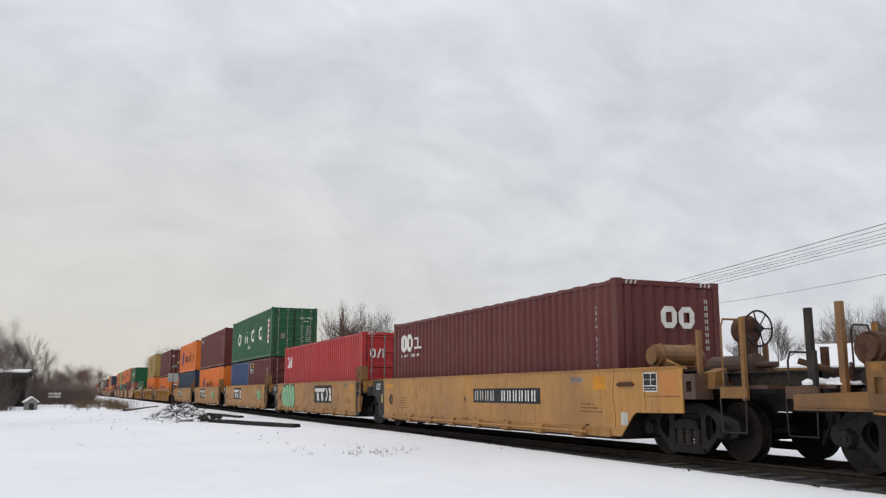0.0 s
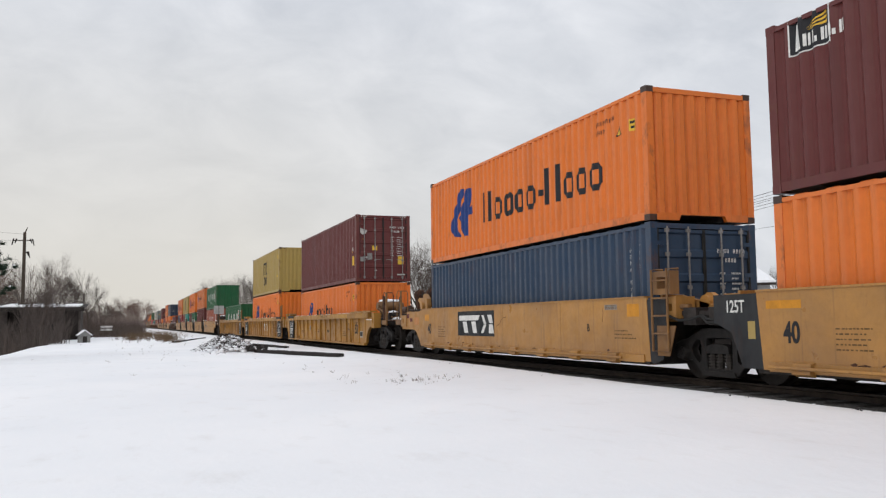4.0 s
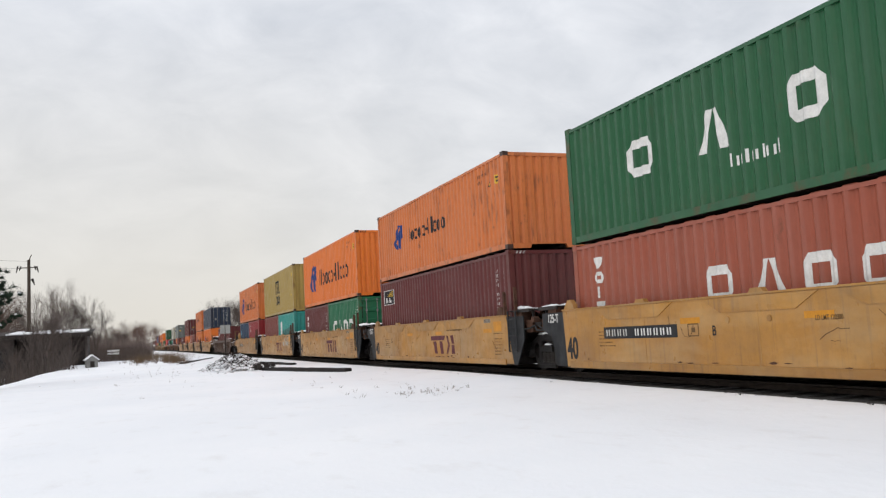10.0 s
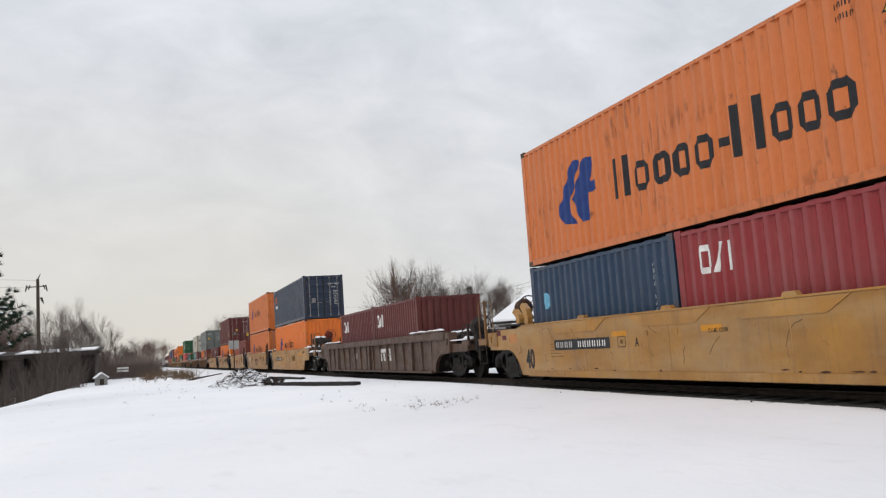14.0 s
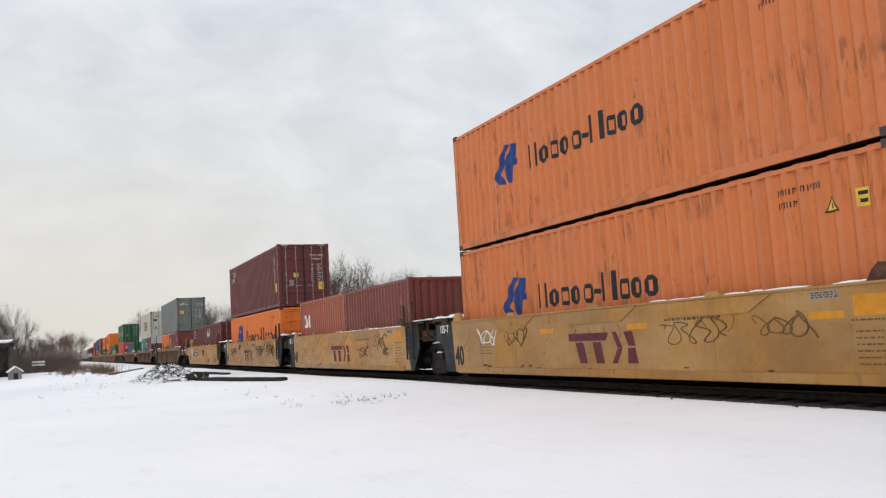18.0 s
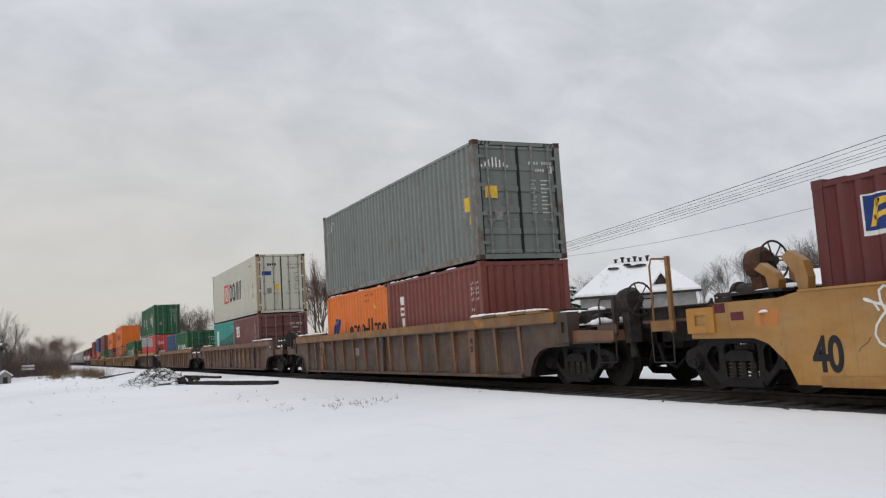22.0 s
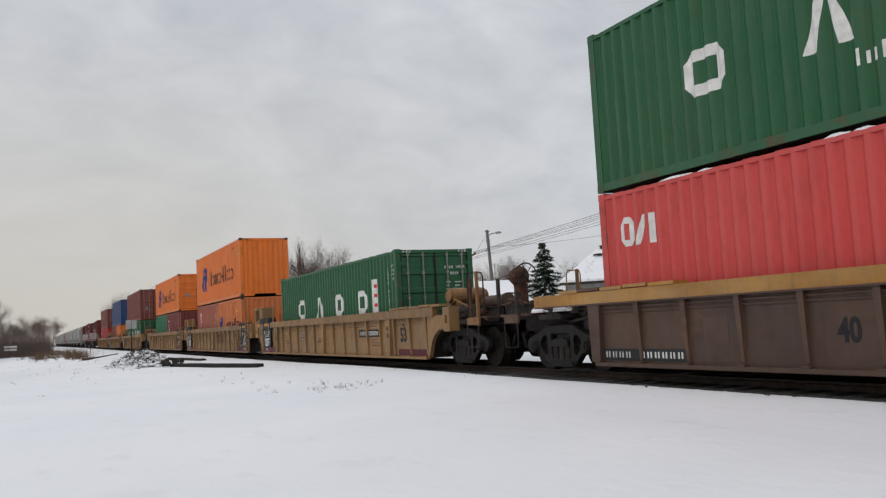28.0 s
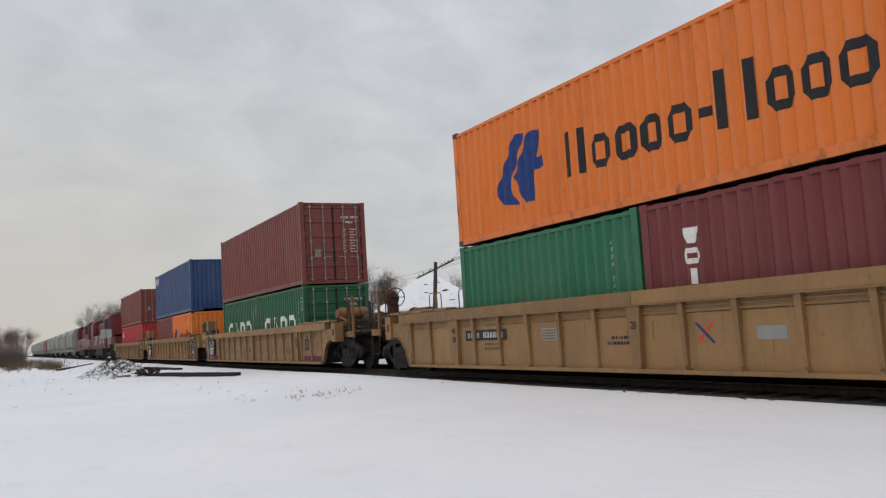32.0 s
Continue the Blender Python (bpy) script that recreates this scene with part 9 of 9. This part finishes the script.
def painted_letters(root):
    rib_marks()(root)
    for body, u, mt in (("E", 6.35, PALETAG), ("A", 7.4, PALETAG), ("P", 8.45, PALETAG), ("K", 9.45, OCHRETAG)):
        lettering(body, 0.78, -1.424, y_of(u), 0.70, mt, root, 0.95)
    for u, w, h, z, seed, mt, th in ((3.2, .6, .5, .45, 45, PALETAG, .015), (4.3, .5, .4, .5, 46, PALETAG, .015), (10.2, .7, .4, .55, 47, PALETAG, .02)):
        scribble(root, u, z, w, h, seed, 1.424, mt, th)


def short_marks(root):
    board(root, 0.1, 2.3, 0.27, 0.47, 1.43)
    lettering("40", 0.42, -1.424, y_of(5.1), 0.7, MARKK, root)
    owner_mark(root, 7.2, 0.43, 1.43, MARKW, 0.82)
    for u in (2.6, 6.1, 10.4):
        plate(root, "repaint_patch", R_(u, u + .5, 0.55, 0.95), 1.424, .003, BROWN, both=False)
    plate(root, "data_plate", R_(11.2, 11.6, 0.8, 1.0), 1.424, .003, MARKW, both=False)


ribbed_car(348.97, DKBROWN, 1, "end", "end", B1, rib_marks(), rng, True, False, BROWNY, PANELB, PANELB)
ribbed_car(372.48, BROWN, 1, "end", "end", "grimy brown ribbed well car with pale painted letters", painted_letters, rng, True, False, PANELB, BROWN, PANELB)
def heart_marks(root):
    for k in range(2):
        dashes(root, 10.5, 11.2, 0.56 + k * .09, 0.05, 1.421, FADED, k)
    bm = bmesh.new()
    for k in range(6):
        for d in (0, .075):
            prism(bm, [(y_of(1.28 + k * .135 + d + .02), .76), (y_of(1.28 + k * .135 + d), .76), (y_of(1.28 + k * .135 + d), .92), (y_of(1.28 + k * .135 + d + .02), .92)], 0, -1.4235, -1.42)
    tagged(part("number_bar", bm, PALETAG, root), kind="stuff")
    bm = bmesh.new()
    heart = [(16 * math.sin(a) ** 3, 13 * math.cos(a) - 5 * math.cos(2 * a) - 2 * math.cos(3 * a) - math.cos(4 * a)) for a in (j * 2 * math.pi / 26 for j in range(27))]
    ribbon(bm, [(y_of(2.68 + .0125 * a), .62 + .013 * b) for a, b in heart], .03, -1.42)
    for pts in ([(2.46, .88), (2.52, 1.1), (2.58, .9)], [(2.81, 1.12), (2.83, .95), (2.76, .88), (2.70, .93)], [(2.56, .3), (2.57, .46), (2.68, .43), (2.70, .34), (2.58, .29)]):
        ribbon(bm, [(y_of(a), b) for a, b in pts], .03, -1.42)
    tagged(part("sprayed_tag", bm, DULLW, root), kind="stuff")
    scribble(root, 4.4, .6, .5, .4, 71, 1.424, PALETAG, .014)


ribbed_car(396.19, BROWN, 1, "end", "end", "grimy brown ribbed well car with a sprayed white heart", heart_marks, rng, True, False, BROWNY, BROWNY, PANELB)
ribbed_car(417.67, BROWN, 40, "end", "end", "short brown ribbed well car with a yellow chord", short_marks, rng, True, False, YEL2, None)


def csav(r, L, H):
    polys = ring(5.25, 5.95, .98, 1.95, .2) + ring(6.08, 6.76, .98, 1.95, .2)
    polys += [[(u, .98), (u + .2, .98), (u + .48, 1.95), (u + .28, 1.95)] for u in (6.85, 7.2, 7.62, 8.0)]
    side_mark(r, L, polys, MARKK, True, "dark_wordmark")
    side_mark(r, L, [R_(3.62, 3.74, .97, 2.0), R_(4.88, 5.0, .97, 2.0), R_(3.743, 4.877, .97, 1.08), R_(3.743, 4.877, 1.89, 2.0), [(3.745, 1.085), (3.87, 1.085), (4.875, 1.885), (4.75, 1.885)], [(3.745, 1.885), (3.87, 1.885), (4.265, 1.56), (4.21, 1.51)], [(4.41, 1.46), (4.355, 1.41), (4.75, 1.085), (4.875, 1.085)]], MARKR, True, "red_emblem")
    side_mark(r, L, [tri(11.2, 1.35, .13)], MARKK, True, "sticker_rim")
    side_mark(r, L, [tri(11.2, 1.38, .09), R_(11.12, 11.34, .78, 1.08)], MARKY, True, "warning_sticker").location.x -= .0015
    side_mark(r, L, [R_(11.15, 11.31, .98, 1.03), R_(11.18, 11.28, .83, .93)], MARKK, True, "sticker_print").location.x -= .003
    side_mark(r, L, id_line(10.4, 2.4, 9, .05), MARKK, True, "stencil_bar")
    for k in range(4):
        end_sticker(r, L, -.68 + k * .12, -.6 + k * .12, H - .58, H - .45, MARKK, "dark_bar", .008)
    end_sticker(r, L, -.95, -.5, H - 1.05, H - .85, MARKB, "blue_plaque", .008)
    end_sticker(r, L, -.35, -.12, H - 1.75, H - 1.5, MARKY, "warning_sticker", .008)


def orange20(r, L, H):
    side_mark(r, L, [[(.5, 1.15), (.9, 1.76), (1.1, 1.74), (.72, 1.15)], [(1.0, 1.0), (.85, 1.35), (1.15, 1.74), (1.4, 1.72), (1.22, 1.0)]], MARKB, name="blue_emblem")
    polys = []
    polys += [R_(1.98, 2.09, 1.08, 1.6), R_(2.2, 2.31, 1.08, 1.6), R_(3.98, 4.2, 1.24, 1.33), R_(4.27, 4.38, 1.08, 1.62), R_(4.55, 4.66, 1.08, 1.62)]
    for a in (2.42, 2.82, 3.2, 3.58, 4.76, 5.12, 5.48):
        polys += ring(a, a + .31, 1.08, 1.45, .085)
    side_mark(r, L, polys, MARKK, name="dark_wordmark")
    side_mark(r, L, [tri(L - 1.2, 1.9, .13)], MARKY, name="warning_sticker")
    side_mark(r, L, id_line(L - 2.0, 2.3, 9) + id_line(L - 2.0, 2.13, 4), MARKK, name="stencil_bar")


def grey40(r, L, H):
    livery_ids(r, L, H)
    side_mark(r, L, [[(.42, H - .72), (.45, H - .72), (.72, H - .34), (.69, H - .34)], [(.62, H - .66), (.66, H - .66), (.68, H - .4), (.65, H - .4)], [(.78, H - .64), (.81, H - .64), (.83, H - .36), (.8, H - .36)], [(.92, H - .62), (.95, H - .62), (1.02, H - .32), (.99, H - .32)], [(1.0, H - .33), (1.04, H - .32), (1.28, H - .52), (1.24, H - .54)]], DULLW, name="chalked_tag")
    side_mark(r, L, [R_(L - .62, L - .34, 1.22, 1.56), [(L - .5, .9), (L - .34, .9), (L - .34, 1.12)]], MARKY, name="warning_sticker")
    end_sticker(r, L, -.95, -.62, H - 1.42, H - 1.12, MARKY, "warning_sticker", .008)
    end_sticker(r, L, -.87, -.70, H - 1.34, H - 1.2, MARKK, "sticker_print", .011)
    for k, h in enumerate((.06, .12, .18, .24, .24, .18, .12, .06)):
        end_sticker(r, L, -1.02 + k * .1, -.985 + k * .1, H - .66, H - .66 + h, MARKW, "white_arch_bar", .008)
    end_sticker(r, L, .84, .96, H - .78, H - .6, MARKW, "white_sticker", .008)


OR20 = "orange twenty-foot container with a blue emblem"
stack(348.97, [(STD, ORANGE, "wall", OR20, orange20), (STD, BROWNRED, "wall", "rust-red twenty-foot container with white upright blocks", ver(2.1, .9))],
      (HC, GREY, "door", "dented grey forty-foot container with rusty lower edge", grey40))
stack(372.48, [(STD, TEAL, "wall", "teal twenty-foot container with a white upright panel", yd), (STD, DULLRED, "door", "dull plum-red twenty-foot container with a faded plaque", plq(1.6, .5, MARKW, 1.0))],
      (HC, OFFWHITE, "door", "dirty white refrigerated container with a red emblem", csav, True))
stack(396.19, [(STD, BLUE, "wall", "blue twenty-foot container with white stencils", ids), (STD, GREEN, "door", "green twenty-foot container with closed doors", grn(.9))])
stack(417.67, [(HC, RED2, "door", "bright red forty-foot container with closed doors", red_door)], (HC, GREEN, "door", "green forty-foot container with white blocks", grn(1.08, (2,))))

# tan ribbed sets, three long wells each
T1 = "tan ribbed well car with stencilled dark end panels"
ribbed_car(439.38, TAN, 53, "end", "joint", "tan ribbed well car with a number board", rib_marks(number=(9.55, 11.25)), rng, False)
ribbed_car(459.05, TAN, 53, "joint", "joint", T1, rib_marks(6.9, owner_mat=MARKM), rng)
ribbed_car(478.71, TAN, 53, "joint", "end", T1, crossed_marks(rib_marks(number=(0.4, 2.1))), rng)
stack(439.38, [(HC, GREEN, "door", "green forty-foot container with closed doors", grn(1.17))])
stack(459.05, [(STD, PINKRED, "wall", "faded red twenty-foot container with white upright blocks", ver(2.15, .8)), (STD, ORANGE2, "wall", "scorched orange twenty-foot container with a blue emblem", orange20)], (HC, ORANGE, "wall", OR40, hap(1.13)))
stack(478.71, [(STD, GREEN2, "wall", "emerald twenty-foot container with plain sides", ids), (STD, CLARET, "wall", "claret twenty-foot container with white stencils", ver(2.1, .9, 3))], (STD, ORANGE, "door", "orange forty-foot container with closed doors", hap(.95)))
ribbed_car(502.34, TAN, 53, "end", "joint", T1, rib_marks(), rng)
ribbed_car(522.26, TAN, 53, "joint", "joint", T1, rib_marks(), rng)
ribbed_car(541.9, TAN, 53, "joint", "end", T1, rib_marks(), rng)
stack(502.34, [(STD, GREEN, "wall", "green twenty-foot container with white blocks", grn(.9)), (STD, GREEN, "door", "green twenty-foot container with closed doors", grn(.9))], (HC, BROWNRED, "door", "red-brown forty-foot container with stickers on its doors", ids))
stack(522.26, [(STD, BROWNRED, "wall", "rust-red twenty-foot container with plain sides", ids), (STD, ORANGE, "wall", OR20, orange20)], (HC, BLUE, "wall", "blue forty-foot container with a small white mark", cor(2.2, .4)))
stack(541.9, [(STD, RED, "wall", "red forty-foot container with a white mark", cor(1.7))], (STD, BROWNRED, "door", "red-brown forty-foot container with closed doors", ids))

# ---- the engine and the covered hoppers behind the boxes ----
def six_wheel_truck(parent, y):
    bm = bmesh.new()
    prism(bm, [(-2.3, 0.42), (2.3, 0.42), (2.2, 0.72), (-2.2, 0.72)], 0, -1.14, -1.0)
    prism(bm, [(-2.3, 0.42), (2.3, 0.42), (2.2, 0.72), (-2.2, 0.72)], 0, 1.0, 1.14)
    box(bm, -1.0, 1.0, -0.3, 0.3, 0.6, 0.95)
    t = part("truck", bm, STEEL, parent, m=pose(0, y, 0))
    for a in (-1.78, 0.0, 1.78):
        w = put("wheelset", shared("wheelset", wheelset_mesh), WHEELM, t, pose(0, a, 0.46))
        WHEELS.append((w, a))


def locomotive(s, label):
    root = new("locomotive")
    L = 22.0
    bm = bmesh.new()
    box(bm, -1.5, 1.5, -11, 11, 1.15, 1.5)
    part("frame", bm, LOCORED, root)
    bm = bmesh.new()
    prism(bm, [(-0.95, 1.5), (0.95, 1.5), (0.95, 3.75), (0.7, 4.0), (-0.7, 4.0), (-0.95, 3.75)], 1, -6.0, 6.2)
    hood = part("hood", bm, LOCORED, root)
    for k in range(8):
        bm = bmesh.new()
        box(bm, -0.965, -0.95, -5.6 + k * 1.2, -4.6 + k * 1.2, 1.7, 3.1)
        part("hood_door", bm, LOCORED, hood)
    bm = bmesh.new()
    prism(bm, [(-1.5, 2.4), (-1.15, 2.2), (1.15, 2.2), (1.5, 2.4), (1.5, 4.15), (1.2, 4.4), (-1.2, 4.4), (-1.5, 4.15)], 1, -10.9, -6.0)
    rad = part("radiator_housing", bm, LOCORED, root)
    bm = bmesh.new()
    for k in range(10):
        box(bm, -1.515, -1.5, -10.6 + k * .42, -10.35 + k * .42, 3.0, 4.0)
    part("radiator_grille", bm, STEEL, rad)
    bm = bmesh.new()
    prism(bm, [(-1.0, 1.5), (1.0, 1.5), (1.0, 2.4), (-1.0, 2.4)], 1, -10.9, -6.0)
    part("rear_hood", bm, LOCORED, root)
    bm = bmesh.new()
    prism(bm, [(-1.5, 1.5), (1.5, 1.5), (1.5, 3.9), (1.1, 4.3), (-1.1, 4.3), (-1.5, 3.9)], 1, 6.2, 8.8)
    cab = part("cab", bm, LOCORED, root)
    for y in (6.6, 7.7):
        bm = bmesh.new()
        box(bm, -1.51, -1.5, y, y + 0.8, 2.9, 3.6)
        part("window", bm, GLASSD, cab)
    bm = bmesh.new()
    prism(bm, [(8.8, 1.5), (10.6, 1.5), (10.4, 2.7), (8.8, 2.9)], 0, -0.8, 0.8)
    part("nose", bm, LOCORED, root)
    bm = bmesh.new()
    prism(bm, [(-1.45, 0.5), (-1.1, 0.25), (1.1, 0.25), (1.45, 0.5), (1.45, 1.15), (-1.45, 1.15)], 1, -3.4, 3.4)
    part("fuel_tank", bm, STEEL, root)
    bm = bmesh.new()
    for y in np.linspace(-10.8, 5.8, 12):
        rod(bm, (-1.45, y, 1.5), (-1.45, y, 2.5), 0.025, n=5)
    rod(bm, (-1.45, -10.8, 2.5), (-1.45, 5.8, 2.5), 0.025, n=5)
    part("handrail", bm, MARKW, root)
    bm = bmesh.new()
    box(bm, -1.5, 1.5, -11.35, -11.0, 0.35, 1.5)
    part("end_plate", bm, STEEL, root)
    for y in (-6.9, 6.9):
        six_wheel_truck(root, y)
    tagged(root, label, "locomotive", "engines of the train")
    MOVERS.append((root, s + L / 2, 0.0))


locomotive(561.3, "dark red diesel locomotive pushing in mid-train")
locomotive(584.7, "second dark red diesel locomotive")


def hopper(s, mat, label):
    root = new("covered_hopper")
    L = 17.4
    bm = bmesh.new()
    prof = [(-1.15, 1.25), (1.15, 1.25), (1.55, 1.7), (1.6, 3.6), (1.2, 4.25), (0.6, 4.45), (-0.6, 4.45), (-1.2, 4.25), (-1.6, 3.6), (-1.55, 1.7)]
    prism(bm, prof, 1, -7.2, 7.2)
    part("body", bm, mat, root)
    for k in range(3):
        bm = bmesh.new()
        y = -4.8 + k * 4.8
        prism(bm, [(y - 2.3, 1.72), (y + 2.3, 1.72), (y + 2.3, 3.55), (y - 2.3, 3.55)], 0, -1.68, -1.5)
        part("bay_panel", bm, mat, root)
    for k in range(4):
        bm = bmesh.new()
        y = -5.0 + k * 3.35
        prism(bm, [(y - 1.5, 1.3), (y + 1.5, 1.3), (y + 0.35, 0.35), (y - 0.35, 0.35)], 0, -1.0, 1.0)
        part("hopper_chute", bm, mat, root)
    bm = bmesh.new()
    for k in range(11):
        y = -7.0 + k * 1.4
        box(bm, -1.64, -1.56, y - 0.05, y + 0.05, 1.65, 3.65)
    tagged(part("rib", bm, mat, root), kind="stuff")
    bm = bmesh.new()
    box(bm, -1.62, 1.62, -8.5, 8.5, 1.0, 1.25)
    part("sill", bm, mat, root)
    bm = bmesh.new()
    for sg in (-1, 1):
        box(bm, -1.2, 1.2, *sorted((sg * 7.2, sg * 7.25)), 1.25, 4.2)
        for x in (-1.5, 1.45):
            box(bm, x, x + .06, *sorted((sg * 8.35, sg * 8.45)), 1.25, 4.3)
    box(bm, -0.45, 0.45, -7.2, 7.2, 4.46, 4.55)
    part("ladder_and_walkway", bm, mat, root)
    for y in (-6.7, 6.7):
        truck(root, y)
    tagged(root, label, "railcar", "hopper cars of the train")
    MOVERS.append((root, s + L / 2, 0.0))


for k in range(13):
    hopper(608.7 + k * 17.9, HOPGREY if k != 5 else BROWNRED, "grey covered hopper car with ribbed sides" if k != 5 else "rusty covered hopper car")

# ---- how the train runs ----
def run(t):
    """Metres that the train has gone at t seconds: it slows a little on the way."""
    k = t / 16 - 1
    return 14.8196 * t - 6.4701 * (k ** 2 - 1) - 0.0734 * (k ** 3 - k) + 1.0386 * (k ** 4 - k ** 2) - 0.4157 * (k ** 5 - k ** 3)


def motions():
    steps = [i * 2.0 for i in range(17)]
    for ob, s, z in MOVERS:
        walk(ob, [(t, pose(TRACK_X, s - run(t), z)) for t in steps])
    # every wheelset turns with the same roll, so those at one place in a truck share their keys
    first = {}
    for ob, a in WHEELS:
        if a not in first:
            walk(ob, [(i / 30, Matrix.Translation((0, a, 0.46)) @ Matrix.Rotation(run(i / 30) / 0.46, 4, "X")) for i in range(961)])
            first[a] = ob
        else:
            ob.rotation_mode = "QUATERNION"
            ob.animation_data_create()
            ob.animation_data.action = first[a].animation_data.action
            ob.animation_data.action_slot = first[a].animation_data.action_slot


motions()
